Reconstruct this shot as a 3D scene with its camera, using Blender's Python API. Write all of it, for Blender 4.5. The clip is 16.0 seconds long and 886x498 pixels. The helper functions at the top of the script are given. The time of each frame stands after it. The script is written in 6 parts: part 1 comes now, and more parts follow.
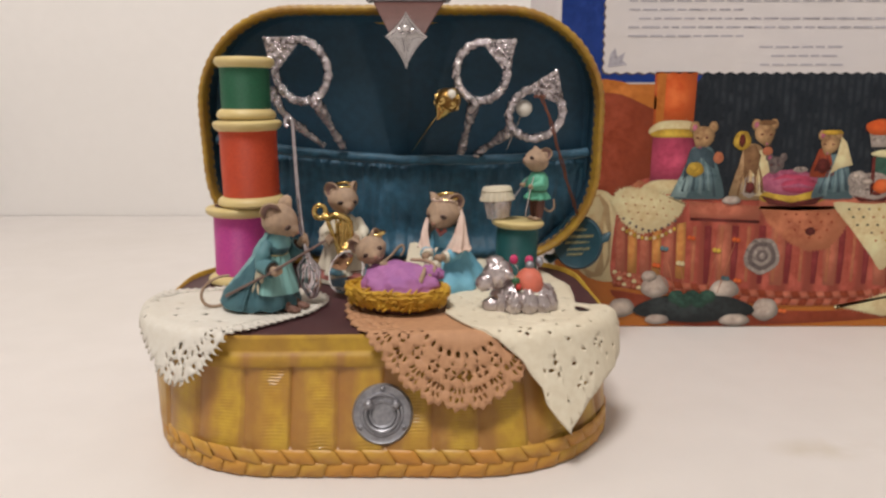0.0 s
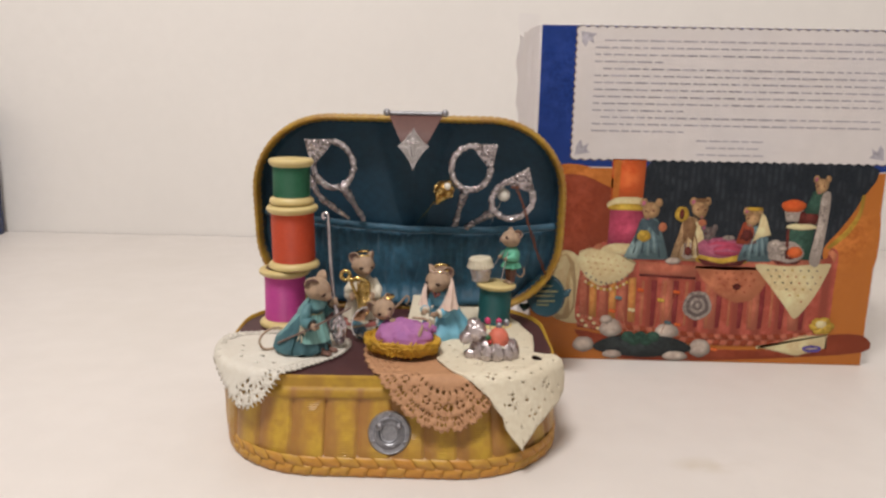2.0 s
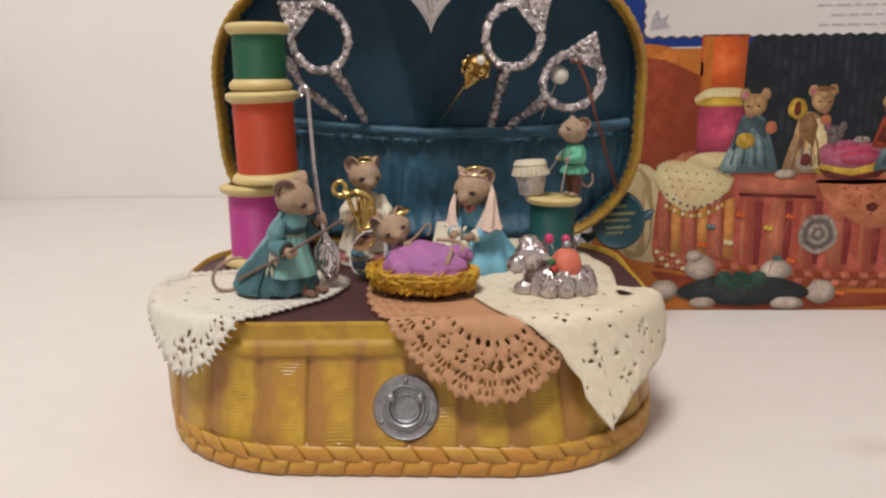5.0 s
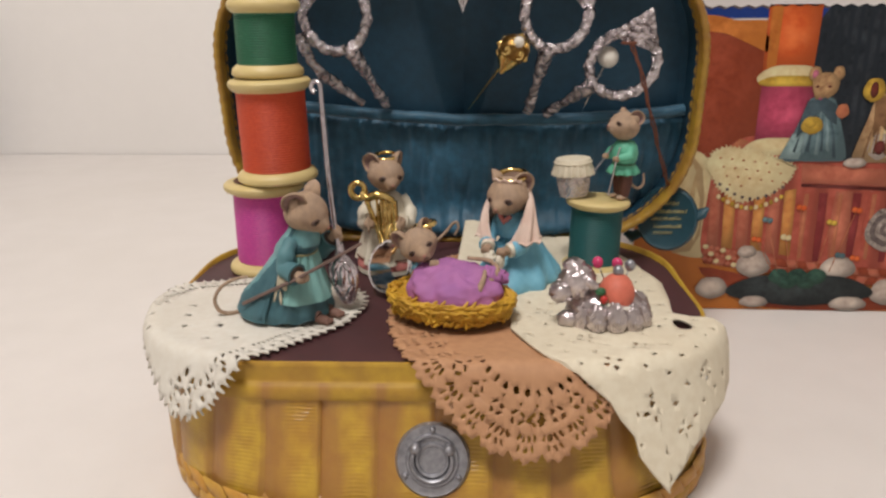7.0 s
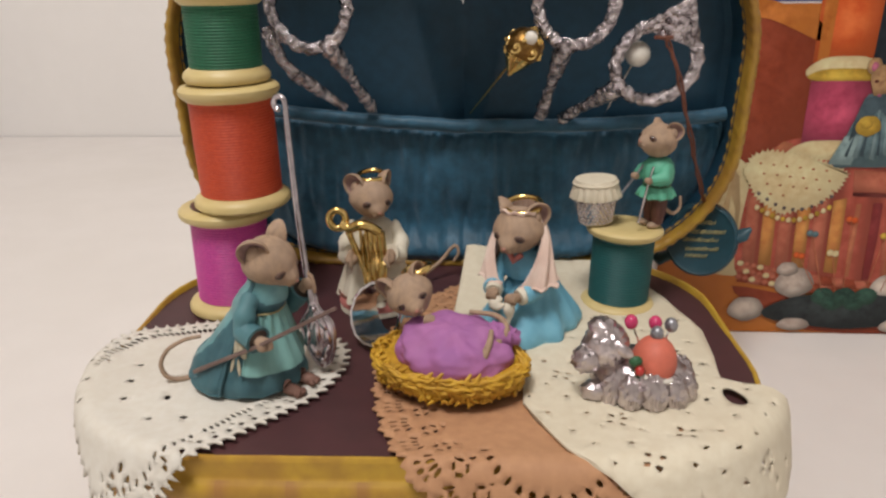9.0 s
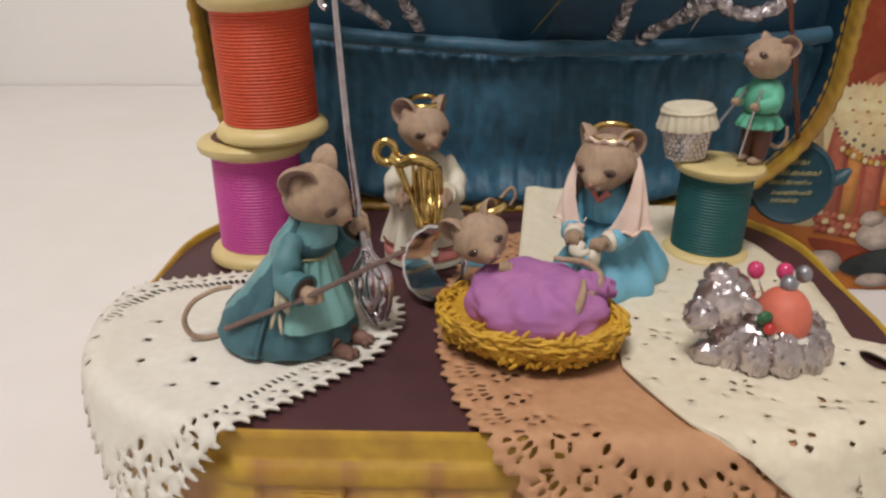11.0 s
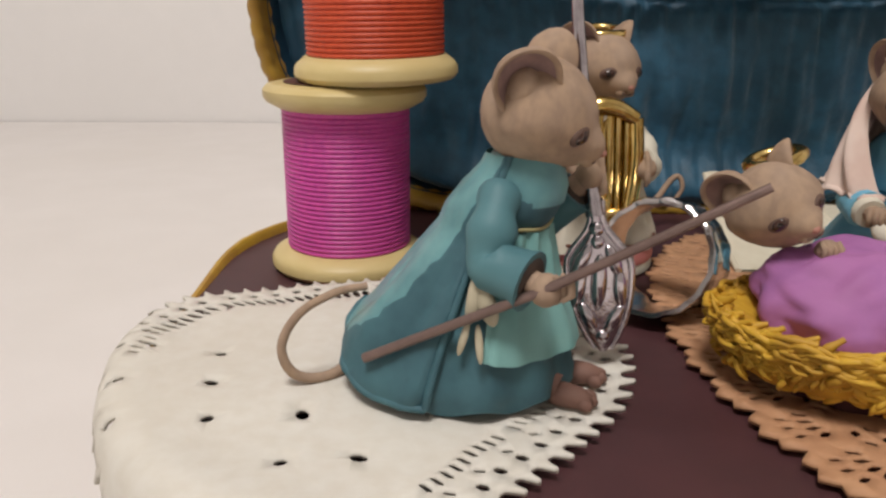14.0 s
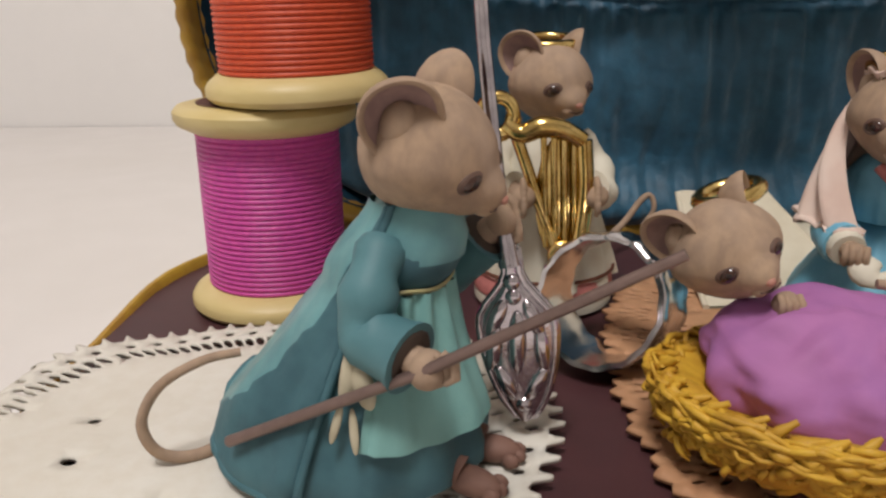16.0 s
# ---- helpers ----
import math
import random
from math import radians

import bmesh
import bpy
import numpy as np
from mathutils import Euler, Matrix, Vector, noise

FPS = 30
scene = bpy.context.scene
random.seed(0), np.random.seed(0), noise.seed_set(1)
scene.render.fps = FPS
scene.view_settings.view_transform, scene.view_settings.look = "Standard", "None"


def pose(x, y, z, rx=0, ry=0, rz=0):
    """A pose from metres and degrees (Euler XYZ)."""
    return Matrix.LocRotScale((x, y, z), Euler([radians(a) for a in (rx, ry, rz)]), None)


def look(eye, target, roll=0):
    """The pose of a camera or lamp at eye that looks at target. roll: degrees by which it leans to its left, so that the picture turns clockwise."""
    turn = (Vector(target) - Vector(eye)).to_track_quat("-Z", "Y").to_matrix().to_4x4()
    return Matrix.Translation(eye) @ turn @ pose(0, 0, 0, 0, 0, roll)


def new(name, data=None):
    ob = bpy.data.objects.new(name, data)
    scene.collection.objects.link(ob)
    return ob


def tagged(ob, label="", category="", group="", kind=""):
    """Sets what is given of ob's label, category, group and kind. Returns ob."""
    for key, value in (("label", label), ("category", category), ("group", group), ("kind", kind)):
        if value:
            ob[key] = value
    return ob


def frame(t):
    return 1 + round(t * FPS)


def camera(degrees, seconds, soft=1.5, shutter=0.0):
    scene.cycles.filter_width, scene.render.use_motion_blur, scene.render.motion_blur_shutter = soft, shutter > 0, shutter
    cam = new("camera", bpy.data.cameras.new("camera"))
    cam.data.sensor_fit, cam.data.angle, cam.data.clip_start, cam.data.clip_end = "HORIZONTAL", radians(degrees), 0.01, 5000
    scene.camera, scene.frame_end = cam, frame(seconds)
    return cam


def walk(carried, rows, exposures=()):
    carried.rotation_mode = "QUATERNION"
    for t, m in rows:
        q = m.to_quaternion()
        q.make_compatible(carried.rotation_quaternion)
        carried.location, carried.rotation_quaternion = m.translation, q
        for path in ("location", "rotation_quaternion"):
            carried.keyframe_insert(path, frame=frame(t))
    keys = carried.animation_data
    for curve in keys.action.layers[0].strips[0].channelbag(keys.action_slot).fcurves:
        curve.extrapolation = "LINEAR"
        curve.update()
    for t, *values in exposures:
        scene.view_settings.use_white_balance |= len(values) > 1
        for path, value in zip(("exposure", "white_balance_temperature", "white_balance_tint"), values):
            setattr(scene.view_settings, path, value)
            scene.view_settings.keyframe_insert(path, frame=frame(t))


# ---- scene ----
cam = camera(62.2, 16.0, soft=2.5)
METRES, EYE, TILT, LEAN, TURN = 0.528, 0.1335, -11.0, 0.0, 0.0
ROWS = [
    (0.0, 0.0, 0.0, 0.0, 0.0, 0.0, 0.0),
    (0.5, 0.0031, -0.0316, 0.0026, -0.23, 0.96, -0.07),
    (1.0, 0.0097, -0.1042, 0.0122, 0.2, 0.82, -0.14),
    (1.5, 0.0153, -0.1686, 0.0288, 0.6, 0.51, -0.87),
    (2.0, 0.0177, -0.2086, 0.074, 0.89, -0.53, -1.27),
    (2.5, 0.0187, -0.1654, 0.0791, 1.47, -3.25, -1.81),
    (3.0, 0.0226, -0.121, 0.0742, -0.59, -3.26, -1.01),
    (3.5, 0.0115, -0.0809, 0.0404, -1.03, 0.1, -0.98),
    (4.0, 0.0082, -0.0194, 0.0161, -0.79, 1.58, -0.71),
    (4.5, 0.0073, 0.0166, -0.0002, 1.29, -0.09, 0.05),
    (5.0, 0.0028, 0.0463, -0.0013, 2.53, -1.5, 0.33),
    (5.2, 0.0026, 0.0535, 0.0029, 2.92, -1.64, 0.33),
    (7.3, -0.0097, 0.1278, 0.0529, 4.18, -7.11, -0.07),
    (7.5, -0.0061, 0.1382, 0.0465, 4.37, -7.56, 0.07),
    (8.0, -0.0115, 0.1627, 0.0715, 4.32, -8.32, 0.26),
    (8.2, -0.0140, 0.1725, 0.0828, 4.10, -8.04, 0.07),
    (10.3, -0.0131, 0.2434, 0.0744, 3.78, -12.25, 0.24),
    (10.5, -0.0172, 0.2474, 0.0725, 3.74, -12.51, 0.16),
    (11.0, -0.0531, 0.2688, 0.0623, 3.9, -11.95, -0.09),
    (11.5, -0.0782, 0.2929, 0.0559, 3.67, -9.68, 0.36),
    (12.0, -0.0972, 0.3176, 0.042, 2.9, -8.0, 0.19),
    (12.5, -0.1158, 0.3353, 0.0326, 2.15, -7.34, 0.02),
    (13.0, -0.1345, 0.3576, 0.0214, 1.88, -6.87, -0.04),
    (13.5, -0.1401, 0.374, 0.0167, 1.78, -6.71, -0.39),
    (14.0, -0.1453, 0.3911, 0.0108, 0.65, -6.88, -0.21),
    (14.5, -0.1377, 0.3942, 0.0184, 2.05, -6.26, -0.01),
    (15.0, -0.1304, 0.4089, 0.0154, 1.83, -6.3, 0.11),
    (15.5, -0.1179, 0.4119, 0.0214, 1.7, -6.38, 0.43),
    (16.0, -0.1179, 0.4205, 0.0208, 1.77, -7.19, 0.39),
]
walk(cam, [(t, pose(0, 0, EYE, TILT, LEAN, TURN) @ pose(METRES * x, METRES * y, METRES * z, 90 + pitch, roll, yaw)) for t, x, y, z, yaw, pitch, roll in ROWS],
     exposures=((0.0, 0.0, 6500, 10), (5.0, 0.0, 6500, 10), (8.0, -0.05, 6460, 10), (11.0, -0.08, 6380, 10), (16.0, -0.08, 6350, 10)))

# ---- light: a white room with one ceiling lamp ----
world = bpy.data.worlds.new("world")
scene.world = world
world.use_nodes = True
world.node_tree.nodes["Background"].inputs[0].default_value = (1.0, 0.95, 0.92, 1)
world.node_tree.nodes["Background"].inputs[1].default_value = 0.35


def area_lamp(name, eye, target, size, power, colour):
    data = bpy.data.lights.new(name, "AREA")
    data.shape, data.size, data.energy, data.color = "DISK", size, power, colour
    ob = new(name, data)
    ob.matrix_world = look(eye, target)
    return ob


area_lamp("ceiling_lamp", (-0.25, -0.30, 1.50), (-0.05, 0.40, 0.0), 0.45, 19.3, (1.0, 0.945, 0.90))


# ---- materials ----
def material(name, colour, rough=0.6, metal=0.0, second=None, scale=300.0, bump=0.15, stretch=(1, 1, 1), depth=0.0005, coat=0.0, big=None, big_scale=25.0, streak=(1, 1, 1), smudge=None):
    """Grain between colour and second, a larger blotch towards big, and a fine relief."""
    m = bpy.data.materials.new(name)
    m.use_nodes = True
    n, l = m.node_tree.nodes, m.node_tree.links
    b = n["Principled BSDF"]
    b.inputs["Roughness"].default_value, b.inputs["Metallic"].default_value = rough, metal
    b.inputs["Coat Weight"].default_value = coat
    where, turn = n.new("ShaderNodeTexCoord"), n.new("ShaderNodeMapping")
    turn.inputs["Scale"].default_value = stretch
    l.new(where.outputs["Object"], turn.inputs["Vector"])
    fine, wide = n.new("ShaderNodeTexNoise"), n.new("ShaderNodeTexNoise")
    fine.inputs["Scale"].default_value, fine.inputs["Detail"].default_value = scale, 4.0
    wide.inputs["Scale"].default_value, wide.inputs["Detail"].default_value = big_scale, 3.0
    l.new(turn.outputs["Vector"], fine.inputs["Vector"])
    long = n.new("ShaderNodeMapping")
    long.inputs["Scale"].default_value = streak
    l.new(where.outputs["Object"], long.inputs["Vector"])
    l.new(long.outputs["Vector"], wide.inputs["Vector"])
    second = second or tuple(c * 0.82 for c in colour)
    big = big or tuple(c * 0.88 for c in colour)
    ramp, mix, spread = n.new("ShaderNodeMix"), n.new("ShaderNodeMix"), n.new("ShaderNodeMapRange")
    ramp.data_type = mix.data_type = "RGBA"
    spread.inputs["From Min"].default_value, spread.inputs["From Max"].default_value = 0.35, 0.65
    l.new(fine.outputs["Fac"], spread.inputs["Value"])
    l.new(spread.outputs["Result"], ramp.inputs["Factor"])
    ramp.inputs["A"].default_value, ramp.inputs["B"].default_value = (*colour, 1), (*second, 1)
    spread2 = n.new("ShaderNodeMapRange")
    spread2.inputs["From Min"].default_value, spread2.inputs["From Max"].default_value, spread2.inputs["To Max"].default_value = 0.45, 0.75, 0.8
    l.new(wide.outputs["Fac"], spread2.inputs["Value"])
    l.new(spread2.outputs["Result"], mix.inputs["Factor"])
    l.new(ramp.outputs["Result"], mix.inputs["A"])
    mix.inputs["B"].default_value = (*big, 1)
    last = mix.outputs["Result"]
    if smudge:
        place, far, soft, dim, stain = n.new("ShaderNodeMapping"), n.new("ShaderNodeVectorMath"), n.new("ShaderNodeMapRange"), n.new("ShaderNodeMath"), n.new("ShaderNodeMix")
        far.operation, dim.operation, stain.data_type = "LENGTH", "MULTIPLY", "RGBA"
        (sx, sy), (wx, wy), tint = smudge
        place.vector_type = "TEXTURE"
        place.inputs["Location"].default_value, place.inputs["Scale"].default_value = (sx, sy, 0), (wx, wy, 1)
        soft.interpolation_type = "SMOOTHSTEP"
        soft.inputs["From Min"].default_value, soft.inputs["From Max"].default_value, soft.inputs["To Min"].default_value, soft.inputs["To Max"].default_value = 0.2, 1.0, 1.0, 0.0
        l.new(where.outputs["Object"], place.inputs["Vector"])
        l.new(place.outputs["Vector"], far.inputs[0])
        l.new(far.outputs["Value"], soft.inputs["Value"])
        l.new(soft.outputs["Result"], dim.inputs[0])
        l.new(spread.outputs["Result"], dim.inputs[1])
        l.new(dim.outputs["Value"], stain.inputs["Factor"])
        l.new(last, stain.inputs["A"])
        stain.inputs["B"].default_value = (*tint, 1)
        last = stain.outputs["Result"]
    l.new(last, b.inputs["Base Color"])
    if bump:
        relief = n.new("ShaderNodeBump")
        relief.inputs["Strength"].default_value, relief.inputs["Distance"].default_value = bump, depth
        l.new(fine.outputs["Fac"], relief.inputs["Height"])
        l.new(relief.outputs["Normal"], b.inputs["Normal"])
    return m


TABLE = material("white_table", (0.74, 0.70, 0.67), 0.45, scale=40, bump=0.03, second=(0.72, 0.68, 0.65), big=(0.68, 0.64, 0.60), big_scale=5, smudge=((0.153, 0.271), (0.030, 0.013), (0.62, 0.56, 0.48)))
WALL = material("white_wall", (0.85, 0.825, 0.80), 0.7, scale=60, bump=0.05, second=(0.835, 0.81, 0.785), big=(0.81, 0.785, 0.76), big_scale=4)
WICKER = material("ochre_wicker", (0.55, 0.345, 0.042), 0.32, scale=210, second=(0.44, 0.255, 0.035), big=(0.40, 0.175, 0.038), big_scale=60, streak=(1, 1, 0.22), bump=0.3)
HALF_STAVE = ((0.0, 1.0), (0.30, 0.85), (0.46, 0.25), (0.62, 0.0), (0.86, 0.05), (0.95, 0.45), (1.0, 0.7))
SEAM_ONLY = ((0.0, 0.9), (0.10, 0.8), (0.24, 0.0), (0.85, 0.0), (1.0, 0.6))


def washed(m, stops, strength, wander):
    """An antiquing glaze, brown where stops say along each stave, from 0 at one seam to 1 at the next."""
    n, l = m.node_tree.nodes, m.node_tree.links
    b = n["Principled BSDF"]
    under = b.inputs["Base Color"].links[0].from_socket
    at, split, wrap, ramp, mix = n.new("ShaderNodeUVMap"), n.new("ShaderNodeSeparateXYZ"), n.new("ShaderNodeMath"), n.new("ShaderNodeValToRGB"), n.new("ShaderNodeMix")
    drift, push, cloud = n.new("ShaderNodeMath"), n.new("ShaderNodeMath"), n.new("ShaderNodeTexNoise")
    at.uv_map = "staves"
    wrap.operation, drift.operation, push.operation, mix.data_type = "FRACT", "MULTIPLY_ADD", "MULTIPLY", "RGBA"
    cloud.inputs["Scale"].default_value, cloud.inputs["Detail"].default_value = 2.2, 4.0
    l.new(at.outputs["UV"], split.inputs["Vector"])
    l.new(at.outputs["UV"], cloud.inputs["Vector"])
    l.new(split.outputs["X"], wrap.inputs[0])
    l.new(cloud.outputs["Fac"], drift.inputs[0])
    drift.inputs[1].default_value = wander
    add = n.new("ShaderNodeMath")
    add.inputs[1].default_value = -0.49 * wander
    l.new(wrap.outputs["Value"], drift.inputs[2])
    l.new(drift.outputs["Value"], add.inputs[0])
    l.new(add.outputs["Value"], ramp.inputs["Fac"])
    e = ramp.color_ramp.elements
    for k, (at_u, g) in enumerate(stops):
        q = e[0] if k == 0 else e[len(e) - 1] if k == len(stops) - 1 else e.new(at_u)
        q.position, q.color = at_u, (g, g, g, 1)
    l.new(ramp.outputs["Color"], push.inputs[0])
    push.inputs[1].default_value = strength
    l.new(push.outputs["Value"], mix.inputs["Factor"])
    l.new(under, mix.inputs["A"])
    mix.inputs["B"].default_value = (0.30, 0.125, 0.050, 1)
    l.new(mix.outputs["Result"], b.inputs["Base Color"])
    return m


def varied(m, tint, most):
    """Turns each piece of a kind a little towards another colour."""
    n, l = m.node_tree.nodes, m.node_tree.links
    b = n["Principled BSDF"]
    under = b.inputs["Base Color"].links[0].from_socket
    piece, dim, mix = n.new("ShaderNodeObjectInfo"), n.new("ShaderNodeMath"), n.new("ShaderNodeMix")
    dim.operation, mix.data_type = "MULTIPLY", "RGBA"
    dim.inputs[1].default_value = most
    l.new(piece.outputs["Random"], dim.inputs[0])
    l.new(dim.outputs["Value"], mix.inputs["Factor"])
    l.new(under, mix.inputs["A"])
    mix.inputs["B"].default_value = (*tint, 1)
    l.new(mix.outputs["Result"], b.inputs["Base Color"])
    return m


washed(WICKER, HALF_STAVE, 0.72, 0.45)
WASHED_FOOT = material("glazed_brown_ochre", (0.46, 0.24, 0.045), 0.42, scale=140, second=(0.38, 0.17, 0.035), bump=0.3)
RIM = material("yellow_ochre_paint", (0.42, 0.255, 0.03), 0.42, scale=150, second=(0.33, 0.185, 0.026), big=(0.28, 0.125, 0.028), big_scale=55, bump=0.3)
LIP = washed(material("yellow_ochre_lip", (0.50, 0.31, 0.03), 0.58, scale=150, second=(0.38, 0.215, 0.028), big=(0.33, 0.15, 0.03), big_scale=55, bump=0.2), SEAM_ONLY, 0.7, 0.12)
BRAID = varied(material("braided_ochre", (0.54, 0.32, 0.050), 0.44, scale=250, second=(0.46, 0.24, 0.040), big=(0.38, 0.155, 0.035), big_scale=60, bump=0.4), (0.52, 0.22, 0.035), 0.75)
DECK = material("plum_brown_deck", (0.070, 0.024, 0.027), 0.55, scale=120, second=(0.057, 0.020, 0.023), big=(0.085, 0.030, 0.031), bump=0.08)
LINING = material("dark_teal_lining", (0.009, 0.053, 0.096), 0.6, scale=240, second=(0.006, 0.040, 0.074), big=(0.005, 0.033, 0.058), stretch=(1, 1, 0.3), bump=0.25)
POCKET = material("teal_pocket_cloth", (0.019, 0.108, 0.185), 0.55, scale=260, second=(0.010, 0.072, 0.125), big=(0.008, 0.058, 0.104), big_scale=70, stretch=(1, 1, 0.3), streak=(1, 1, 0.35), bump=0.6, depth=0.001)
POCKET.node_tree.nodes["Principled BSDF"].inputs["Sheen Weight"].default_value = 0.35
CAST = material("cast_silver_relief", (0.74, 0.69, 0.72), 0.20, 1.0, scale=480, second=(0.14, 0.12, 0.13), bump=1.0, depth=0.0022)
SILVER = material("antique_silver", (0.76, 0.71, 0.72), 0.27, 1.0, scale=420, second=(0.50, 0.46, 0.47), bump=0.45, depth=0.0006)
LAMB = material("worn_bright_silver", (0.66, 0.60, 0.61), 0.31, 1.0, scale=300, second=(0.44, 0.39, 0.40), bump=0.5, depth=0.0009)
BERRY = material("berry_red", (0.48, 0.035, 0.03), 0.3, scale=300, bump=0.1)
CHROME = material("bright_silver", (0.80, 0.78, 0.80), 0.16, 1.0, scale=200, second=(0.68, 0.66, 0.67), bump=0.1)
PEWTER = material("grey_pewter", (0.36, 0.36, 0.39), 0.40, 0.70, scale=500, second=(0.24, 0.24, 0.26), bump=0.3)
DARK_GILT = material("aged_gilt", (0.30, 0.17, 0.05), 0.35, 1.0, scale=700, second=(0.12, 0.06, 0.02), bump=0.6)
GOLD = material("gilt", (0.80, 0.60, 0.24), 0.20, 1.0, scale=400, second=(0.55, 0.37, 0.11), bump=0.2)
LEATHER = material("brown_leather", (0.115, 0.046, 0.038), 0.6, scale=400, bump=0.3)
WOOD = material("pale_spool_wood", (0.66, 0.53, 0.25), 0.45, scale=120, second=(0.60, 0.47, 0.20), big=(0.55, 0.42, 0.19), stretch=(1, 1, 4), bump=0.1)
THREADS = {
    "green": material("green_thread", (0.02, 0.14, 0.07), 0.55, scale=900, bump=0.2),
    "red": material("red_thread", (0.62, 0.085, 0.028), 0.5, scale=900, bump=0.2, second=(0.53, 0.06, 0.02)),
    "magenta": material("magenta_thread", (0.62, 0.075, 0.34), 0.42, scale=900, bump=0.2, second=(0.52, 0.055, 0.31)),
    "teal": material("teal_thread", (0.01, 0.11, 0.115), 0.5, scale=900, bump=0.2)}
WHITE_LACE = material("white_lace", (0.70, 0.67, 0.60), 0.75, scale=350, second=(0.66, 0.62, 0.54), big=(0.62, 0.57, 0.48), bump=0.25)
CREAM_LACE = material("cream_lace", (0.72, 0.66, 0.52), 0.7, scale=350, second=(0.67, 0.60, 0.46), big=(0.62, 0.54, 0.40), bump=0.25)
BOW = material("dull_cream_cord", (0.52, 0.47, 0.34), 0.6, scale=300, second=(0.40, 0.35, 0.24), bump=0.3)
BROWN_LACE = material("tan_lace", (0.50, 0.270, 0.140), 0.7, scale=350, second=(0.43, 0.222, 0.115), bump=0.25)
FUR = material("taupe_fur", (0.40, 0.275, 0.180), 0.82, scale=620, second=(0.300, 0.206, 0.142), big=(0.40, 0.290, 0.215), big_scale=120, bump=0.45, stretch=(1, 1, 0.6), depth=0.0004)
FOOT = material("bare_brown_foot", (0.22, 0.115, 0.085), 0.7, scale=400, bump=0.2)
EAR = material("pinkish_ear", (0.30, 0.19, 0.165), 0.75, scale=500, second=(0.22, 0.135, 0.125), big=(0.20, 0.125, 0.115), big_scale=160, bump=0.15)
NOSE = material("pink_nose", (0.42, 0.19, 0.14), 0.5, scale=500, bump=0.0)
EYE_RING = material("brown_lid", (0.13, 0.075, 0.055), 0.6, scale=500, bump=0.0)
EYE_BROWN = material("brown_iris", (0.050, 0.020, 0.012), 0.12, scale=900, bump=0.0, coat=0.6)
EYE_DARK = material("dark_eye", (0.018, 0.008, 0.006), 0.15, scale=500, bump=0.0)
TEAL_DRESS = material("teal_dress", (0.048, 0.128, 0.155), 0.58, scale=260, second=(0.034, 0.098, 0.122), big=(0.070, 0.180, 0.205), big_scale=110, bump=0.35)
MINT = material("mint_apron", (0.20, 0.41, 0.385), 0.55, scale=260, second=(0.150, 0.33, 0.315), big=(0.25, 0.48, 0.45), big_scale=130, bump=0.3)
LIT_CAPE = material("lit_teal_cape", (0.135, 0.315, 0.330), 0.42, scale=260, second=(0.100, 0.245, 0.265), big=(0.175, 0.39, 0.40), big_scale=150, bump=0.35, coat=0.2)
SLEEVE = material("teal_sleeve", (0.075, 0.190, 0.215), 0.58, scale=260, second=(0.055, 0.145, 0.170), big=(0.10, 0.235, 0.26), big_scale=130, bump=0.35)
BLUE = material("sky_blue_cloth", (0.17, 0.45, 0.60), 0.6, scale=220, second=(0.13, 0.37, 0.52), big=(0.24, 0.54, 0.68), big_scale=150, bump=0.25)
BLADE = material("dull_silver_blade", (0.66, 0.61, 0.64), 0.16, 1.0, scale=420, second=(0.46, 0.42, 0.45), bump=0.25)
ROD = material("bronze_rod", (0.22, 0.15, 0.13), 0.4, 0.5, scale=500, bump=0.2)
PEACH = material("peach_veil", (0.75, 0.58, 0.49), 0.65, scale=220, second=(0.68, 0.50, 0.42), big=(0.78, 0.66, 0.58), big_scale=140, bump=0.25)
IVORY = material("ivory_cloth", (0.72, 0.68, 0.56), 0.6, scale=220, second=(0.66, 0.60, 0.48), bump=0.2)
PINK_HEM = material("pink_hem", (0.62, 0.22, 0.20), 0.6, scale=220, bump=0.2)
PURPLE = material("purple_blanket", (0.40, 0.15, 0.36), 0.75, scale=160, second=(0.33, 0.125, 0.335), big=(0.47, 0.19, 0.37), big_scale=80, bump=0.25)
STRAW = material("golden_straw", (0.66, 0.40, 0.035), 0.6, scale=350, second=(0.50, 0.27, 0.020), big=(0.42, 0.22, 0.02), big_scale=140, bump=0.6)
CUFF_SHADE = material("cuff_hollow_shade", (0.05, 0.03, 0.02), 0.7, scale=350, bump=0.2)
CORAL = material("coral_pincushion", (0.66, 0.165, 0.105), 0.6, scale=300, bump=0.2)
HOT_PINK = material("pink_pinhead", (0.62, 0.05, 0.16), 0.2, scale=300, bump=0.0)
PEARL = material("pearl", (0.80, 0.76, 0.68), 0.2, scale=300, bump=0.0, coat=0.5)
BADGE = material("dark_teal_tag", (0.016, 0.064, 0.090), 0.45, scale=300, bump=0.2)
BADGE_GOLD = material("dull_gold_print", (0.40, 0.36, 0.17), 0.45, scale=300, bump=0.0)
CORD = material("red_brown_cord", (0.16, 0.05, 0.025), 0.6, scale=900, bump=0.4)
GREEN_SHIRT = material("green_shirt", (0.13, 0.46, 0.31), 0.55, scale=220, second=(0.09, 0.38, 0.25), bump=0.2)
BROWN_CLOTH = material("brown_trousers", (0.10, 0.035, 0.025), 0.6, scale=220, bump=0.2)
LEAF = material("leaf_green", (0.03, 0.12, 0.05), 0.5, scale=220, bump=0.1)


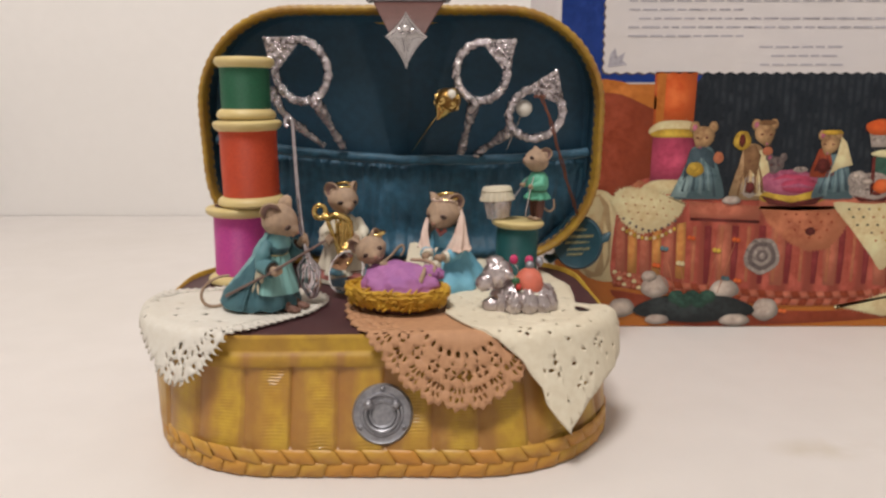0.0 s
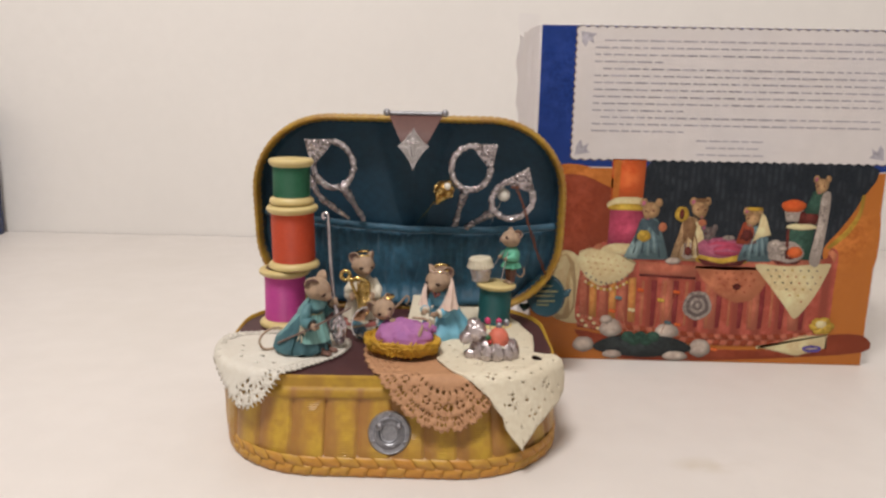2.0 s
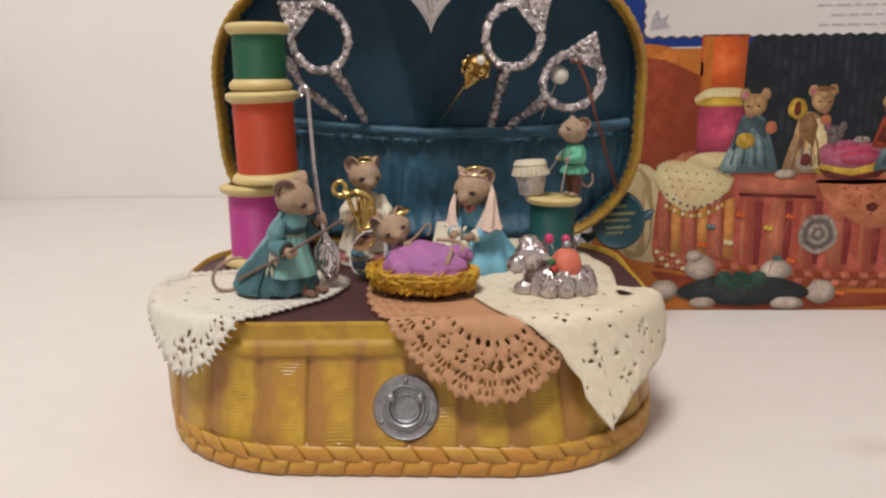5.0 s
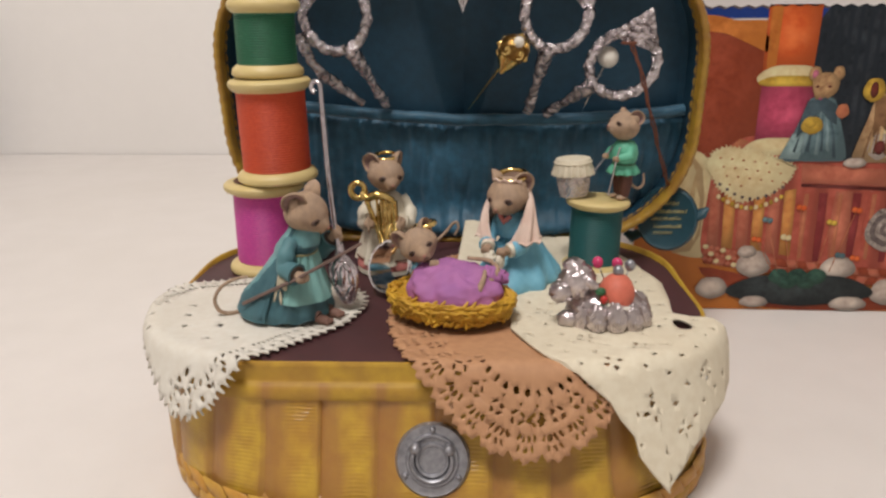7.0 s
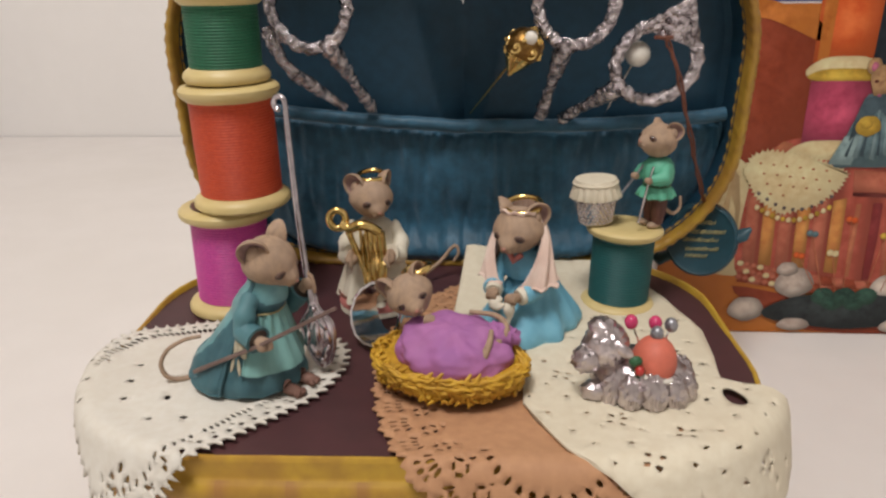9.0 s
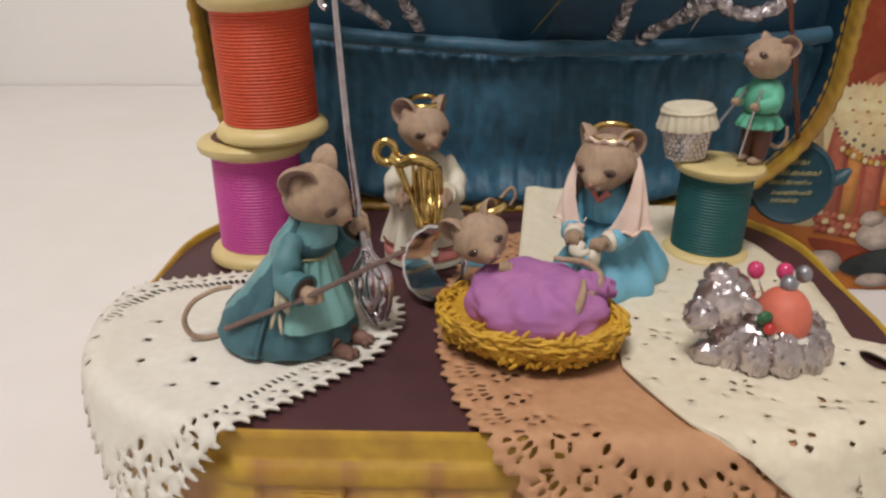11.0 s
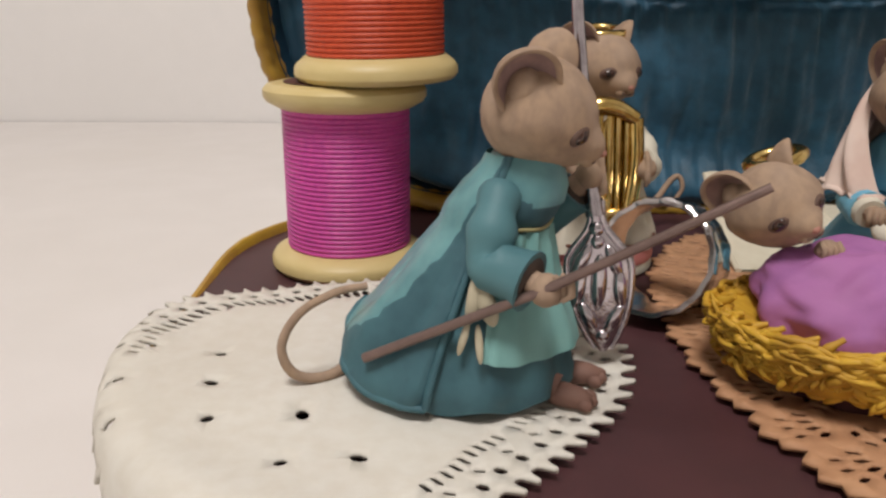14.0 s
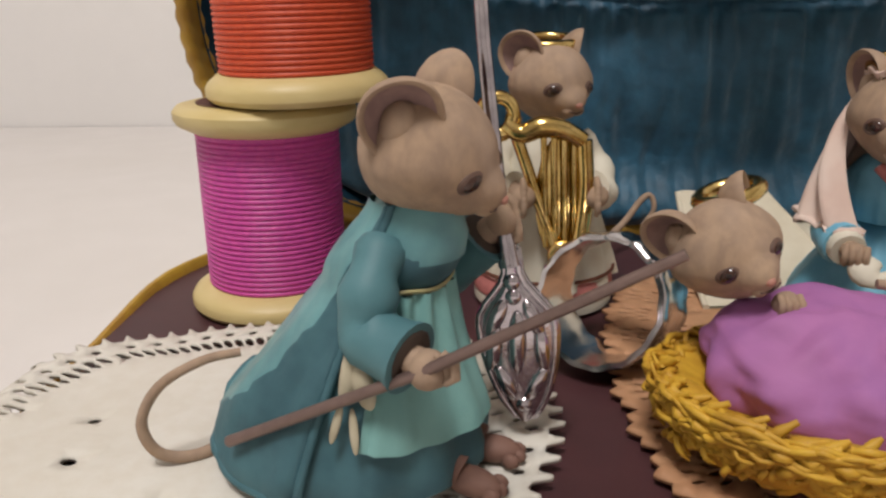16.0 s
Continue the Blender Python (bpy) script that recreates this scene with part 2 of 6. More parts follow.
# ---- mesh tools ----
class Shape:
    """Gathers rounded forms, each with its material, into one mesh."""

    def __init__(self):
        self.verts, self.faces, self.slots, self.mats = [], [], [], []

    def add(self, verts, faces, mat):
        if mat not in self.mats:
            self.mats.append(mat)
        k, o = self.mats.index(mat), len(self.verts)
        self.verts += [tuple(v) for v in verts]
        self.faces += [tuple(o + i for i in f) for f in faces]
        self.slots += [k] * len(faces)
        return self

    def grid(self, points, mat, closed_u=False, cap=False):
        """points: rows of equal length; closed_u joins the ends of each row."""
        rows, cols = len(points), len(points[0])
        verts = [p for r in points for p in r]
        faces = []
        for i in range(rows - 1):
            for j in range(cols if closed_u else cols - 1):
                k = (j + 1) % cols
                faces.append((i * cols + j, i * cols + k, (i + 1) * cols + k, (i + 1) * cols + j))
        if cap:
            faces.append(tuple(range(cols))[::-1])
            faces.append(tuple((rows - 1) * cols + j for j in range(cols)))
        return self.add(verts, faces, mat)

    def ball(self, centre, radii, mat, turn=(0, 0, 0), n=20, warp=None):
        if not isinstance(radii, (tuple, list)):
            radii = (radii, radii, radii)
        rot = Euler([radians(a) for a in turn]).to_matrix()
        rows = []
        m = max(6, n // 2)
        for i in range(m + 1):
            a = math.pi * i / m
            row = []
            for j in range(n):
                b = 2 * math.pi * j / n
                d = Vector((math.sin(a) * math.cos(b), math.sin(a) * math.sin(b), -math.cos(a)))
                p = Vector([d[k] * radii[k] for k in range(3)])
                if warp:
                    p = warp(d, p)
                row.append(rot @ p + Vector(centre))
            rows.append(row)
        return self.grid(rows, mat, closed_u=True)

    def tube(self, path, radius, mat, n=8, closed=False, flat=1.0):
        """radius: a number or one for each point of the path."""
        path = [Vector(p) for p in path]
        count = len(path)
        rad = radius if isinstance(radius, (list, tuple)) else [radius] * count
        side, rows = None, []
        for i, p in enumerate(path):
            a = path[(i - 1) % count] if closed or i else p
            b = path[(i + 1) % count] if closed or i < count - 1 else p
            along = (b - a).normalized()
            if side is None:
                side = along.orthogonal().normalized()
            side = (side - along * side.dot(along)).normalized()
            up = along.cross(side)
            rows.append([p + (side * math.cos(2 * math.pi * j / n) + up * flat * math.sin(2 * math.pi * j / n)) * rad[i] for j in range(n)])
        if closed:
            rows.append(rows[0])
        return self.grid(rows, mat, closed_u=True, cap=not closed)

    def lathe(self, profile, mat, centre=(0, 0, 0), n=32, fold=0, depth=0.0, squash=(1, 1), turn=(0, 0, 0), phase=0.0):
        """profile: (radius, height) upwards. fold waves of relative depth, stronger at the foot."""
        rot = Euler([radians(a) for a in turn]).to_matrix()
        top, low = profile[-1][1], profile[0][1]
        rows = []
        for r, h in profile:
            k = depth * (top - h) / max(1e-6, top - low)
            row = []
            for j in range(n):
                a = 2 * math.pi * j / n
                q = r * (1 + k * math.cos(fold * a + phase))
                row.append(rot @ Vector((q * math.cos(a) * squash[0], q * math.sin(a) * squash[1], h)) + Vector(centre))
            rows.append(row)
        return self.grid(rows, mat, closed_u=True, cap=True)

    def slab(self, outline, low, high, mat):
        """A flat piece with a straight edge round it: outline of (x, y) anticlockwise, between two heights."""
        n = len(outline)
        verts = [(x, y, low) for x, y in outline] + [(x, y, high) for x, y in outline]
        faces = [tuple(range(n))[::-1], tuple(range(n, 2 * n))] + [(i, (i + 1) % n, n + (i + 1) % n, n + i) for i in range(n)]
        return self.add(verts, faces, mat)

    def mesh(self, name, smooth=True):
        data = bpy.data.meshes.new(name)
        data.from_pydata(self.verts, [], self.faces)
        for m in self.mats:
            data.materials.append(m)
        data.polygons.foreach_set("material_index", self.slots)
        data.polygons.foreach_set("use_smooth", [smooth] * len(self.faces))
        data.update()
        bm = bmesh.new()
        bm.from_mesh(data)
        bmesh.ops.remove_doubles(bm, verts=bm.verts, dist=1e-7)
        bmesh.ops.recalc_face_normals(bm, faces=bm.faces)
        bm.to_mesh(data)
        bm.free()
        return data


def smooth(path, steps=6):
    """A flowing curve through the points."""
    p = [Vector(q) for q in path]
    p = [2 * p[0] - p[1]] + p + [2 * p[-1] - p[-2]]
    out = []
    for i in range(1, len(p) - 2):
        for k in range(steps):
            t = k / steps
            a, b, c, d = p[i - 1], p[i], p[i + 1], p[i + 2]
            out.append(0.5 * (2 * b + (c - a) * t + (2 * a - 5 * b + 4 * c - d) * t * t + (3 * b - a - 3 * c + d) * t ** 3))
    return out + [p[-2]]


def taper(a, b, path):
    """A radius for each point of a path, from a to b."""
    n = len(path) - 1
    return [a + (b - a) * i / n for i in range(n + 1)]


def thing(name, at, label, category, shape=None, group="", kind="", smooth=True, angle=40):
    ob = new(name, shape.mesh(name, smooth) if shape else None)
    if shape and smooth:
        ob.data.set_sharp_from_angle(angle=radians(angle))
    ob.matrix_world = at
    return tagged(ob, label, category, group, kind)


def part(name, shape, parent, label="", smooth=True, angle=40):
    ob = new(name, shape.mesh(name, smooth))
    if smooth:
        ob.data.set_sharp_from_angle(angle=radians(angle))
    ob.parent = parent
    return tagged(ob, label)


def box(shape, low, high, mat, bevel=0.0):
    x0, y0, z0 = low
    x1, y1, z1 = high
    if not bevel:
        return shape.slab([(x0, y0), (x1, y0), (x1, y1), (x0, y1)], z0, z1, mat)
    b = bevel
    ring = lambda k: [(x0 + b, y0 + k), (x1 - b, y0 + k), (x1 - k, y0 + b), (x1 - k, y1 - b), (x1 - b, y1 - k), (x0 + b, y1 - k), (x0 + k, y1 - b), (x0 + k, y0 + b)]
    rows = [[(x, y, z0) for x, y in ring(b * 0.9)], [(x, y, z0 + b) for x, y in ring(0.0)], [(x, y, z1 - b) for x, y in ring(0.0)], [(x, y, z1) for x, y in ring(b * 0.9)]]
    return shape.grid(rows, mat, closed_u=True, cap=True)


def rounded(half_w, half_h, r, n=12, spin=0.0):
    """A rounded rectangle about the origin, anticlockwise, turned by spin degrees: points and outward normals."""
    pts = []
    turn = Matrix.Rotation(radians(spin), 2)
    for cx, cy, a0 in ((half_w - r, -half_h + r, -90), (half_w - r, half_h - r, 0), (-half_w + r, half_h - r, 90), (-half_w + r, -half_h + r, 180)):
        for i in range(n + 1):
            a = radians(a0 + 90 * i / n)
            pts.append((turn @ Vector((cx + r * math.cos(a), cy + r * math.sin(a))), turn @ Vector((math.cos(a), math.sin(a)))))
    return pts


def even(pts, count):
    """Points and normals of a closed outline at even steps along it."""
    n = len(pts)
    acc = [0.0]
    for i in range(n):
        acc.append(acc[-1] + (pts[(i + 1) % n][0] - pts[i][0]).length)
    out, k = [], 0
    for j in range(count):
        s = acc[-1] * j / count
        while acc[k + 1] < s:
            k += 1
        f = (s - acc[k]) / max(1e-9, acc[k + 1] - acc[k])
        a, b = pts[k], pts[(k + 1) % n]
        out.append((a[0].lerp(b[0], f), a[1].lerp(b[1], f).normalized(), s))
    return out, acc[-1]


# ---- table and room ----
slab = Shape()
box(slab, (-1.2, -0.9, -0.75), (1.2, 0.9, 0.0), TABLE)
thing("tabletop", pose(0, 0, 0), "white smooth tabletop with faint smudges", "table", slab, kind="structure", smooth=False)
for name, low, high in (("wall_north", (-1.5, 0.902, -0.8), (1.5, 0.95, 1.6)), ("wall_south", (-1.5, -1.45, -0.8), (1.5, -1.4, 1.6)), ("wall_west", (-1.55, -1.4, -0.8), (-1.5, 0.902, 1.6)),
                        ("wall_east", (1.5, -1.4, -0.8), (1.55, 0.902, 1.6)), ("ceiling", (-1.5, -1.4, 1.6), (1.5, 0.902, 1.65)), ("floor", (-1.5, -1.4, -0.8), (1.5, 0.902, -0.75))):
    w = Shape()
    box(w, low, high, WALL)
    thing(name, pose(0, 0, 0), "plain off-white painted surface", "room", w, kind="structure", smooth=False)

# ---- sewing basket ----
CX, CY = -0.0282, 0.3315
HW, HD, CORNER = 0.0970, 0.0685, 0.050
SPIN = 1.6
DECK_Z, RIM_Z = 0.0492, 0.0496
basket = new("sewing_basket")
basket.location = (CX, CY, 0)
tagged(basket, "ochre wicker sewing basket with open teal-lined lid on a white table", "basket")
outline, around = even(rounded(HW, HD, CORNER, spin=SPIN), 720)
# the foot is wider than the rim, most of all in front
FOOT_X, FOOT_Y, FOOT_W, FOOT_D, FOOT_R = 0.0034, -0.0048, 0.0954, 0.0798, 0.060
dense = [(p + Vector((FOOT_X, FOOT_Y)), q) for p, q, d in even(rounded(FOOT_W, FOOT_D, FOOT_R), 1440)[0]]
fx, fy = np.array([p.x for p, q in dense]), np.array([p.y for p, q in dense])
fn = np.array([(q.x, q.y) for p, q in dense])
foot_line = []
for p, q, d in outline:
    miss = abs((fx - p.x) * q.y - (fy - p.y) * q.x) + 1.0 * (fn[:, 0] * q.x + fn[:, 1] * q.y < 0.5)
    foot_line.append((*dense[int(miss.argmin())], d))


def band(profile, mat, ripple=None):
    s = Shape()
    rows = []
    for off, z in profile:
        f = max(0.0, 1 - z / 0.0365) ** 1.35
        row = []
        for (p, n, d), (g, h, _) in zip(outline, foot_line):
            out = off + (ripple(d, z) if ripple else 0)
            tuck = f + (0.85 - 0.85 * f) * max(0.0, -n.x) ** 2 * (ripple is not None)
            q, m = p.lerp(g, tuck), n.lerp(h, tuck)
            row.append((q.x + m.x * out, q.y + m.y * out, z))
        rows.append(row)
    s.grid(rows, mat, closed_u=True)
    return s


STAVES, FIRST = 33, 0.45


def wicker_ripple(d, z):
    k = (STAVES * d / around + FIRST) % 1.0
    swell = min(1.0, k / 0.30, (1 - k) / 0.07)
    weave = max(0.0, min(1.0, (k - 0.30) / 0.2, (0.97 - k) / 0.1))
    return 0.0016 + 0.0013 * (swell * (2 - swell)) + 0.00024 * weave * max(0.15, min(1.0, 0.5 + 1.6 * noise.noise(Vector((d * 55, z * 70, 2))))) * math.sin(2 * math.pi * z / 0.00115 + 1.1 * math.sin(k * 7) + 2.0 * noise.noise(Vector((d * 90, z * 60, 5))))


levels = [0.009 + 0.0298 * i / 80 for i in range(81)]
side = part("body", band([(-0.0022, z) for z in levels], WICKER, wicker_ripple), basket, "ochre woven wicker side with broad staves", angle=75)


def stave_map(ob, rows, seams):
    """Lays a map along the staves: u counts them, v goes up; rows past seams stay plain."""
    count = len(outline)
    uv = ob.data.uv_layers.new(name="staves")
    for face in ob.data.polygons:
        us = [STAVES * outline[i % count][2] / around + FIRST for i in face.vertices]
        plain = max(i // count for i in face.vertices) > seams
        for li, i, u in zip(face.loop_indices, face.vertices, us):
            uv.data[li].uv = (0.5 if plain else u + STAVES if max(us) - u > STAVES / 2 else u, (i // count) / rows)


stave_map(side, 80, 80)
part("foot_band", band([(-0.004, 0.0003), (-0.0008, 0.0003), (0.0001, 0.002), (0.0002, 0.0080), (-0.0006, 0.0102), (-0.0030, 0.0108)], WASHED_FOOT), basket)
rim_ring = part("rim", band([(-0.008, 0.0374), (0.0002, 0.0374), (0.0013, 0.0377), (0.0017, 0.0386), (0.0015, 0.0410), (0.0009, 0.0424), (-0.0001, 0.0430), (-0.0005, 0.0440), (0.0001, 0.0480),
                  (0.0, 0.0489), (-0.0004, RIM_Z), (-0.0012, RIM_Z), (-0.0018, 0.0490), (-0.0022, 0.0480)], LIP), basket, "yellow ochre moulded rim")
# the lip stands a little proud of the deck towards the hinge
for v in rim_ring.data.vertices:
    if v.co.z > 0.0485:
        v.co.z += 0.0016 * min(1.0, max(0.0, v.co.y / 0.03))
stave_map(rim_ring, 13, 6)
deck = Shape()
deck.slab([(p.x - n.x * 0.0013, p.y - n.y * 0.0013) for p, n, d in outline[::4]], 0.030, DECK_Z, DECK)
part("deck", deck, basket, "plum-brown flat top", smooth=False)
# braided strands round the foot
strand_meshes = []
for lean, half in ((0.0009, 0.00475), (-0.0018, 0.00470)):
    strand = Shape()
    rows = []
    for k, y in ((1.06, 0.0006), (0.98, 0.0002), (0.80, -0.0003), (0.5, -0.0006), (0.02, -0.0008)):
        rows.append([(u * half * k + lean * v * k, y - 0.0003 * u * k, v * 0.0027 * k) for u, v in ((-1, -0.9), (-0.8, -1), (0.8, -1), (1, -0.9), (1, 0.0), (1, 0.9), (0.8, 1), (-0.8, 1), (-1, 0.9), (-1, 0.0))])
    strand.grid(rows, BRAID, closed_u=True)
    strand_meshes.append(strand.mesh("strand"))
ring = [(p + Vector((FOOT_X, FOOT_Y)), q, d) for p, q, d in even(rounded(FOOT_W - 0.0022, FOOT_D - 0.0022, FOOT_R - 0.0022), 120)[0]]
for i, (p, n, d) in enumerate(ring):
    ob = new("strand", strand_meshes[i % 2])
    ob.parent = basket
    ob.matrix_local = pose(p.x + n.x * 0.0017, p.y + n.y * 0.0017, 0.0080 if i % 2 else 0.0031, 0, 0, math.degrees(math.atan2(n.y, n.x)) + 90)
# round pewter plate on the front
plate = Shape()
plate.lathe([(0.0002, -0.002), (0.0135, -0.002), (0.0137, 0.0), (0.0128, 0.0011), (0.0118, 0.0008), (0.0098, 0.0009), (0.0093, 0.0017), (0.0085, 0.0017), (0.0080, 0.0006), (0.0066, 0.0006),
             (0.0060, 0.0012), (0.0052, 0.0010), (0.0049, 0.0003), (0.0002, 0.0003)], PEWTER, n=48, turn=(90, 0, 0))
for a in (90, 210, 330):
    plate.ball((0.0112 * math.cos(radians(a)), -0.0011, 0.0112 * math.sin(radians(a))), 0.0011, PEWTER, n=10)
for a in (35, 145):
    plate.ball((0.0074 * math.cos(radians(a)), -0.0018, 0.0074 * math.sin(radians(a))), 0.0022, PEWTER, n=14)
plate.tube([(0.0074 * math.cos(radians(a)), -0.0018, 0.0074 * math.sin(radians(a))) for a in range(145, 396, 10)], 0.0008, PEWTER)
medallion = part("medallion", plate, basket, "round grey pewter plate with a ring handle")
medallion.location = (0.0057, 0.2566 - CY, 0.0210)
medallion.rotation_euler = (radians(-21), 0, 0)
medallion.scale = (0.83, 1.0, 0.83)

# ---- lid: local x across, y height, z towards the front ----
LID = pose(-0.0212, 0.3920, 0.0485, 90 + 8.0, 0, 0)
LW, LH, LR = 0.1038, 0.0673, 0.052
lid = part("lid", Shape().ball((0, 0, 0), 0.0001, RIM, n=6), basket)
lid_outline, lid_round = even(rounded(LW, LH, LR), 560)


def lid_band(profile, mat, ripple=None):
    s = Shape()
    s.grid([[(p.x + n.x * (off + (ripple(d, w) if ripple else 0)), LH + p.y + n.y * (off + (ripple(d, w) if ripple else 0)), w) for p, n, d in lid_outline] for off, w in profile], mat, closed_u=True)
    return s


def rope(d, w):
    return 0.00028 * math.sin(2 * math.pi * (d / 0.0048 + w / 0.006))


shell = lid_band([(-0.0046, -0.0044), (-0.0036, -0.0026), (-0.0033, -0.0006), (-0.0027, 0.0006), (-0.0016, 0.0011), (-0.0005, 0.0005), (0.0, -0.0015), (0.0, -0.006), (-0.0015, -0.009), (-0.002, -0.014), (-0.012, -0.024), (-0.03, -0.0265)], RIM, rope)
n = len(lid_outline)
shell.add([(p.x * 0.72, LH + p.y * 0.56, -0.0265) for p, q, d in lid_outline], [tuple(range(n))], RIM)
lid.data = shell.mesh("lid")
lid.data.set_sharp_from_angle(angle=radians(60))
lid.matrix_local = Matrix.Translation((-CX, -CY, 0)) @ LID
tagged(lid, "ochre wicker lid with a roped edge, standing open")
part("lining_edge", lid_band([(-0.0086, -0.0180), (-0.0054, -0.0150), (-0.0046, -0.0080), (-0.0042, -0.0030)], LINING), lid, "dark teal lining turned over the inner edge")
# lining with a deep fold down the middle
lining = Shape()
rows = []
for i in range(49):
    v = i / 48
    row = []
    for j in range(97):
        u = -1 + 2 * j / 96
        y = 0.007 + (LH * 2 - 0.014) * v
        reach = LW - 0.0075
        k = abs(y - LH) - (LH - LR)
        if k > 0:
            reach = LW - LR + math.sqrt(max(1e-8, (LR - 0.0075) ** 2 - min(k, LR - 0.0076) ** 2))
        x = u * reach
        fold = abs(x - 0.002) / max(0.004, 0.004 + 0.030 * (v - 0.30))
        dip = -0.008 * max(0, 1 - fold) ** 0.6 if v > 0.3 else 0
        puff = 0.0022 * (1 - (2 * v - 1) ** 4) * (1 - u ** 6)
        row.append((x, y, -0.0170 + puff + dip + 0.0007 * noise.noise(Vector((x * 60, y * 18, 3)))))
    rows.append(row)
lining.grid(rows, LINING)
part("lining", lining, lid, "dark teal satin lining with a deep centre fold")


def pocket_top(x):
    return 0.0567 + 0.70 * (x - 0.025) ** 2 - 0.0006 * math.exp(-(x / 0.006) ** 2)


pouch = Shape()
rows = []
for i in range(49):
    v = i / 48
    row = []
    for j in range(321):
        u = -1 + 2 * j / 320
        reach = LW - 0.0045
        y0 = v * (pocket_top(u * reach) - 0.002) + 0.002
        low = LR - y0
        if low > 0:
            reach = LW - LR + math.sqrt(max(1e-8, (LR - 0.0045) ** 2 - min(low, LR - 0.0046) ** 2))
        x = u * reach
        gather = 0.0016 * noise.noise(Vector((x * 260, y0 * 30, 1))) + 0.0010 * noise.noise(Vector((x * 130, y0 * 70, 7))) + 0.0008 * noise.noise(Vector((x * 420, y0 * 90, 3)))
        under = pocket_top(x) - 0.0040 - y0
        gather -= (0.0020 + 0.0005 * noise.noise(Vector((x * 420, 1, 9)))) * math.exp(-(under / 0.0010) ** 2)
        gather += 0.0006 * math.sin(x * 1150 + 2.0 * noise.noise(Vector((x * 60, 3, 3)))) * math.exp(-((under - 0.004) / 0.004) ** 2)
        row.append((x, y0, -0.0120 + (0.0062 * math.sin(math.pi * min(1, 0.15 + v * 0.85)) + 0.0100 * math.exp(-((v - 0.07) / 0.13) ** 2)) * (1 - u ** 8) + gather))
    rows.append(row)
pouch.grid(rows, POCKET)
part("pocket", pouch, lid, "gathered teal cloth pocket", angle=80)
hem = Shape()
hem.tube([(x, pocket_top(x) + 0.0003 * noise.noise(Vector((x * 150, 2, 5))), -0.0095 + 0.0028 * (1 - (x / LW) ** 6)) for x in [(-1 + 2 * i / 120) * (LW - 0.006) for i in range(121)]], [0.0025 + 0.0003 * noise.noise(Vector((i * 0.9, 1, 1))) for i in range(121)], POCKET, n=12)
part("piping", hem, lid, "teal piped pocket hem")
# clasp flap with a silver drop
flap = Shape()
rows = []
for i in range(9):
    v = i / 8
    w = 0.0175 * (1 - 0.62 * v)
    for_y = 0.3690 - 0.0185 * math.sin(v * math.pi / 2)
    rows.append([(x, for_y, 0.1840 - 0.0200 * v) for x in (-w, -w * 0.5, 0, w * 0.5, w)])
back = [[(x, y + 0.0022, z - 0.0006) for x, y, z in r] for r in rows]
flap.grid(rows, LEATHER)
flap.grid(back, LEATHER)
edge = rows[0] + [r[-1] for r in rows[1:]] + rows[-1][::-1][1:] + [r[0] for r in rows[::-1][1:-1]]
edge2 = back[0] + [r[-1] for r in back[1:]] + back[-1][::-1][1:] + [r[0] for r in back[::-1][1:-1]]
flap.grid([edge, edge2], LEATHER, closed_u=True)
flap.verts = [(x - 0.0165 - CX, y - CY, z) for x, y, z in flap.verts]
clasp = part("clasp", flap, basket, "brown leather clasp flap", angle=50)
bar = Shape()
bar.tube([(-0.0185, 0.3672, 0.1838), (0.0185, 0.3672, 0.1838)], 0.0013, PEWTER)
for sx in (-1, 1):
    bar.ball((sx * 0.0182, 0.3668, 0.1842), 0.0024, PEWTER, n=12)
bar.verts = [(x - 0.0165 - CX, y - CY, z) for x, y, z in bar.verts]
part("clasp_bar", bar, clasp, "grey metal bar")
drop = Shape()
rim_pts = []
for i in range(48):
    a = 2 * math.pi * i / 48
    c, s = math.cos(a), math.sin(a)
    r = 0.0040 / (abs(c) ** 0.82 + abs(s) ** 0.82) ** (1 / 0.82) * 2.45
    rim_pts.append((r * c * 1.0, r * s * (1.15 if s > 0 else 1.5)))
drop.grid([[(x * k, -0.0004 - 0.0016 * (1 - k), y * k) for x, y in rim_pts] for k in (1.0, 0.75, 0.5, 0.2, 0.02)], CHROME, closed_u=True)
drop.grid([[(x, 0.0006, y) for x, y in rim_pts], [(x, -0.0004, y) for x, y in rim_pts]], CHROME, closed_u=True, cap=True)
drop.ball((0, -0.0022, 0.0032), 0.0019, CHROME, n=16)
drop.tube([(x * 0.93, -0.0010, y * 0.93) for x, y in rim_pts], 0.00055, CHROME, n=8, closed=True)
drop.tube([(0, -0.0018, 0.0070), (0, -0.0024, 0.0), (0, -0.0012, -0.0120)], [0.0003, 0.0007, 0.0003], CHROME, n=8)
for sx in (-1, 1):
    drop.tube([(sx * 0.0066, -0.0010, 0.0), (sx * 0.0022, -0.0022, -0.0012), (sx * 0.0008, -0.0018, -0.0070)], [0.0003, 0.0007, 0.0003], CHROME, n=8)
    drop.ball((sx * 0.0028, -0.0020, 0.0026), (0.0016, 0.0008, 0.0009), CHROME, turn=(0, sx * -30, 0), n=10)
drop = part("drop", drop, clasp, "polished silver drop")
drop.location = (-0.0168 - CX, 0.3468 - CY, 0.1645)
drop.rotation_euler = (radians(-8), 0, 0)


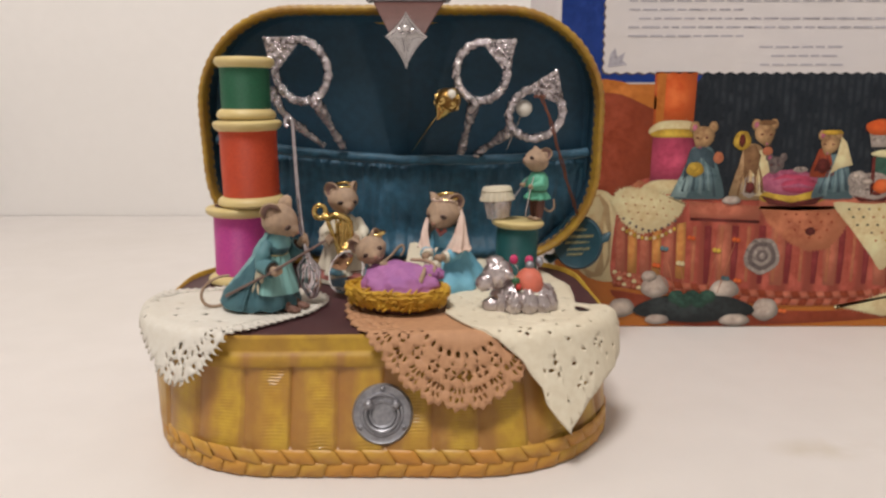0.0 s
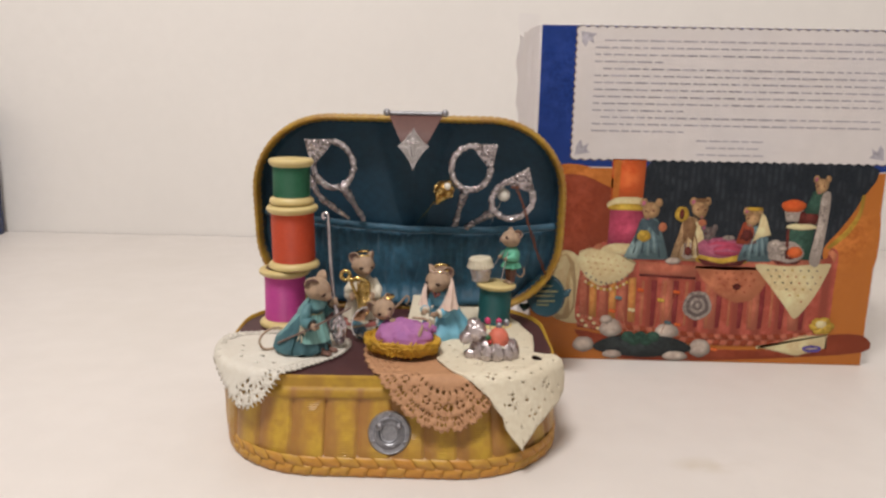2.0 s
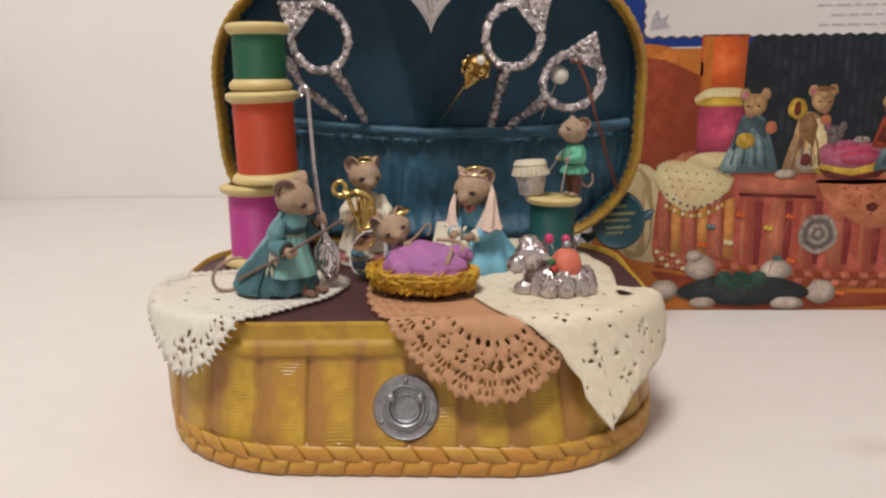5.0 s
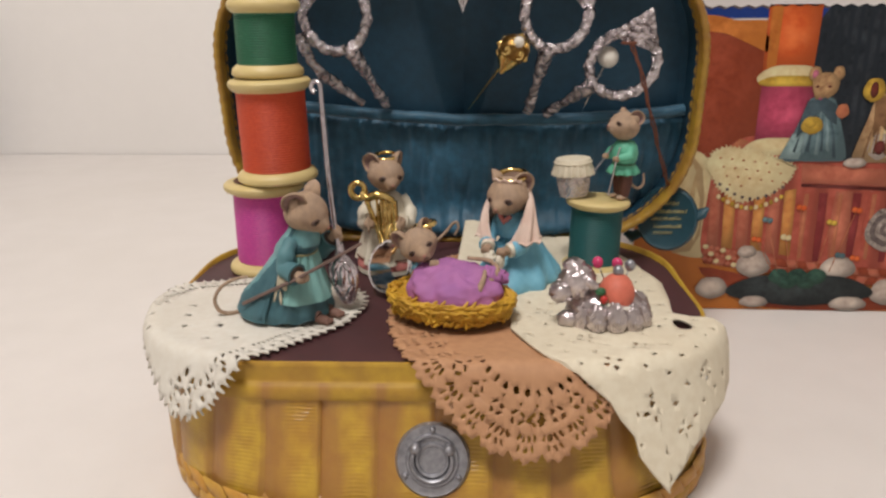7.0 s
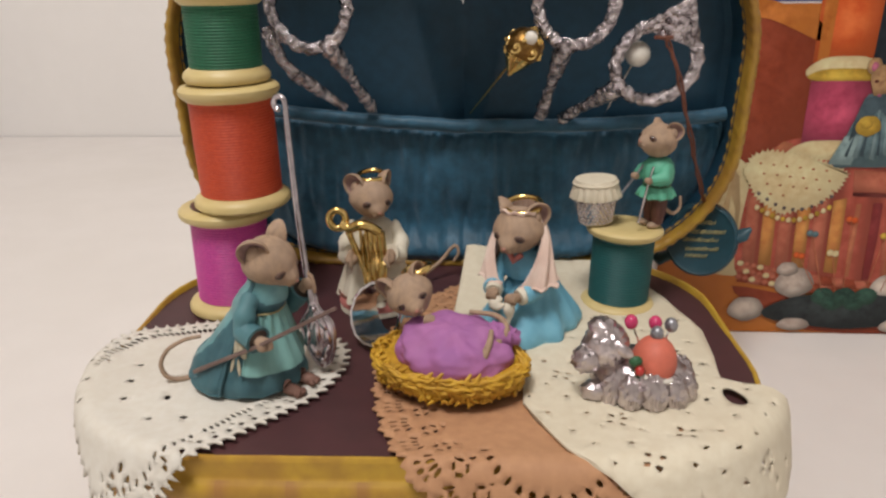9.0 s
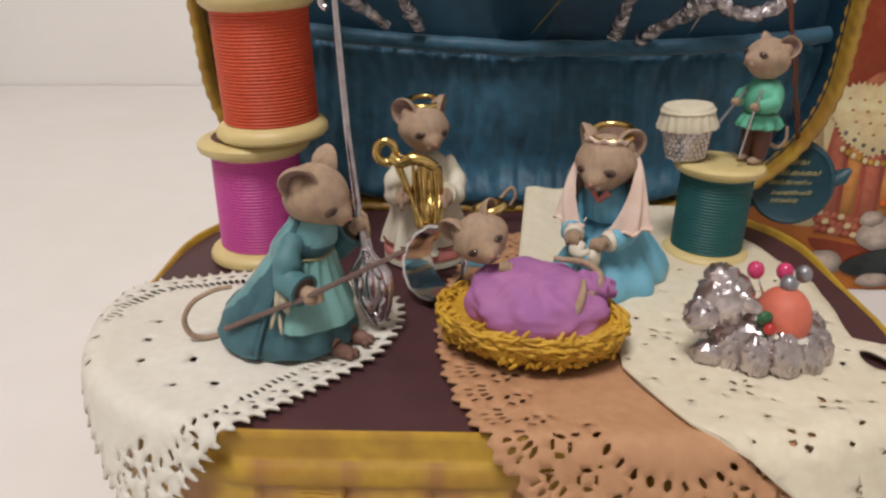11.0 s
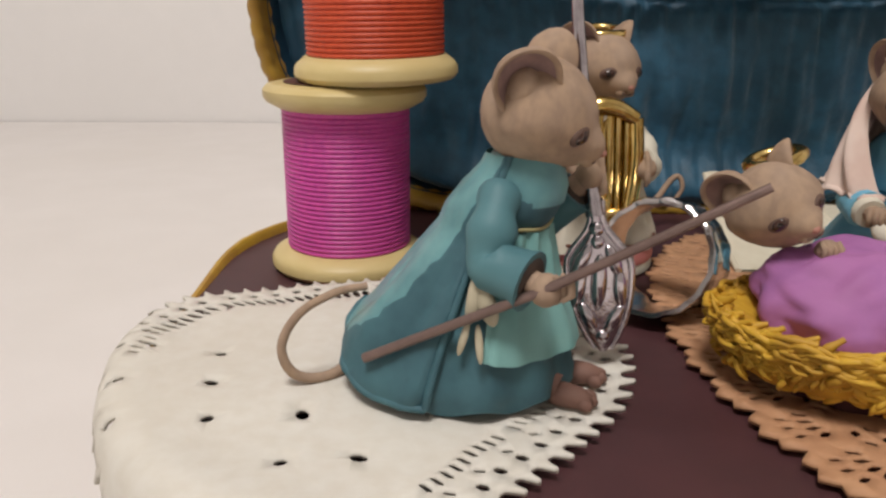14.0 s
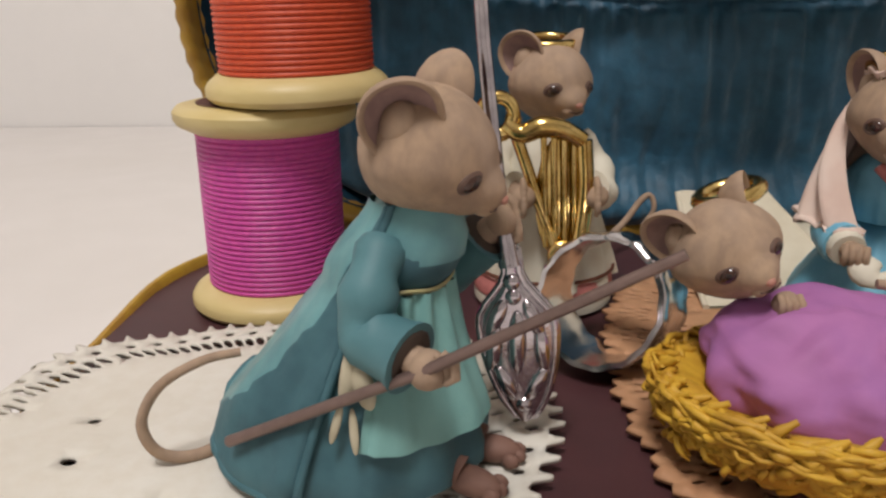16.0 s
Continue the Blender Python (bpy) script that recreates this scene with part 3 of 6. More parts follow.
# ---- thread spools ----
def spool(at, r, core, height, colour, label, flange=0.0048):
    ob = new("thread_spool")
    ob.matrix_world = at
    tagged(ob, label, "spool", "thread spools")
    for name, z0, up in (("bottom_flange", 0.0, 1), ("top_flange", height, -1)):
        s = Shape()
        prof = [(0.0025, 0.0), (r * 0.86, 0.0), (r * 0.95, flange * 0.07), (r, flange * 0.26), (r, flange * 0.52), (r * 0.965, flange * 0.72), (core * 1.03, flange), (core * 0.7, flange)]
        prof = [(q, z0 + up * h) for q, h in prof]
        s.lathe(prof if up > 0 else prof[::-1], WOOD, n=48)
        part(name, s, ob, "pale turned wood")
    s = Shape()
    turns = max(8, round((height - 2 * flange) / 0.00092))
    prof = []
    for i in range(turns):
        z = flange + (height - 2 * flange) * i / turns
        step = (height - 2 * flange) / turns
        for f, k in ((0.0, -0.00028), (0.22, 0.0), (0.5, 0.00010), (0.78, 0.0)):
            prof.append((core + k, z + step * f))
    prof.append((core, height - flange))
    s.lathe(prof, THREADS[colour], n=40)
    if colour == "magenta":
        hole = Shape()
        hole.lathe([(0.0118, height - 0.0002), (0.0120, height + 0.0002), (0.0110, height + 0.0003), (0.0002, height + 0.0003)], BROWN_CLOTH, n=40)
        part("core_end", hole, ob, "brown bare end of the core")
    part("thread", s, ob, colour + " thread wound in close turns", angle=70)
    return ob


spool(pose(-0.0980, 0.3510, DECK_Z, 0, 0.5, 0), 0.0160, 0.0126, 0.0375, "magenta", "pale wooden spool of magenta thread on the deck")
spool(pose(-0.0913, 0.3500, 0.0872, 0.8, -1.2, 30), 0.0158, 0.0132, 0.0400, "red", "pale wooden spool of red thread, middle of the stack")
spool(pose(-0.0921, 0.3500, 0.1275, 0.6, -0.5, 70), 0.0136, 0.0113, 0.0282, "green", "smaller wooden spool of green thread on top")
spool(pose(0.0355, 0.3530, DECK_Z + 0.0008, 0, 2.0, 10), 0.0126, 0.0101, 0.0295, "teal", "pale wooden spool of teal thread, alone", 0.0036)

# ---- lace cloths ----
from mathutils.geometry import delaunay_2d_cdt

RIM_OUT, _ = even(rounded(HW + 0.0008, HD + 0.0008, CORNER, spin=SPIN), 720)


def drape(x, y, lift, swell=1.0):
    """Lays a flat point over the deck, over the rim and down the side."""
    p = Vector((x - CX, y - CY))
    best = min(RIM_OUT, key=lambda o: (o[0] - p).length_squared)
    d = (p - best[0]).dot(best[1])
    z = DECK_Z + 0.0006 + lift
    if d < -0.007:
        return Vector((x, y, z))
    if d < 0:
        f = 1 + d / 0.007
        return Vector((x, y, z + (RIM_Z + 0.0004 - DECK_Z) * f * f * (3 - 2 * f)))
    r = 0.0040 * swell
    z = RIM_Z + 0.0010 + lift
    out = best[0] + Vector((CX, CY))
    if d < r * math.pi / 2:
        a = d / r
        return Vector((*(out + best[1] * r * math.sin(a)), z - r * (1 - math.cos(a))))
    down = d - r * math.pi / 2
    return Vector((*(out + best[1] * (r + (0.08 + 0.30 * max(0.0, -best[1].y)) * down)), z - r - down))


def inside(p, loop):
    hit = False
    for (x0, y0), (x1, y1) in zip(loop, loop[1:] + loop[:1]):
        if (y0 > p[1]) != (y1 > p[1]) and p[0] < x0 + (p[1] - y0) * (x1 - x0) / (y1 - y0):
            hit = not hit
    return hit


def oval(cx, cy, rx, ry, turn=0.0, n=8):
    c, s = math.cos(turn), math.sin(turn)
    return [(cx + rx * math.cos(a) * c - ry * math.sin(a) * s, cy + rx * math.cos(a) * s + ry * math.sin(a) * c) for a in [2 * math.pi * i / n for i in range(n)]]


def lace(name, loop, holes, mat, label, lift, seed, wave=0.0006, swell=1.0, shift=None, step=0.0026):
    """A sheet with real holes: cut flat, then draped."""
    rng = random.Random(seed)
    holes = [h for h in holes if all(inside(q, loop) for q in h)]
    pts, edges = [], []
    for ring in [loop] + holes:
        o = len(pts)
        pts += [Vector(q) for q in ring]
        edges += [(o + i, o + (i + 1) % len(ring)) for i in range(len(ring))]
    xs, ys = [q[0] for q in loop], [q[1] for q in loop]
    y = min(ys)
    while y < max(ys):
        x = min(xs)
        while x < max(xs):
            q = (x + rng.uniform(-0.0003, 0.0003), y + rng.uniform(-0.0003, 0.0003))
            if inside(q, loop) and not any((q[0] - h[0][0]) ** 2 + (q[1] - h[0][1]) ** 2 < 0.003 ** 2 and inside(q, h) for h in holes):
                pts.append(Vector(q))
            x += step
        y += step
    v, _, f, *_ = delaunay_2d_cdt(pts, edges, [], 0, 1e-7)
    keep = []
    boxes = [(min(q[0] for q in h), max(q[0] for q in h), min(q[1] for q in h), max(q[1] for q in h), h) for h in holes]
    for t in f:
        c = sum((v[i] for i in t), Vector((0, 0))) / len(t)
        if inside(c, loop) and not any(b[0] < c.x < b[1] and b[2] < c.y < b[3] and inside(c, b[4]) for b in boxes):
            keep.append(tuple(t))
    s = Shape()
    places = []
    for q in v:
        k = wave * noise.noise(Vector((q.x * 70, q.y * 70, seed)))
        w = drape(q.x, q.y, lift + max(0.0, k + wave * 0.4), swell)
        if shift:
            w = shift(q, w)
        places.append(w)
    s.add(places, keep, mat)
    ob = thing(name, pose(0, 0, 0), label, "doily", s, "lace doilies", angle=70)
    thick = ob.modifiers.new("thickness", "SOLIDIFY")
    thick.thickness, thick.offset = 0.0007, 1.0
    return ob


def scallop(points, pitch, depth, tooth=((0.0, 0.0), (0.3, 0.75), (0.5, 1.0), (0.7, 0.75))):
    """Puts small points along an outline."""
    out = []
    n = len(points)
    for (x0, y0), (x1, y1) in zip(points, points[1:] + points[:1]):
        d = math.hypot(x1 - x0, y1 - y0)
        k = max(1, round(d / pitch))
        nx, ny = (y1 - y0) / d, -(x1 - x0) / d
        for i in range(k):
            for f, h in tooth:
                a = (i + f) / k
                out.append((x0 + (x1 - x0) * a + nx * depth * h, y0 + (y1 - y0) * a + ny * depth * h))
    return out


# white doily over the near corner of the deck: short over the end, long to a point over the corner
C1 = (-0.0940, 0.2970)
REACH1 = ((135, 0.0400), (150, 0.0390), (165, 0.0390), (180, 0.0378), (200, 0.0340), (213, 0.0352), (226, 0.0378), (240, 0.0432), (252, 0.0500), (262, 0.0528), (272, 0.0505), (282, 0.0452), (296, 0.0392), (316, 0.0362),
          (335, 0.0376), (350, 0.0412), (364, 0.0438), (377, 0.0460), (387, 0.0475), (400, 0.0455), (415, 0.0418), (435, 0.0392), (455, 0.0374), (477, 0.0376), (495, 0.0400))
reach1 = lambda a: float(np.interp(a, [k for k, r in REACH1], [r for k, r in REACH1]))
ring_at = lambda a, deep: (C1[0] + (reach1(a) - deep) * math.cos(radians(a)), C1[1] + (reach1(a) - deep) * math.sin(radians(a)))
loop = scallop([ring_at(a, 0.0018) for a in range(135, 495, 5)], 0.0029, 0.0022, ((0.0, 0.0), (0.22, 0.04), (0.36, 0.42), (0.50, 0.86), (0.60, 1.0), (0.66, 0.86), (0.68, 0.42), (0.78, 0.06)))
holes = []
rng = random.Random(4)
for k in range(112):
    a = 136 + 3.2 * k
    t = radians(a)
    plain = 172 < a < 250
    if k % 2 == 0 and not (plain and rng.random() < 0.75):
        holes.append(oval(*ring_at(a, 0.0040), 0.0010, 0.0008, t, 7))
    if a > 430 or a < 160:
        holes.append(oval(*ring_at(a, 0.0074), 0.0019, 0.0007, t + 0.35, 7))
    elif rng.random() < (0.10 if plain else 0.9):
        holes.append(oval(*ring_at(a, 0.0086), 0.0013, 0.00050, t + 0.15, 6))
    if k % 3 == 1 and not plain and a < 425:
        holes.append(oval(*ring_at(a, 0.0060), 0.0010, 0.0005, t + 0.8, 6))
for i in range(5):
    for j in range(4):
        if rng.random() < 0.72:
            holes.append(oval(-0.121 + i * 0.0118 + rng.uniform(-0.002, 0.002), 0.274 + j * 0.0096 + rng.uniform(-0.0016, 0.0016) + 0.0012 * i, rng.uniform(0.0008, 0.0014), 0.0009, rng.uniform(0, 3), 9))
for g in range(5):
    h = 2 * math.pi * g / 5
    holes.append(oval(-0.1000 + 0.0030 * math.cos(h), 0.2560 + 0.0030 * math.sin(h), 0.0014, 0.0010, h, 7))
lace("lace_doily", loop, holes, WHITE_LACE, "white lace doily with pointed edge draped over basket corner", 0.0004, 11, wave=0.0008, swell=0.65)

# tan doily over the front
C2 = (0.001, 0.2985)
arc = [(C2[0] + 0.0400 * math.cos(radians(a)), C2[1] + (0.0620 if math.sin(radians(a)) < 0 else 0.072) * math.sin(radians(a))) for a in range(0, 360, 4)]
arc = [Vector((x + 0.10 * (C2[1] - y), y)) for x, y in arc]
arc = [(p, Vector((arc[(i + 1) % 90].y - arc[i - 1].y, arc[i - 1].x - arc[(i + 1) % 90].x)).normalized()) for i, p in enumerate(arc)]
FANS = 36
steps, _ = even(arc, FANS * 12)
loop = []
for i, (p, q, d) in enumerate(steps):
    f = (i % 12) / 12
    out = -0.0008 + 0.0020 * math.sin(math.pi * f) ** 0.8 + 0.0014 * (1 - abs(2 * ((3 * f) % 1.0) - 1))
    loop.append(tuple(p + q * out))
holes = []


def slit(p, q, deep, side, long, wide, lean=0.0):
    c = p - q * deep + Vector((-q.y, q.x)) * side
    holes.append(oval(c.x, c.y, long, wide, math.atan2(q.y, q.x) + lean, 6))


for i in range(FANS):
    p, q, d = steps[i * 12 + 6]
    for k in (-1, 0, 1):
        slit(p, q, 0.0016 + 0.0003 * abs(k), 0.0020 * k, 0.0011, 0.00050, 0.25 * k)
    for k in (-1.5, -0.5, 0.5, 1.5):
        slit(p, q, 0.0044 + 0.0004 * abs(k), 0.0016 * k, 0.0013, 0.00058, 0.35 * k)
    p, q, d = steps[i * 12]
    for k in range(4):
        h = math.pi / 4 + math.pi / 2 * k
        slit(p, q, 0.0098 + 0.0017 * math.cos(h), 0.0017 * math.sin(h), 0.0011, 0.0006, h)
    slit(p, q, 0.0134, 0.0, 0.0006, 0.0005)
for k in range(12):
    h = radians(196 + 11.5 * k)
    holes.append(oval(0.0070 + 0.0165 * math.cos(h), 0.2700 + 0.0165 * math.sin(h), 0.0013, 0.00065, h + 0.2, 6))
for x, y in ((0.0065, 0.2462), (0.0098, 0.2462)):
    holes.append(oval(x, y, 0.0013, 0.0009, 0.2, 8))
lace("lace_doily", loop, holes, BROWN_LACE, "tan lace doily with scalloped edge draped over basket front", 0.0003, 12, wave=0.00015)

# cream handkerchief over the other corner
corner = [(0.014, 0.392), (0.006, 0.345), (0.0015, 0.302), (0.0010, 0.286), (0.0105, 0.2655), (0.025, 0.2530), (0.039, 0.2420), (0.0545, 0.2290), (0.0610, 0.2375), (0.0690, 0.2510), (0.0800, 0.2690), (0.0830, 0.2820), (0.0770, 0.2925),
          (0.0640, 0.2975), (0.0560, 0.3010), (0.0575, 0.3130), (0.0585, 0.3300), (0.052, 0.355), (0.040, 0.390)]
loop = []
for i, (x0, y0) in enumerate(corner):
    x1, y1 = corner[(i + 1) % len(corner)]
    loop += [(x0 + (x1 - x0) * f, y0 + (y1 - y0) * f) for f in (0, 0.33, 0.67)]
holes = []
rng = random.Random(9)
for i in range(10):
    for j in range(20):
        x, y = -0.002 + i * 0.0092 + (j % 2) * 0.0046, 0.212 + j * 0.0070
        if rng.random() < 0.8:
            holes.append(oval(x + rng.uniform(-0.0012, 0.0012), y + rng.uniform(-0.0012, 0.0012), rng.uniform(0.0008, 0.0012), rng.uniform(0.0005, 0.0008), rng.uniform(-0.5, 0.5) + 0.6, rng.choice((4, 6))))
for x, y in ((0.030, 0.2620), (0.060, 0.2500), (0.050, 0.2300), (0.012, 0.3010), (0.024, 0.2790), (0.0450, 0.2500), (0.0640, 0.2700), (0.0400, 0.2740)):
    for g in range(4):
        h = 2 * math.pi * g / 4 + 0.5
        holes.append(oval(x + 0.0022 * math.cos(h) + 0.0003, y + 0.0022 * math.sin(h), 0.0011, 0.0008, h, 5))
big = oval(0.0570, 0.2912, 0.0027, 0.0046, 0.2, 18)
holes = [h for h in holes if all(math.hypot(q[0] - 0.057, q[1] - 0.2925) > 0.0045 for q in h)] + [big]
lace("lace_doily", loop, holes, CREAM_LACE, "cream eyelet handkerchief hanging over basket corner to a point", 0.0018, 13, wave=0.0010, swell=1.6)


# ---- scissors and pins in the pocket ----
def twist(s, path, radius, closed=False, flat=0.78):
    """A cast bar with a twisted, worn relief; radius is a function of the way along it."""
    path = [Vector(p) for p in path]
    n, rows = len(path), []
    for i, p in enumerate(path):
        a = path[i - 1] if i or closed else p
        b = path[(i + 1) % n] if i < n - 1 or closed else p
        along = (b - a).normalized()
        out = along.cross(Vector((0, 1, 0))).normalized()
        front = out.cross(along)
        r = radius(i / n)
        row = []
        for q in range(16):
            w = 2 * math.pi * q / 16
            k = r * (1 + 0.13 * math.cos(3 * w + 1.15 * i) + 0.30 * noise.noise(p * 420 + Vector((math.cos(w), math.sin(w), 0)) * 1.4))
            row.append(p + out * math.cos(w) * k + front * math.sin(w) * k * flat)
        rows.append(row)
    s.grid(rows + rows[:1] if closed else rows, CAST, closed_u=True, cap=not closed)


def handle(centre, rx, rz, turn, tip, shank):
    """An oval finger loop with a scrolled horn at its tip and a stem going down."""
    s = Shape()
    c, k, count = math.cos(radians(turn)), math.sin(radians(turn)), 96
    loop = []
    for i in range(count):
        a = 2 * math.pi * i / count
        u, v = rx * math.cos(a), rz * math.sin(a)
        loop.append(Vector((centre[0] + u * c - v * k, centre[1], centre[2] + u * k + v * c)))
    twist(s, loop, lambda f: 0.0021, closed=True)
    tip = Vector(tip)
    near = min(range(count), key=lambda i: (loop[i] - tip).length)
    # horn: a filled scroll between two sweeping edges
    for face in (-1, 1):
        rows = []
        for i in range(13):
            f = i / 12
            a, b = loop[(near - 13) % count].lerp(tip, f ** 0.85), loop[(near + 13) % count].lerp(tip, f ** 0.85)
            rows.append([a.lerp(b, q / 12) + Vector((0, face * (0.0011 * math.sin(math.pi * q / 12) + 0.0006 * noise.noise(a.lerp(b, q / 12) * 650)), 0)) for q in range(13)])
        s.grid(rows, CAST)
    for side in (-13, 13):
        foot = loop[(near + side) % count]
        twist(s, [foot.lerp(tip, q / 20) for q in range(21)], lambda f: 0.0016 - 0.0007 * f)
    s.ball(tip, 0.0013, CAST, n=12)
    for f, side, r in ((0.30, 0.0, 0.0017), (0.52, 0.0, 0.0013), (0.16, 5, 0.0012), (0.16, -5, 0.0012)):
        s.ball(loop[(near + int(side)) % count].lerp(tip, f) + Vector((0, -0.0012, 0)), (r, r * 0.6, r), CAST, n=14)
    low, shank = min(loop, key=lambda p: (p - Vector(shank)).length), Vector(shank)
    twist(s, [low.lerp(shank, q / 30) for q in range(31)], lambda f: 0.0029 - 0.0013 * f + 0.0004 * math.sin(9 * f))
    s.ball(low + (shank - low) * 0.06 + Vector((0, -0.0016, 0)), (0.0021, 0.0012, 0.0021), CAST, n=16)
    return s


scissors = new("embroidery_scissors")
scissors.location = (0.0120, 0.3830, 0.1050)
tagged(scissors, "ornate silver embroidery scissors tucked into the teal pocket", "scissors", "embroidery scissors")
for c, rx, rz, turn, tip, shank in (((0.0190, 0.3700, 0.1500), 0.0125, 0.0140, -10, (0.0345, 0.3670, 0.1645), (0.0091, 0.3868, 0.1093)),
                                    ((0.0461, 0.3720, 0.1300), 0.0135, 0.0120, 25, (0.0552, 0.3680, 0.1500), (0.0166, 0.3890, 0.1082))):
    ob = part("handle", handle(c, rx, rz, turn, tip, shank), scissors, angle=80)
    ob.matrix_parent_inverse = Matrix.Translation(-scissors.location)
scissors = new("embroidery_scissors")
scissors.location = (-0.0500, 0.3830, 0.1050)
tagged(scissors, "ornate silver embroidery scissors half hidden behind thread spools", "scissors", "embroidery scissors")
ob = part("handle", handle((-0.0692, 0.3690, 0.1504), 0.0128, 0.0146, 14, (-0.0862, 0.3680, 0.1656), (-0.0520, 0.3875, 0.1121)), scissors, angle=80)
ob.matrix_parent_inverse = Matrix.Translation(-scissors.location)
s = Shape()
stem = [Vector((-0.0850, 0.3740, 0.1430)), Vector((-0.0790, 0.3750, 0.1290)), Vector((-0.0618, 0.3850, 0.1132))]
twist(s, smooth(stem, 16), lambda f: 0.0026 - 0.0008 * f + 0.0004 * math.sin(12 * f))
ob = part("handle", s, scissors, angle=80)
ob.matrix_parent_inverse = Matrix.Translation(-scissors.location)


def hat_pin(head, end, label, gilt):
    ob = new("hat_pin")
    ob.location = end
    tagged(ob, label, "pin", "hat pins")
    head, end = Vector(head), Vector(end)
    s = Shape()
    s.tube([head - end, (0, 0, 0)], [0.0005, 0.0003], GOLD if gilt else SILVER, n=6)
    part("shaft", s, ob)
    s = Shape()
    c = head - end
    if gilt:
        s.ball(c, 0.0061, DARK_GILT, n=24)
        for i in range(16):
            a, z = i * 2.39996, 0.9 - 1.8 * (i + 0.5) / 16
            q = math.sqrt(1 - z * z)
            pole = Vector((q * math.cos(a), q * math.sin(a), z))
            east = pole.orthogonal().normalized()
            north = pole.cross(east)
            curl = [(pole + (east * math.cos(w) + north * math.sin(w)) * (0.34 - 0.05 * w)).normalized() * 0.0062 for w in [0.45 * g for g in range(13)]]
            s.tube([c + v for v in curl], [0.0006 - 0.00002 * g for g in range(13)], GOLD, n=6)
            s.ball(c + pole * 0.0063, 0.0009, GOLD, n=8)
        s.ball(c + Vector((0.002, -0.0052, 0.003)), (0.0022, 0.0016, 0.0022), PEARL, n=12)
        s.lathe([(0.0005, -0.0105), (0.0018, -0.0085), (0.0034, -0.0065), (0.0050, -0.0035)], GOLD, c, n=12, turn=(0, 28, 0))
    else:
        s.ball(c, 0.0043, PEARL, n=18)
    part("head", s, ob, "gold filigree ball" if gilt else "pearl ball")


hat_pin((0.0021, 0.3655, 0.1362), (-0.0164, 0.3920, 0.1100), "gold filigree hat pin stuck into the teal lining", True)
hat_pin((0.0408, 0.3765, 0.1325), (0.0330, 0.3925, 0.1090), "pearl-headed hat pin stuck into the teal lining", False)

# ---- hang tag on its cord ----
tag = new("hang_tag")
tag.matrix_world = pose(0.0735, 0.3930, 0.0608, -6, 6, -24)
tag.scale = (0.94, 0.94, 0.94)
tagged(tag, "dark teal disc hang tag with faded gold lettering beside basket", "tag")
s = Shape()
s.lathe([(0.0002, -0.003), (0.0120, -0.003), (0.0140, -0.0022), (0.0145, 0.0), (0.0140, 0.0022), (0.0132, 0.0028), (0.0120, 0.0022), (0.0002, 0.0022)], BADGE, n=40, turn=(90, 0, 0), squash=(1.0, 1.1))
s.tube([(-0.011, 0, -0.0095), (-0.0145, 0, -0.0125), (-0.0185, 0.0004, -0.0112)], [0.0028, 0.0034, 0.0016], BADGE, n=8, flat=0.6)
s.tube([(0.012, 0, 0.003), (0.0155, 0, 0.0058), (0.0175, 0, 0.0088)], [0.003, 0.0032, 0.0008], BADGE, n=8, flat=0.6)
part("disc", s, tag)
s = Shape()
rng = random.Random(17)
for x, z, w in ((-0.0010, 0.0066, 0.0050), (0.0006, 0.0030, 0.0074), (-0.0004, -0.0006, 0.0066), (0.0010, -0.0042, 0.0062), (-0.0008, -0.0076, 0.0040)):
    u = x - w
    while u < x + w:
        wide, tall = rng.uniform(0.0005, 0.0011), rng.uniform(0.0010, 0.0019)
        rise, lean = 0.22 * (u - x), 0.0005
        s.add([(u + dx + lean * dz / tall, -0.0022 - dy, z + rise + dz) for dy in (0.0, 0.0005) for dx, dz in ((0, 0), (0.00040, 0), (0.00040, tall), (0, tall))],
              [(0, 1, 2, 3), (7, 6, 5, 4), (0, 4, 5, 1), (1, 5, 6, 2), (2, 6, 7, 3), (3, 7, 4, 0)], BADGE_GOLD)
        u += wide
part("lettering", s, tag, "faded gold bars of lettering", smooth=False)
s = Shape()
path = [Vector((0.0461, 0.3690, 0.1435)), Vector((0.0500, 0.3670, 0.1350)), Vector((0.0560, 0.3700, 0.1170)), Vector((0.0620, 0.3760, 0.1000)), Vector((0.0690, 0.3860, 0.0830)), Vector((0.0725, 0.3915, 0.0765))]
fine = [path[i].lerp(path[i + 1], f / 6) for i in range(5) for f in range(6)] + [path[-1]]
s.tube([p + Vector((0.0003 * math.sin(i * 2), 0, 0.0003 * math.cos(i * 2))) for i, p in enumerate(fine)], 0.00045, CORD, n=6)
s.tube([p + Vector((0.0009 + 0.0004 * math.sin(i * 0.9), 0.0004, 0)) for i, p in enumerate(fine)], 0.00042, CORD, n=6)
s.tube([(0.0461 + 0.0028 * math.cos(a), 0.3690 + 0.0028 * math.sin(a), 0.1432) for a in [2 * math.pi * i / 14 for i in range(14)]], 0.0007, CORD, n=6, closed=True)
ob = part("cord", s, tag, "red-brown twisted cord")
ob.matrix_parent_inverse = tag.matrix_world.inverted()


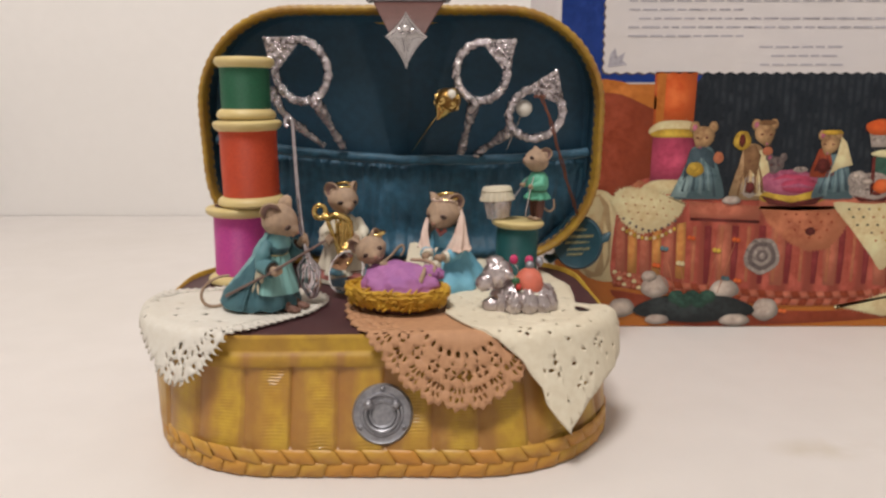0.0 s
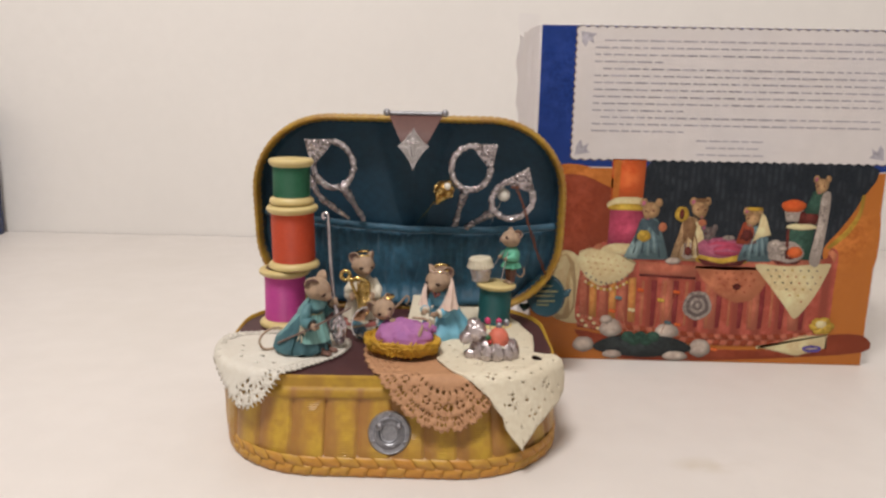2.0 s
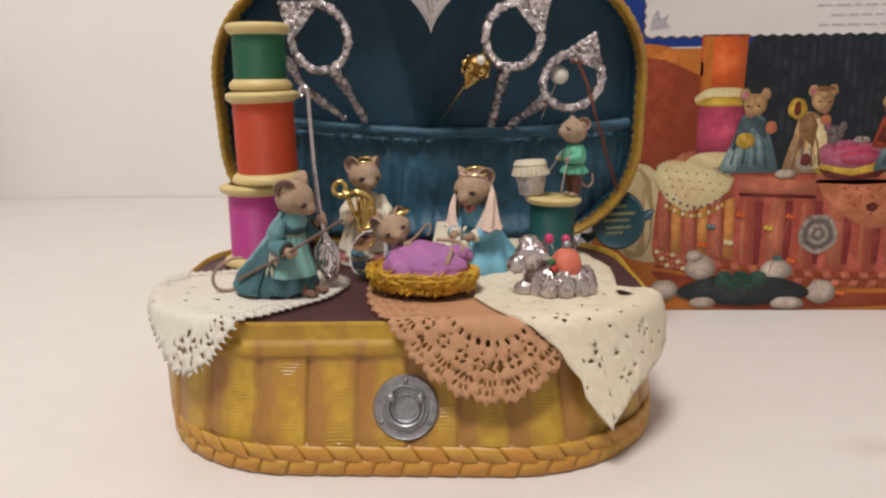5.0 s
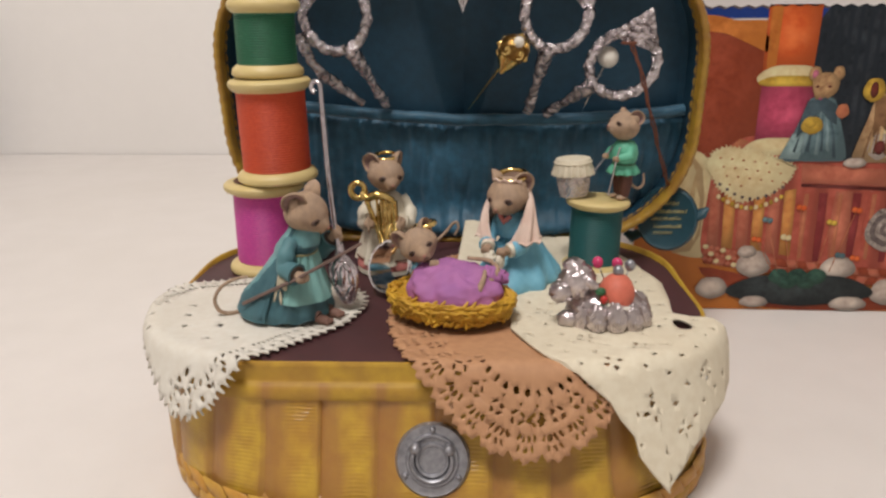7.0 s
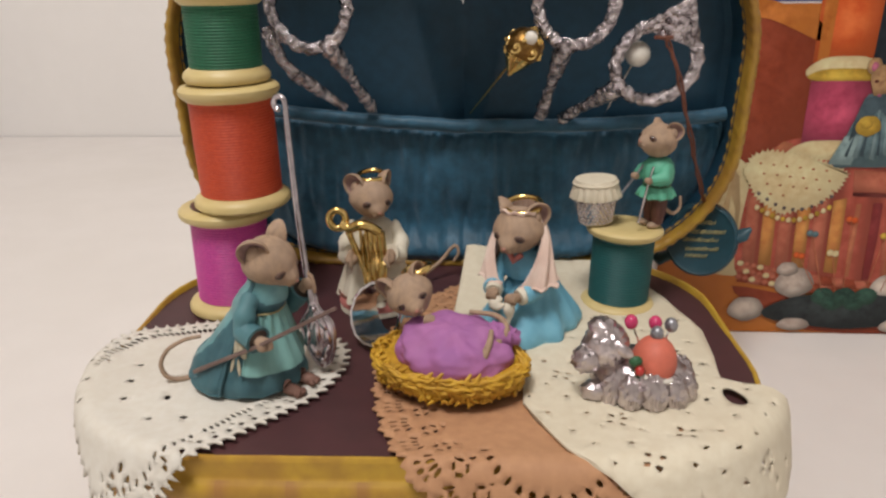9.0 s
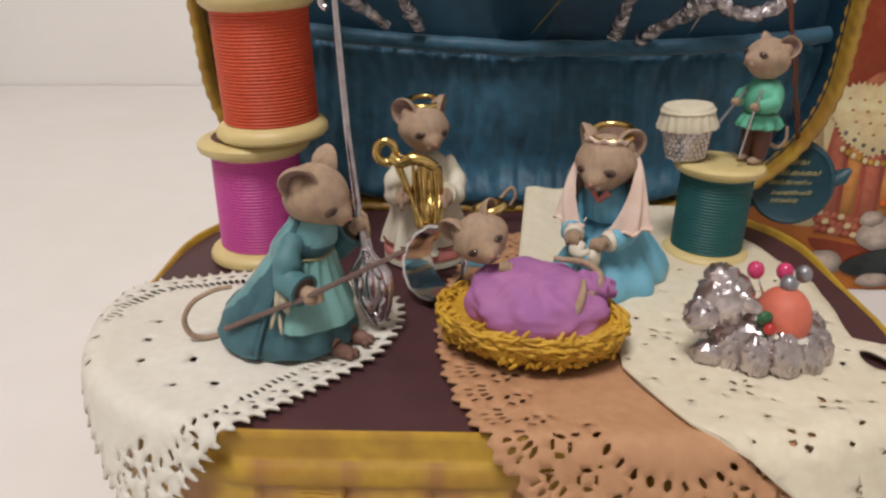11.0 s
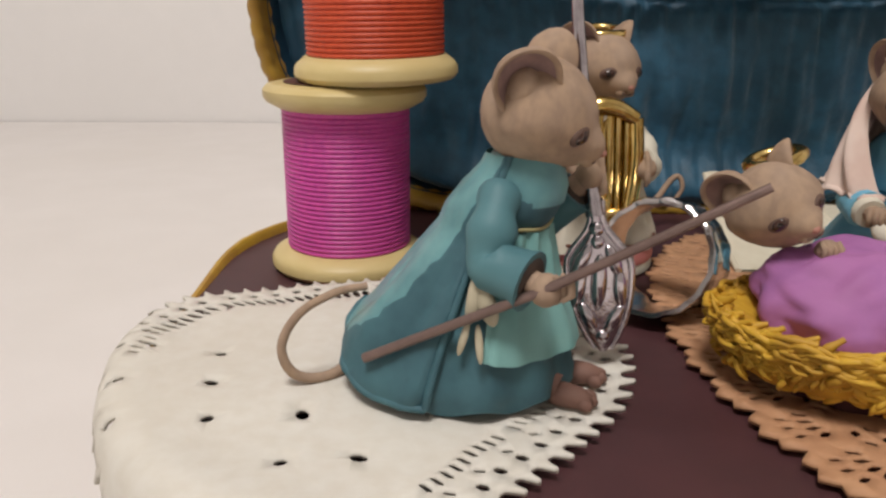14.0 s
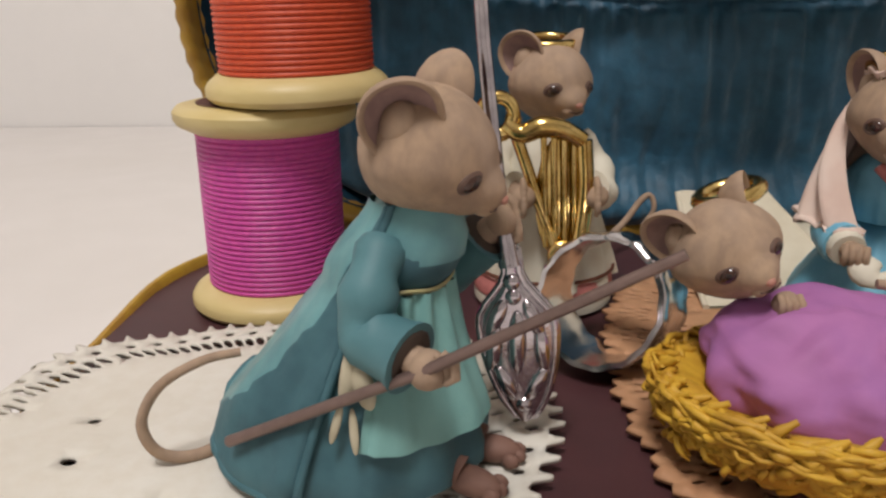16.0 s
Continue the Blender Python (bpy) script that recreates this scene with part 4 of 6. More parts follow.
# ---- resin figurines: each one plain mesh, facing -y ----
def snout(d, p, r):
    """Full cheeks, a domed brow and a short tapering muzzle."""
    f = max(0.0, -d.y)
    cheek = max(0.0, 1 - abs(d.z + 0.10) * 1.5) * abs(d.x)
    wedge = max(0.0, 0.15 - d.z) * max(0.0, 0.45 - d.y)
    muzzle = max(0.0, 1 - ((d.x / 0.56) ** 2 + ((d.z + 0.30) / 0.48) ** 2)) if d.y < 0 else 0.0
    return p + Vector((d.x * r * (0.09 * cheek - 0.26 * wedge), -r * (0.06 * f ** 2 + 0.27 * muzzle ** 1.1), -r * 0.06 * f ** 2))


def mouse_head(s, at, r, yaw=0, pitch=0, ear=0.52, roll=0, far_ear=1.0):
    """A rounded head with a short muzzle, dished ears, almond eyes under soft lids and a pale nose."""
    turn = Euler((radians(pitch), radians(roll), radians(yaw)))
    m = turn.to_matrix()
    at = Vector(at)
    deg = tuple(math.degrees(a) for a in turn)
    s.ball(at, (r * 0.98, r * 0.98, r * 0.95), FUR, turn=deg, n=56, warp=lambda d, p: snout(d, p, r) + d * r * 0.010 * noise.noise(Vector((d.x * 9, d.y * 5, d.z * 9))))
    for sx in (-1, 1):
        c = at + m @ Vector((sx * r * 0.80, r * 0.14, r * 0.62))
        lean = Euler((radians(6), radians(sx * 22), radians(sx * 56))).to_matrix()
        rows = []
        s.ball(at + m @ Vector((sx * r * 0.60, r * 0.24, r * 0.48)), (r * 0.30, r * 0.28, r * 0.36), FUR, turn=deg, n=16)
        for k, dip in ((0.02, 0.52), (0.24, 0.50), (0.58, 0.40), (0.86, 0.22), (0.97, 0.09), (1.0, 0.01), (0.97, -0.04), (0.90, -0.03), (0.82, 0.04), (0.70, 0.13), (0.50, 0.22), (0.25, 0.27), (0.04, 0.28)):
            rows.append([c + m @ (lean @ Vector((math.cos(a) * r * ear * (far_ear if sx > 0 else 1.0) * k, r * dip, math.sin(a) * r * ear * (far_ear if sx > 0 else 1.0) * (1.18 if math.sin(a) > 0 else 1.05) * k + r * 0.05 * k * math.cos(2 * a)))) for a in [2 * math.pi * i / 36 for i in range(36)]])
        s.grid(rows[:9], FUR, closed_u=True)
        s.grid(rows[8:], EAR, closed_u=True)
        tilt = (deg[0], deg[1] + sx * 16, deg[2] + sx * 32)
        e = at + m @ Vector((sx * r * 0.485, -r * 0.845, r * 0.02))
        s.ball(e, (r * 0.235, r * 0.085, r * 0.165), EYE_RING, turn=tilt, n=18)
        s.ball(e + m @ Vector((sx * r * 0.012, -r * 0.030, -r * 0.004)), (r * 0.172, r * 0.090, r * 0.122), EYE_BROWN, turn=tilt, n=18)
        s.ball(e + m @ Vector((sx * r * 0.020, -r * 0.062, -r * 0.004)), (r * 0.096, r * 0.068, r * 0.090), EYE_DARK, turn=tilt, n=14)
        s.ball(at + m @ Vector((sx * r * 0.12, -r * 1.01, -r * 0.45)), (r * 0.17, r * 0.17, r * 0.13), FUR, turn=deg, n=16)
    s.ball(at + m @ Vector((0, -r * 1.245, -r * 0.29)), (r * 0.10, r * 0.075, r * 0.070), NOSE, turn=deg, n=14)
    s.tube([at + m @ Vector((x * r, -r * (1.17 - 0.5 * x * x), -r * (0.50 - 0.3 * abs(x)))) for x in (-0.20, -0.12, -0.05, 0.0, 0.05, 0.12, 0.20)], r * 0.022, EYE_RING, n=6)
    return m


def fist(s, at, r=0.0017, along=(1, 0, 0)):
    """A closed paw with four fingers side by side."""
    at, along = Vector(at), Vector(along).normalized()
    out = Vector((0, -1, 0))
    s.ball(at, (r * 1.02, r * 0.95, r * 0.95), FUR, n=16)
    for k in range(4):
        c = at + along * (k - 1.5) * r * 0.46
        s.tube([c + Vector((0, -0.2 * r, 0.75 * r)), c + out * r * 0.80 + Vector((0, 0, 0.35 * r)), c + out * r * 0.85 - Vector((0, 0, 0.30 * r)), c + out * r * 0.35 - Vector((0, 0, 0.70 * r))], [r * 0.22, r * 0.27, r * 0.26, r * 0.18], FUR, n=8)


DOILY_TOP = DECK_Z + 0.0018
# mouse in a teal dress with a bodkin for a staff: a stepped gown, an apron, a cape falling in two sharp folds
s = Shape()
SKIRT = [(0.0142, 0.0016), (0.0143, 0.0040), (0.0124, 0.0095), (0.0098, 0.0150), (0.0074, 0.0200), (0.0060, 0.0228), (0.0060, 0.0255), (0.0050, 0.0280), (0.0034, 0.0305), (0.0030, 0.0330)]


def skirt(h):
    for (r0, h0), (r1, h1) in zip(SKIRT, SKIRT[1:]):
        if h <= h1:
            return r0 + (r1 - r0) * max(0.0, h - h0) / (h1 - h0)
    return SKIRT[-1][0]


rows = [[(0.0125 * math.sin(q / 96 * 2 * math.pi), 0.001 - 0.0118 * math.cos(q / 96 * 2 * math.pi), 0.0024) for q in range(96)]]
for i in range(24):
    h = 0.0016 + (0.0300 - 0.0016) * i / 23
    row = []
    for q in range(96):
        a = q / 96 * 2 * math.pi
        pleat = 0.00075 * math.cos(11 * a + 0.8 * math.sin(2 * a)) * max(0.0, 1 - h / 0.020)
        r = skirt(h) + pleat
        row.append((r * math.sin(a), 0.001 - r * 0.95 * math.cos(a) - 0.0016 * max(0.0, math.cos(a)) * max(0.0, 1 - h / 0.016), h + 0.0007 * math.cos(11 * a + 0.8 * math.sin(2 * a)) * (i == 0)))
    rows.append(row)
s.grid(rows, TEAL_DRESS, closed_u=True)
# apron gathered under a cord
for shell in (0.0, -0.0006):
    rows = []
    for i in range(21):
        v = i / 20
        h = 0.0076 + 0.0154 * v
        row = []
        for q in range(61):
            a = radians(-66 + 132 * q / 60)
            edge = abs(q / 30 - 1)
            r = skirt(h) + 0.0012 + shell + 0.0005 * math.cos(q * 0.72) * (0.35 + 0.65 * v ** 2) + 0.0006 * (1 - v) * math.cos(q * 0.21)
            r -= 0.0012 * max(0.0, edge - 0.90) * 10 * (shell == 0.0)
            row.append((r * math.sin(a), 0.001 - r * 0.95 * math.cos(a) - 0.0016 * max(0.0, math.cos(a)) * max(0.0, 1 - h / 0.016), h + 0.0014 * edge ** 4 * (1 - v)))
        rows.append(row)
    s.grid(rows, MINT)
s.tube([(0.0068 * math.sin(a), 0.0008 - 0.0066 * math.cos(a), 0.0233 + 0.0002 * math.sin(5 * a)) for a in [radians(-70 + 140 * q / 24) for q in range(25)]], 0.0003, BADGE_GOLD, n=6)

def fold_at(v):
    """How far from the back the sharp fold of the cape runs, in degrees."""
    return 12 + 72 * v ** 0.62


def cape(a, v, shell):
    """A place on the cape: a degrees from the front, v from the hem to the nape."""
    away = abs(a - 180)
    low = 0.0022 + 0.0070 * max(0.0, 1 - away / 62) ** 1.2
    h = low + (0.0322 - low) * v
    back = max(0.0, math.cos(radians(away)))
    r = skirt(h) + 0.0010 + shell + 0.0032 * back * (1 - v) ** 1.2
    r += 0.0012 * max(0.0, 1 - abs(away - fold_at(v)) / 22) * (1 - 0.6 * v) - 0.0007 * max(0.0, 1 - abs(away - 74) / 16) * (1 - v)
    r += 0.00035 * noise.noise(Vector((away * 0.12, v * 6, 4 + (a > 180)))) + 0.0003 * math.cos(radians(away) * 9) * (1 - v)
    return (r * math.sin(radians(a)), 0.001 - r * 0.95 * math.cos(radians(a)), h)


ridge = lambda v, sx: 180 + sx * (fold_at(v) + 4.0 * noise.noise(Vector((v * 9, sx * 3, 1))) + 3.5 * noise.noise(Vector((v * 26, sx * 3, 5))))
# Light on the cape's back is painted in as a paler teal
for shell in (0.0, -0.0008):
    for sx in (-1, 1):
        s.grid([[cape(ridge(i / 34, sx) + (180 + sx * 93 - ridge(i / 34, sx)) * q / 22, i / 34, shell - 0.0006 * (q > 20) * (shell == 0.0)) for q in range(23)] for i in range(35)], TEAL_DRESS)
    s.grid([[cape(ridge(i / 34, -1) + (ridge(i / 34, 1) - ridge(i / 34, -1)) * q / 30, i / 34, shell) for q in range(31)] for i in range(35)], LIT_CAPE)
for sx in (-1, 1):
    edge = [cape(180 + sx * 92, i / 24, -0.0003) for i in range(25)]
    s.tube(edge, 0.00055, TEAL_DRESS, n=8)
s.tube([cape(88 + 184 * q / 44, 0.0, -0.0003) for q in range(45)], 0.00055, TEAL_DRESS, n=8)
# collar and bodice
s.lathe([(0.0058, 0.0262), (0.0056, 0.0285), (0.0046, 0.0305), (0.0041, 0.0322), (0.0036, 0.0325), (0.0030, 0.0310)], LIT_CAPE, (0, -0.0004, 0), n=40, squash=(1.0, 1.1))
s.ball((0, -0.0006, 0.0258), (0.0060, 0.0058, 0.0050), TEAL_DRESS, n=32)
# the whole gown leans forward from the hem up
s.verts = [(x, y - 0.0066 * (max(0.0, z) / 0.030) ** 1.25, z) for x, y, z in s.verts]
for sx, hand in ((-1, (-0.0112, -0.0132, 0.0186)), (1, (0.0094, -0.0136, 0.0278))):
    a, h = Vector((sx * 0.0046, -0.0056, 0.0282)), Vector(hand)
    elbow = Vector((sx * 0.0094, -0.0060, 0.0206))
    cuff = elbow.lerp(h, 0.72)
    arm = smooth([a, a.lerp(elbow, 0.5) + Vector((sx * 0.0010, 0, 0.0006)), elbow, cuff], 5)
    n = len(arm) - 1
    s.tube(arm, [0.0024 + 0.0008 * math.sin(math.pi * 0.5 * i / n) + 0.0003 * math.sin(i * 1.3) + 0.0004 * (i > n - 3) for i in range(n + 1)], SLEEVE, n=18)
    # dark plug that paints the shade inside the cuff
    s.tube([cuff - (h - cuff) * 0.05, cuff + (h - cuff) * 0.10], [0.0030, 0.0027], CUFF_SHADE, n=14)
    s.tube([elbow.lerp(h, 0.55), h], [0.0016, 0.0016], FUR, n=10)
    fist(s, h, 0.0021, (0.3 * sx, -0.8, 0.4) if sx < 0 else (0, 0.2, 1))
    # a bare foot with toes
    s.ball((sx * 0.0034, -0.0146, 0.0015), (0.0019, 0.0038, 0.0016), FOOT, turn=(0, 0, sx * 8), n=16)
    for k in range(3):
        s.ball((sx * 0.0034 + (k - 1) * 0.0014, -0.0178 + 0.0004 * abs(k - 1), 0.0012), (0.0007, 0.0011, 0.0009), FOOT, n=10)
    s.tube([(sx * 0.0034, -0.0100, 0.0036), (sx * 0.0034, -0.0135, 0.0024)], 0.0018, FOOT, n=10)
mouse_head(s, (0, -0.0086, 0.0371), 0.0072, 0, 17, 0.58, -8)
# long bodkin in one fist
s.tube([(-0.0142, 0.0088, 0.0074), (-0.0126, -0.0132, 0.0190), (-0.0098, -0.0352, 0.0322)], [0.00065, 0.0006, 0.0005], ROD, n=10)
tail = smooth([(-0.0040, 0.0140, 0.0030), (-0.0095, 0.0168, 0.0012), (-0.0130, 0.0200, 0.0024), (-0.0140, 0.0212, 0.0066), (-0.0128, 0.0190, 0.0112), (-0.0100, 0.0150, 0.0138), (-0.0072, 0.0118, 0.0142)])
s.tube(tail, taper(0.0008, 0.0005, tail), FUR, n=10)
# cream bow at the hip
s.ball((-0.0112, -0.0048, 0.0172), (0.0006, 0.0010, 0.0042), BOW, turn=(8, 14, 0), n=16)
s.ball((-0.0116, -0.0064, 0.0158), (0.0006, 0.0012, 0.0026), BOW, turn=(-24, 14, 0), n=16)
for y, z, tilt, long in ((-0.0040, 0.0118, 12, 0.0022), (-0.0060, 0.0114, -10, 0.0024)):
    s.ball((-0.0132, y, z), (0.0003, 0.0005, long), BOW, turn=(tilt, 14, 0), n=14)
# needle threader as a staff
s.tube([(0.0088, -0.0148, 0.0225), (0.0096, -0.0132, 0.0300), (0.0114, -0.0105, 0.0480), (0.0132, -0.0085, 0.0660), (0.0142, -0.0075, 0.0760)], [0.0013, 0.0009, 0.0008, 0.0008, 0.0007], BLADE, n=12)
s.tube([(0.0142, -0.0075 + 0.0018 * (1 - math.cos(a)), 0.0760 + 0.0018 * math.sin(a)) for a in [radians(20 * q) for q in range(14)]], 0.0008, BLADE, n=8)
blade = lambda v: 0.0009 + 0.0040 * math.sin(math.pi / 2 * min(1.0, v / 0.56) ** 0.75) * (1.0 if v < 0.56 else 0.5 + 0.5 * math.cos(math.pi * min(1.0, (v - 0.56) / 0.30)))
flat_at = lambda u, v, side: (0.0092 - 0.30 * u + side, -0.0172 + 0.95 * u + 0.0026 * v, 0.0030 + 0.0222 * v)
for side in (-1, 1):
    s.grid([[flat_at(blade(v) * k, v, side * 0.0011 * (1 - abs(k) ** 3)) for k in [q / 9 - 1 for q in range(19)]] for v in [i / 28 for i in range(29)]], BLADE)
    edge = [flat_at(sx * blade(v) * 0.92, v, side * 0.0004) for sx, vs in ((1, [0.02 + 0.94 * g / 16 for g in range(17)]), (-1, [0.96 - 0.94 * g / 16 for g in range(17)])) for v in vs]
    s.tube(edge, 0.00042, BLADE, n=8, closed=True)
    s.ball(flat_at(0, 0.46, side * 0.0010), (0.0010, 0.0012, 0.0042), BLADE, n=18)
    for v, k, lean, long in ((0.60, 0.46, 24, 0.0026), (0.42, 0.60, 8, 0.0030), (0.22, 0.46, -26, 0.0026)):
        for sx in (-1, 1):
            s.ball(flat_at(sx * blade(v) * k, v, side * 0.0008), (0.0009, 0.0010, long), BLADE, turn=(sx * lean, 0, 18), n=16)
    for v in (0.10, 0.72, 0.80):
        s.ball(flat_at(0, v, side * 0.0008), (0.0008, 0.0011, 0.0011), BLADE, n=12)
thing("mouse_figurine", pose(-0.0742, 0.2972, DOILY_TOP, 0, 0, 69), "resin mouse figurine in teal cape holding a silver bodkin staff", "figurine", s, "mouse figurines", angle=60)

# mouse in an ivory robe with a gilt harp
s = Shape()


def robe(s, profile, mat, fold, depth, squash=(1, 1), at=(0, 0, 0), seed=0, n=96):
    """A gown with uneven folds that deepen towards the hem."""
    top, low = profile[-1][1], profile[0][1]
    rows = []
    for r, h in profile:
        k = depth * (top - h) / max(1e-6, top - low)
        row = []
        for j in range(n):
            a = 2 * math.pi * j / n
            w = math.cos(fold * a + 1.3 * math.sin(2 * a + seed) + seed) + 0.5 * math.cos((fold * 2 - 3) * a + seed * 2)
            q = r * (1 + k * w)
            row.append((at[0] + q * math.cos(a) * squash[0], at[1] + q * math.sin(a) * squash[1], at[2] + h))
        rows.append(row)
    s.grid(rows, mat, closed_u=True, cap=True)


robe(s, [(0.0100, 0.0004), (0.0120, 0.0008), (0.0121, 0.0018), (0.0118, 0.0030)], IVORY, 9, 0.0, seed=1)
robe(s, [(0.0121, 0.0028), (0.0122, 0.0034), (0.0119, 0.0058), (0.0116, 0.0060)], PINK_HEM, 9, 0.0, seed=1)
s.tube([(0.0121 * math.cos(a), 0.0121 * math.sin(a), 0.0068) for a in [2 * math.pi * q / 48 for q in range(48)]], 0.0003, CORD, n=6, closed=True)
robe(s, [(0.0119, 0.0052), (0.0112, 0.0085), (0.0098, 0.0130), (0.0084, 0.0180), (0.0071, 0.0230), (0.0064, 0.0262), (0.0056, 0.0290), (0.0030, 0.0310)], IVORY, 9, 0.075, seed=1)
for sx in (-1, 1):
    arm = smooth([(sx * 0.0050, 0.0004, 0.0285), (sx * 0.0082, -0.0010, 0.0238), (sx * 0.0080, -0.0058, 0.0205), (sx * 0.0058, -0.0086, 0.0214)], 4)
    k = len(arm) - 1
    s.tube(arm, [0.0024 + 0.0006 * i / k + 0.0003 * math.sin(i * 1.7) for i in range(k + 1)], IVORY, n=16)
    s.tube([(sx * 0.0062, -0.0070, 0.0214), (sx * 0.0058, -0.0126, 0.0216)], 0.0016, FUR, n=10)
    fist(s, (sx * 0.0056, -0.0134, 0.0216), 0.0020, (0, 0.2, 1))
mouse_head(s, (0, -0.0022, 0.0376), 0.0066, 24, 6, 0.58)
s.tube([(0.0043 * math.cos(a), 0.0008 + 0.0043 * math.sin(a), 0.0440 + 0.0006 * math.sin(a)) for a in [2 * math.pi * q / 28 for q in range(28)]], 0.0008, GOLD, n=8, closed=True)
# harp: a scrolled pillar, a curved neck, a straight sound box and four strings
scroll = smooth([(0.0006, -0.0128, 0.0108), (-0.0024, -0.0126, 0.0190), (-0.0052, -0.0122, 0.0270), (-0.0070, -0.0118, 0.0322)] + [(-0.0094 + 0.0025 * math.cos(radians(a)), -0.0116, 0.0338 + 0.0028 * math.sin(radians(a))) for a in range(0, 361, 40)], 4)
s.tube(scroll, [0.0009 + 0.0004 * i / len(scroll) for i in range(len(scroll))], GOLD, n=12)
bow = smooth([(-0.0082, -0.0118, 0.0326), (-0.0058, -0.0124, 0.0312), (-0.0030, -0.0128, 0.0322), (0.0002, -0.0130, 0.0318), (0.0034, -0.0130, 0.0300)])
s.tube(bow, [0.0017 - 0.0004 * abs(2 * i / len(bow) - 1) for i in range(len(bow))], GOLD, n=12)
box_side = smooth([(0.0035, -0.0130, 0.0302), (0.0040, -0.0132, 0.0230), (0.0036, -0.0132, 0.0156), (0.0026, -0.0132, 0.0118), (0.0006, -0.0130, 0.0100)])
s.tube(box_side, [0.0013] * len(box_side), GOLD, n=12)
for k in range(4):
    x = -0.0026 + 0.00155 * k
    s.tube([(x + 0.0008, -0.0130, 0.0136 - 0.0004 * k), (x, -0.0130, 0.0318 - 0.0003 * k)], 0.00050, GOLD, n=8)
s.tube([(0.0008 + 0.0016 * math.cos(a), -0.0134, 0.0122 + 0.0017 * math.sin(a)) for a in [2 * math.pi * q / 20 for q in range(20)]], 0.0008, GOLD, n=8, closed=True)
s.ball((0.0002, -0.0118, 0.0212), (0.0036, 0.0007, 0.0098), GOLD, n=20)
tail = smooth([(0.0030, 0.0075, 0.0020), (0.0110, 0.0155, 0.0022), (0.0195, 0.0222, 0.0062), (0.0242, 0.0252, 0.0108), (0.0262, 0.0254, 0.0116), (0.0268, 0.0244, 0.0092), (0.0252, 0.0238, 0.0066)])
s.tube(tail, taper(0.0008, 0.0005, tail), FUR, n=10)
thing("mouse_figurine", pose(-0.0478, 0.3515, DECK_Z, 0, 0, 3) @ Matrix.Scale(1.07, 4), "resin mouse figurine in ivory robe playing a gilt harp", "figurine", s, "mouse figurines", angle=60)

# kneeling mouse in a blue gown and a peach veil
s = Shape()
robe(s, [(0.0140, 0.0004), (0.0158, 0.0010), (0.0160, 0.0026), (0.0150, 0.0052), (0.0128, 0.0088), (0.0104, 0.0124), (0.0084, 0.0158), (0.0066, 0.0186), (0.0056, 0.0202)], BLUE, 8, 0.075, (0.90, 1.24), (0, 0.0042, 0), seed=2)
robe(s, [(0.0054, 0.0196), (0.0059, 0.0212), (0.0064, 0.0240), (0.0060, 0.0268), (0.0046, 0.0288), (0.0026, 0.0298)], BLUE, 12, 0.03, (1.08, 0.90), (0, -0.0010, 0), seed=3)
s.tube([(0.0056 * math.cos(a) * 1.06, 0.0004 + 0.0056 * math.sin(a) * 0.95, 0.0199) for a in [2 * math.pi * q / 32 for q in range(32)]], 0.0005, BLUE, n=8, closed=True)
for sx in (-1, 1):
    arm = smooth([(sx * 0.0054, -0.0006, 0.0256), (sx * 0.0076, -0.0030, 0.0206), (sx * 0.0068, -0.0072, 0.0178), (sx * 0.0050, -0.0102, 0.0172)], 4)
    k = len(arm) - 1
    s.tube(arm, [0.0023 + 0.0010 * i / k + 0.00025 * math.sin(i * 1.9) for i in range(k + 1)], BLUE, n=16)
    s.tube([(sx * 0.0051, -0.0100, 0.0172), (sx * 0.0043, -0.0118, 0.0168)], [0.0028, 0.0025], IVORY, n=14)
    s.tube([(sx * 0.0048, -0.0104, 0.0172), (sx * 0.0034, -0.0134, 0.0168)], 0.0015, FUR, n=10)
    fist(s, (sx * 0.0032, -0.0138, 0.0168), 0.0019)
s.tube([(-0.0022, -0.0064, 0.0284), (0, -0.0076, 0.0262), (0.0022, -0.0064, 0.0284)], 0.0010, PINK_HEM, n=8)
# a folded cloth between the paws
drop_path = smooth([(-0.0030, -0.0144, 0.0162), (-0.0002, -0.0156, 0.0144), (0.0022, -0.0150, 0.0156), (0.0032, -0.0154, 0.0118), (0.0026, -0.0172, 0.0074), (0.0014, -0.0184, 0.0040)], 4)
s.tube(drop_path, [0.0016 + 0.0008 * math.sin(i * 0.8) for i in range(len(drop_path))], IVORY, n=12, flat=0.55)
mouse_head(s, (0, -0.0048, 0.0354), 0.0075, 0, 8, 0.56)
rows = []
for i in range(31):
    v = min(1.0, i / 27)
    tuck = max(0.0, i - 27) / 3
    h = 0.0394 - 0.0192 * v + 0.0006 * tuck
    rad = 0.0058 + 0.0019 * math.sin(min(1.0, v / 0.35) * math.pi / 2) + 0.0041 * v ** 1.25 - 0.0016 * tuck
    open_at = 126 - 108 * v ** 0.72
    row = []
    for q in range(97):
        a = radians(open_at + (360 - 2 * open_at) * q / 96)
        edge = abs(q / 48 - 1)
        fold = 0.0009 * math.cos(q * 0.62 + 0.6 * math.sin(v * 4)) * v ** 0.8
        r = rad + fold - rad * 0.16 * max(0.0, edge - 0.90) / 0.10
        row.append((r * math.sin(a) * 1.04, -0.0040 - r * math.cos(a) * (0.95 - 0.27 * v), h + 0.0009 * abs(math.sin(q * 0.62)) * (v > 0.97) - 0.0016 * v * edge + 0.0038 * (1 - v) * max(0.0, -math.cos(a))))
    rows.append(row)
s.grid(rows, PEACH)
s.tube([Vector(rows[27][q]) for q in range(97)], 0.00045, PEACH, n=6)
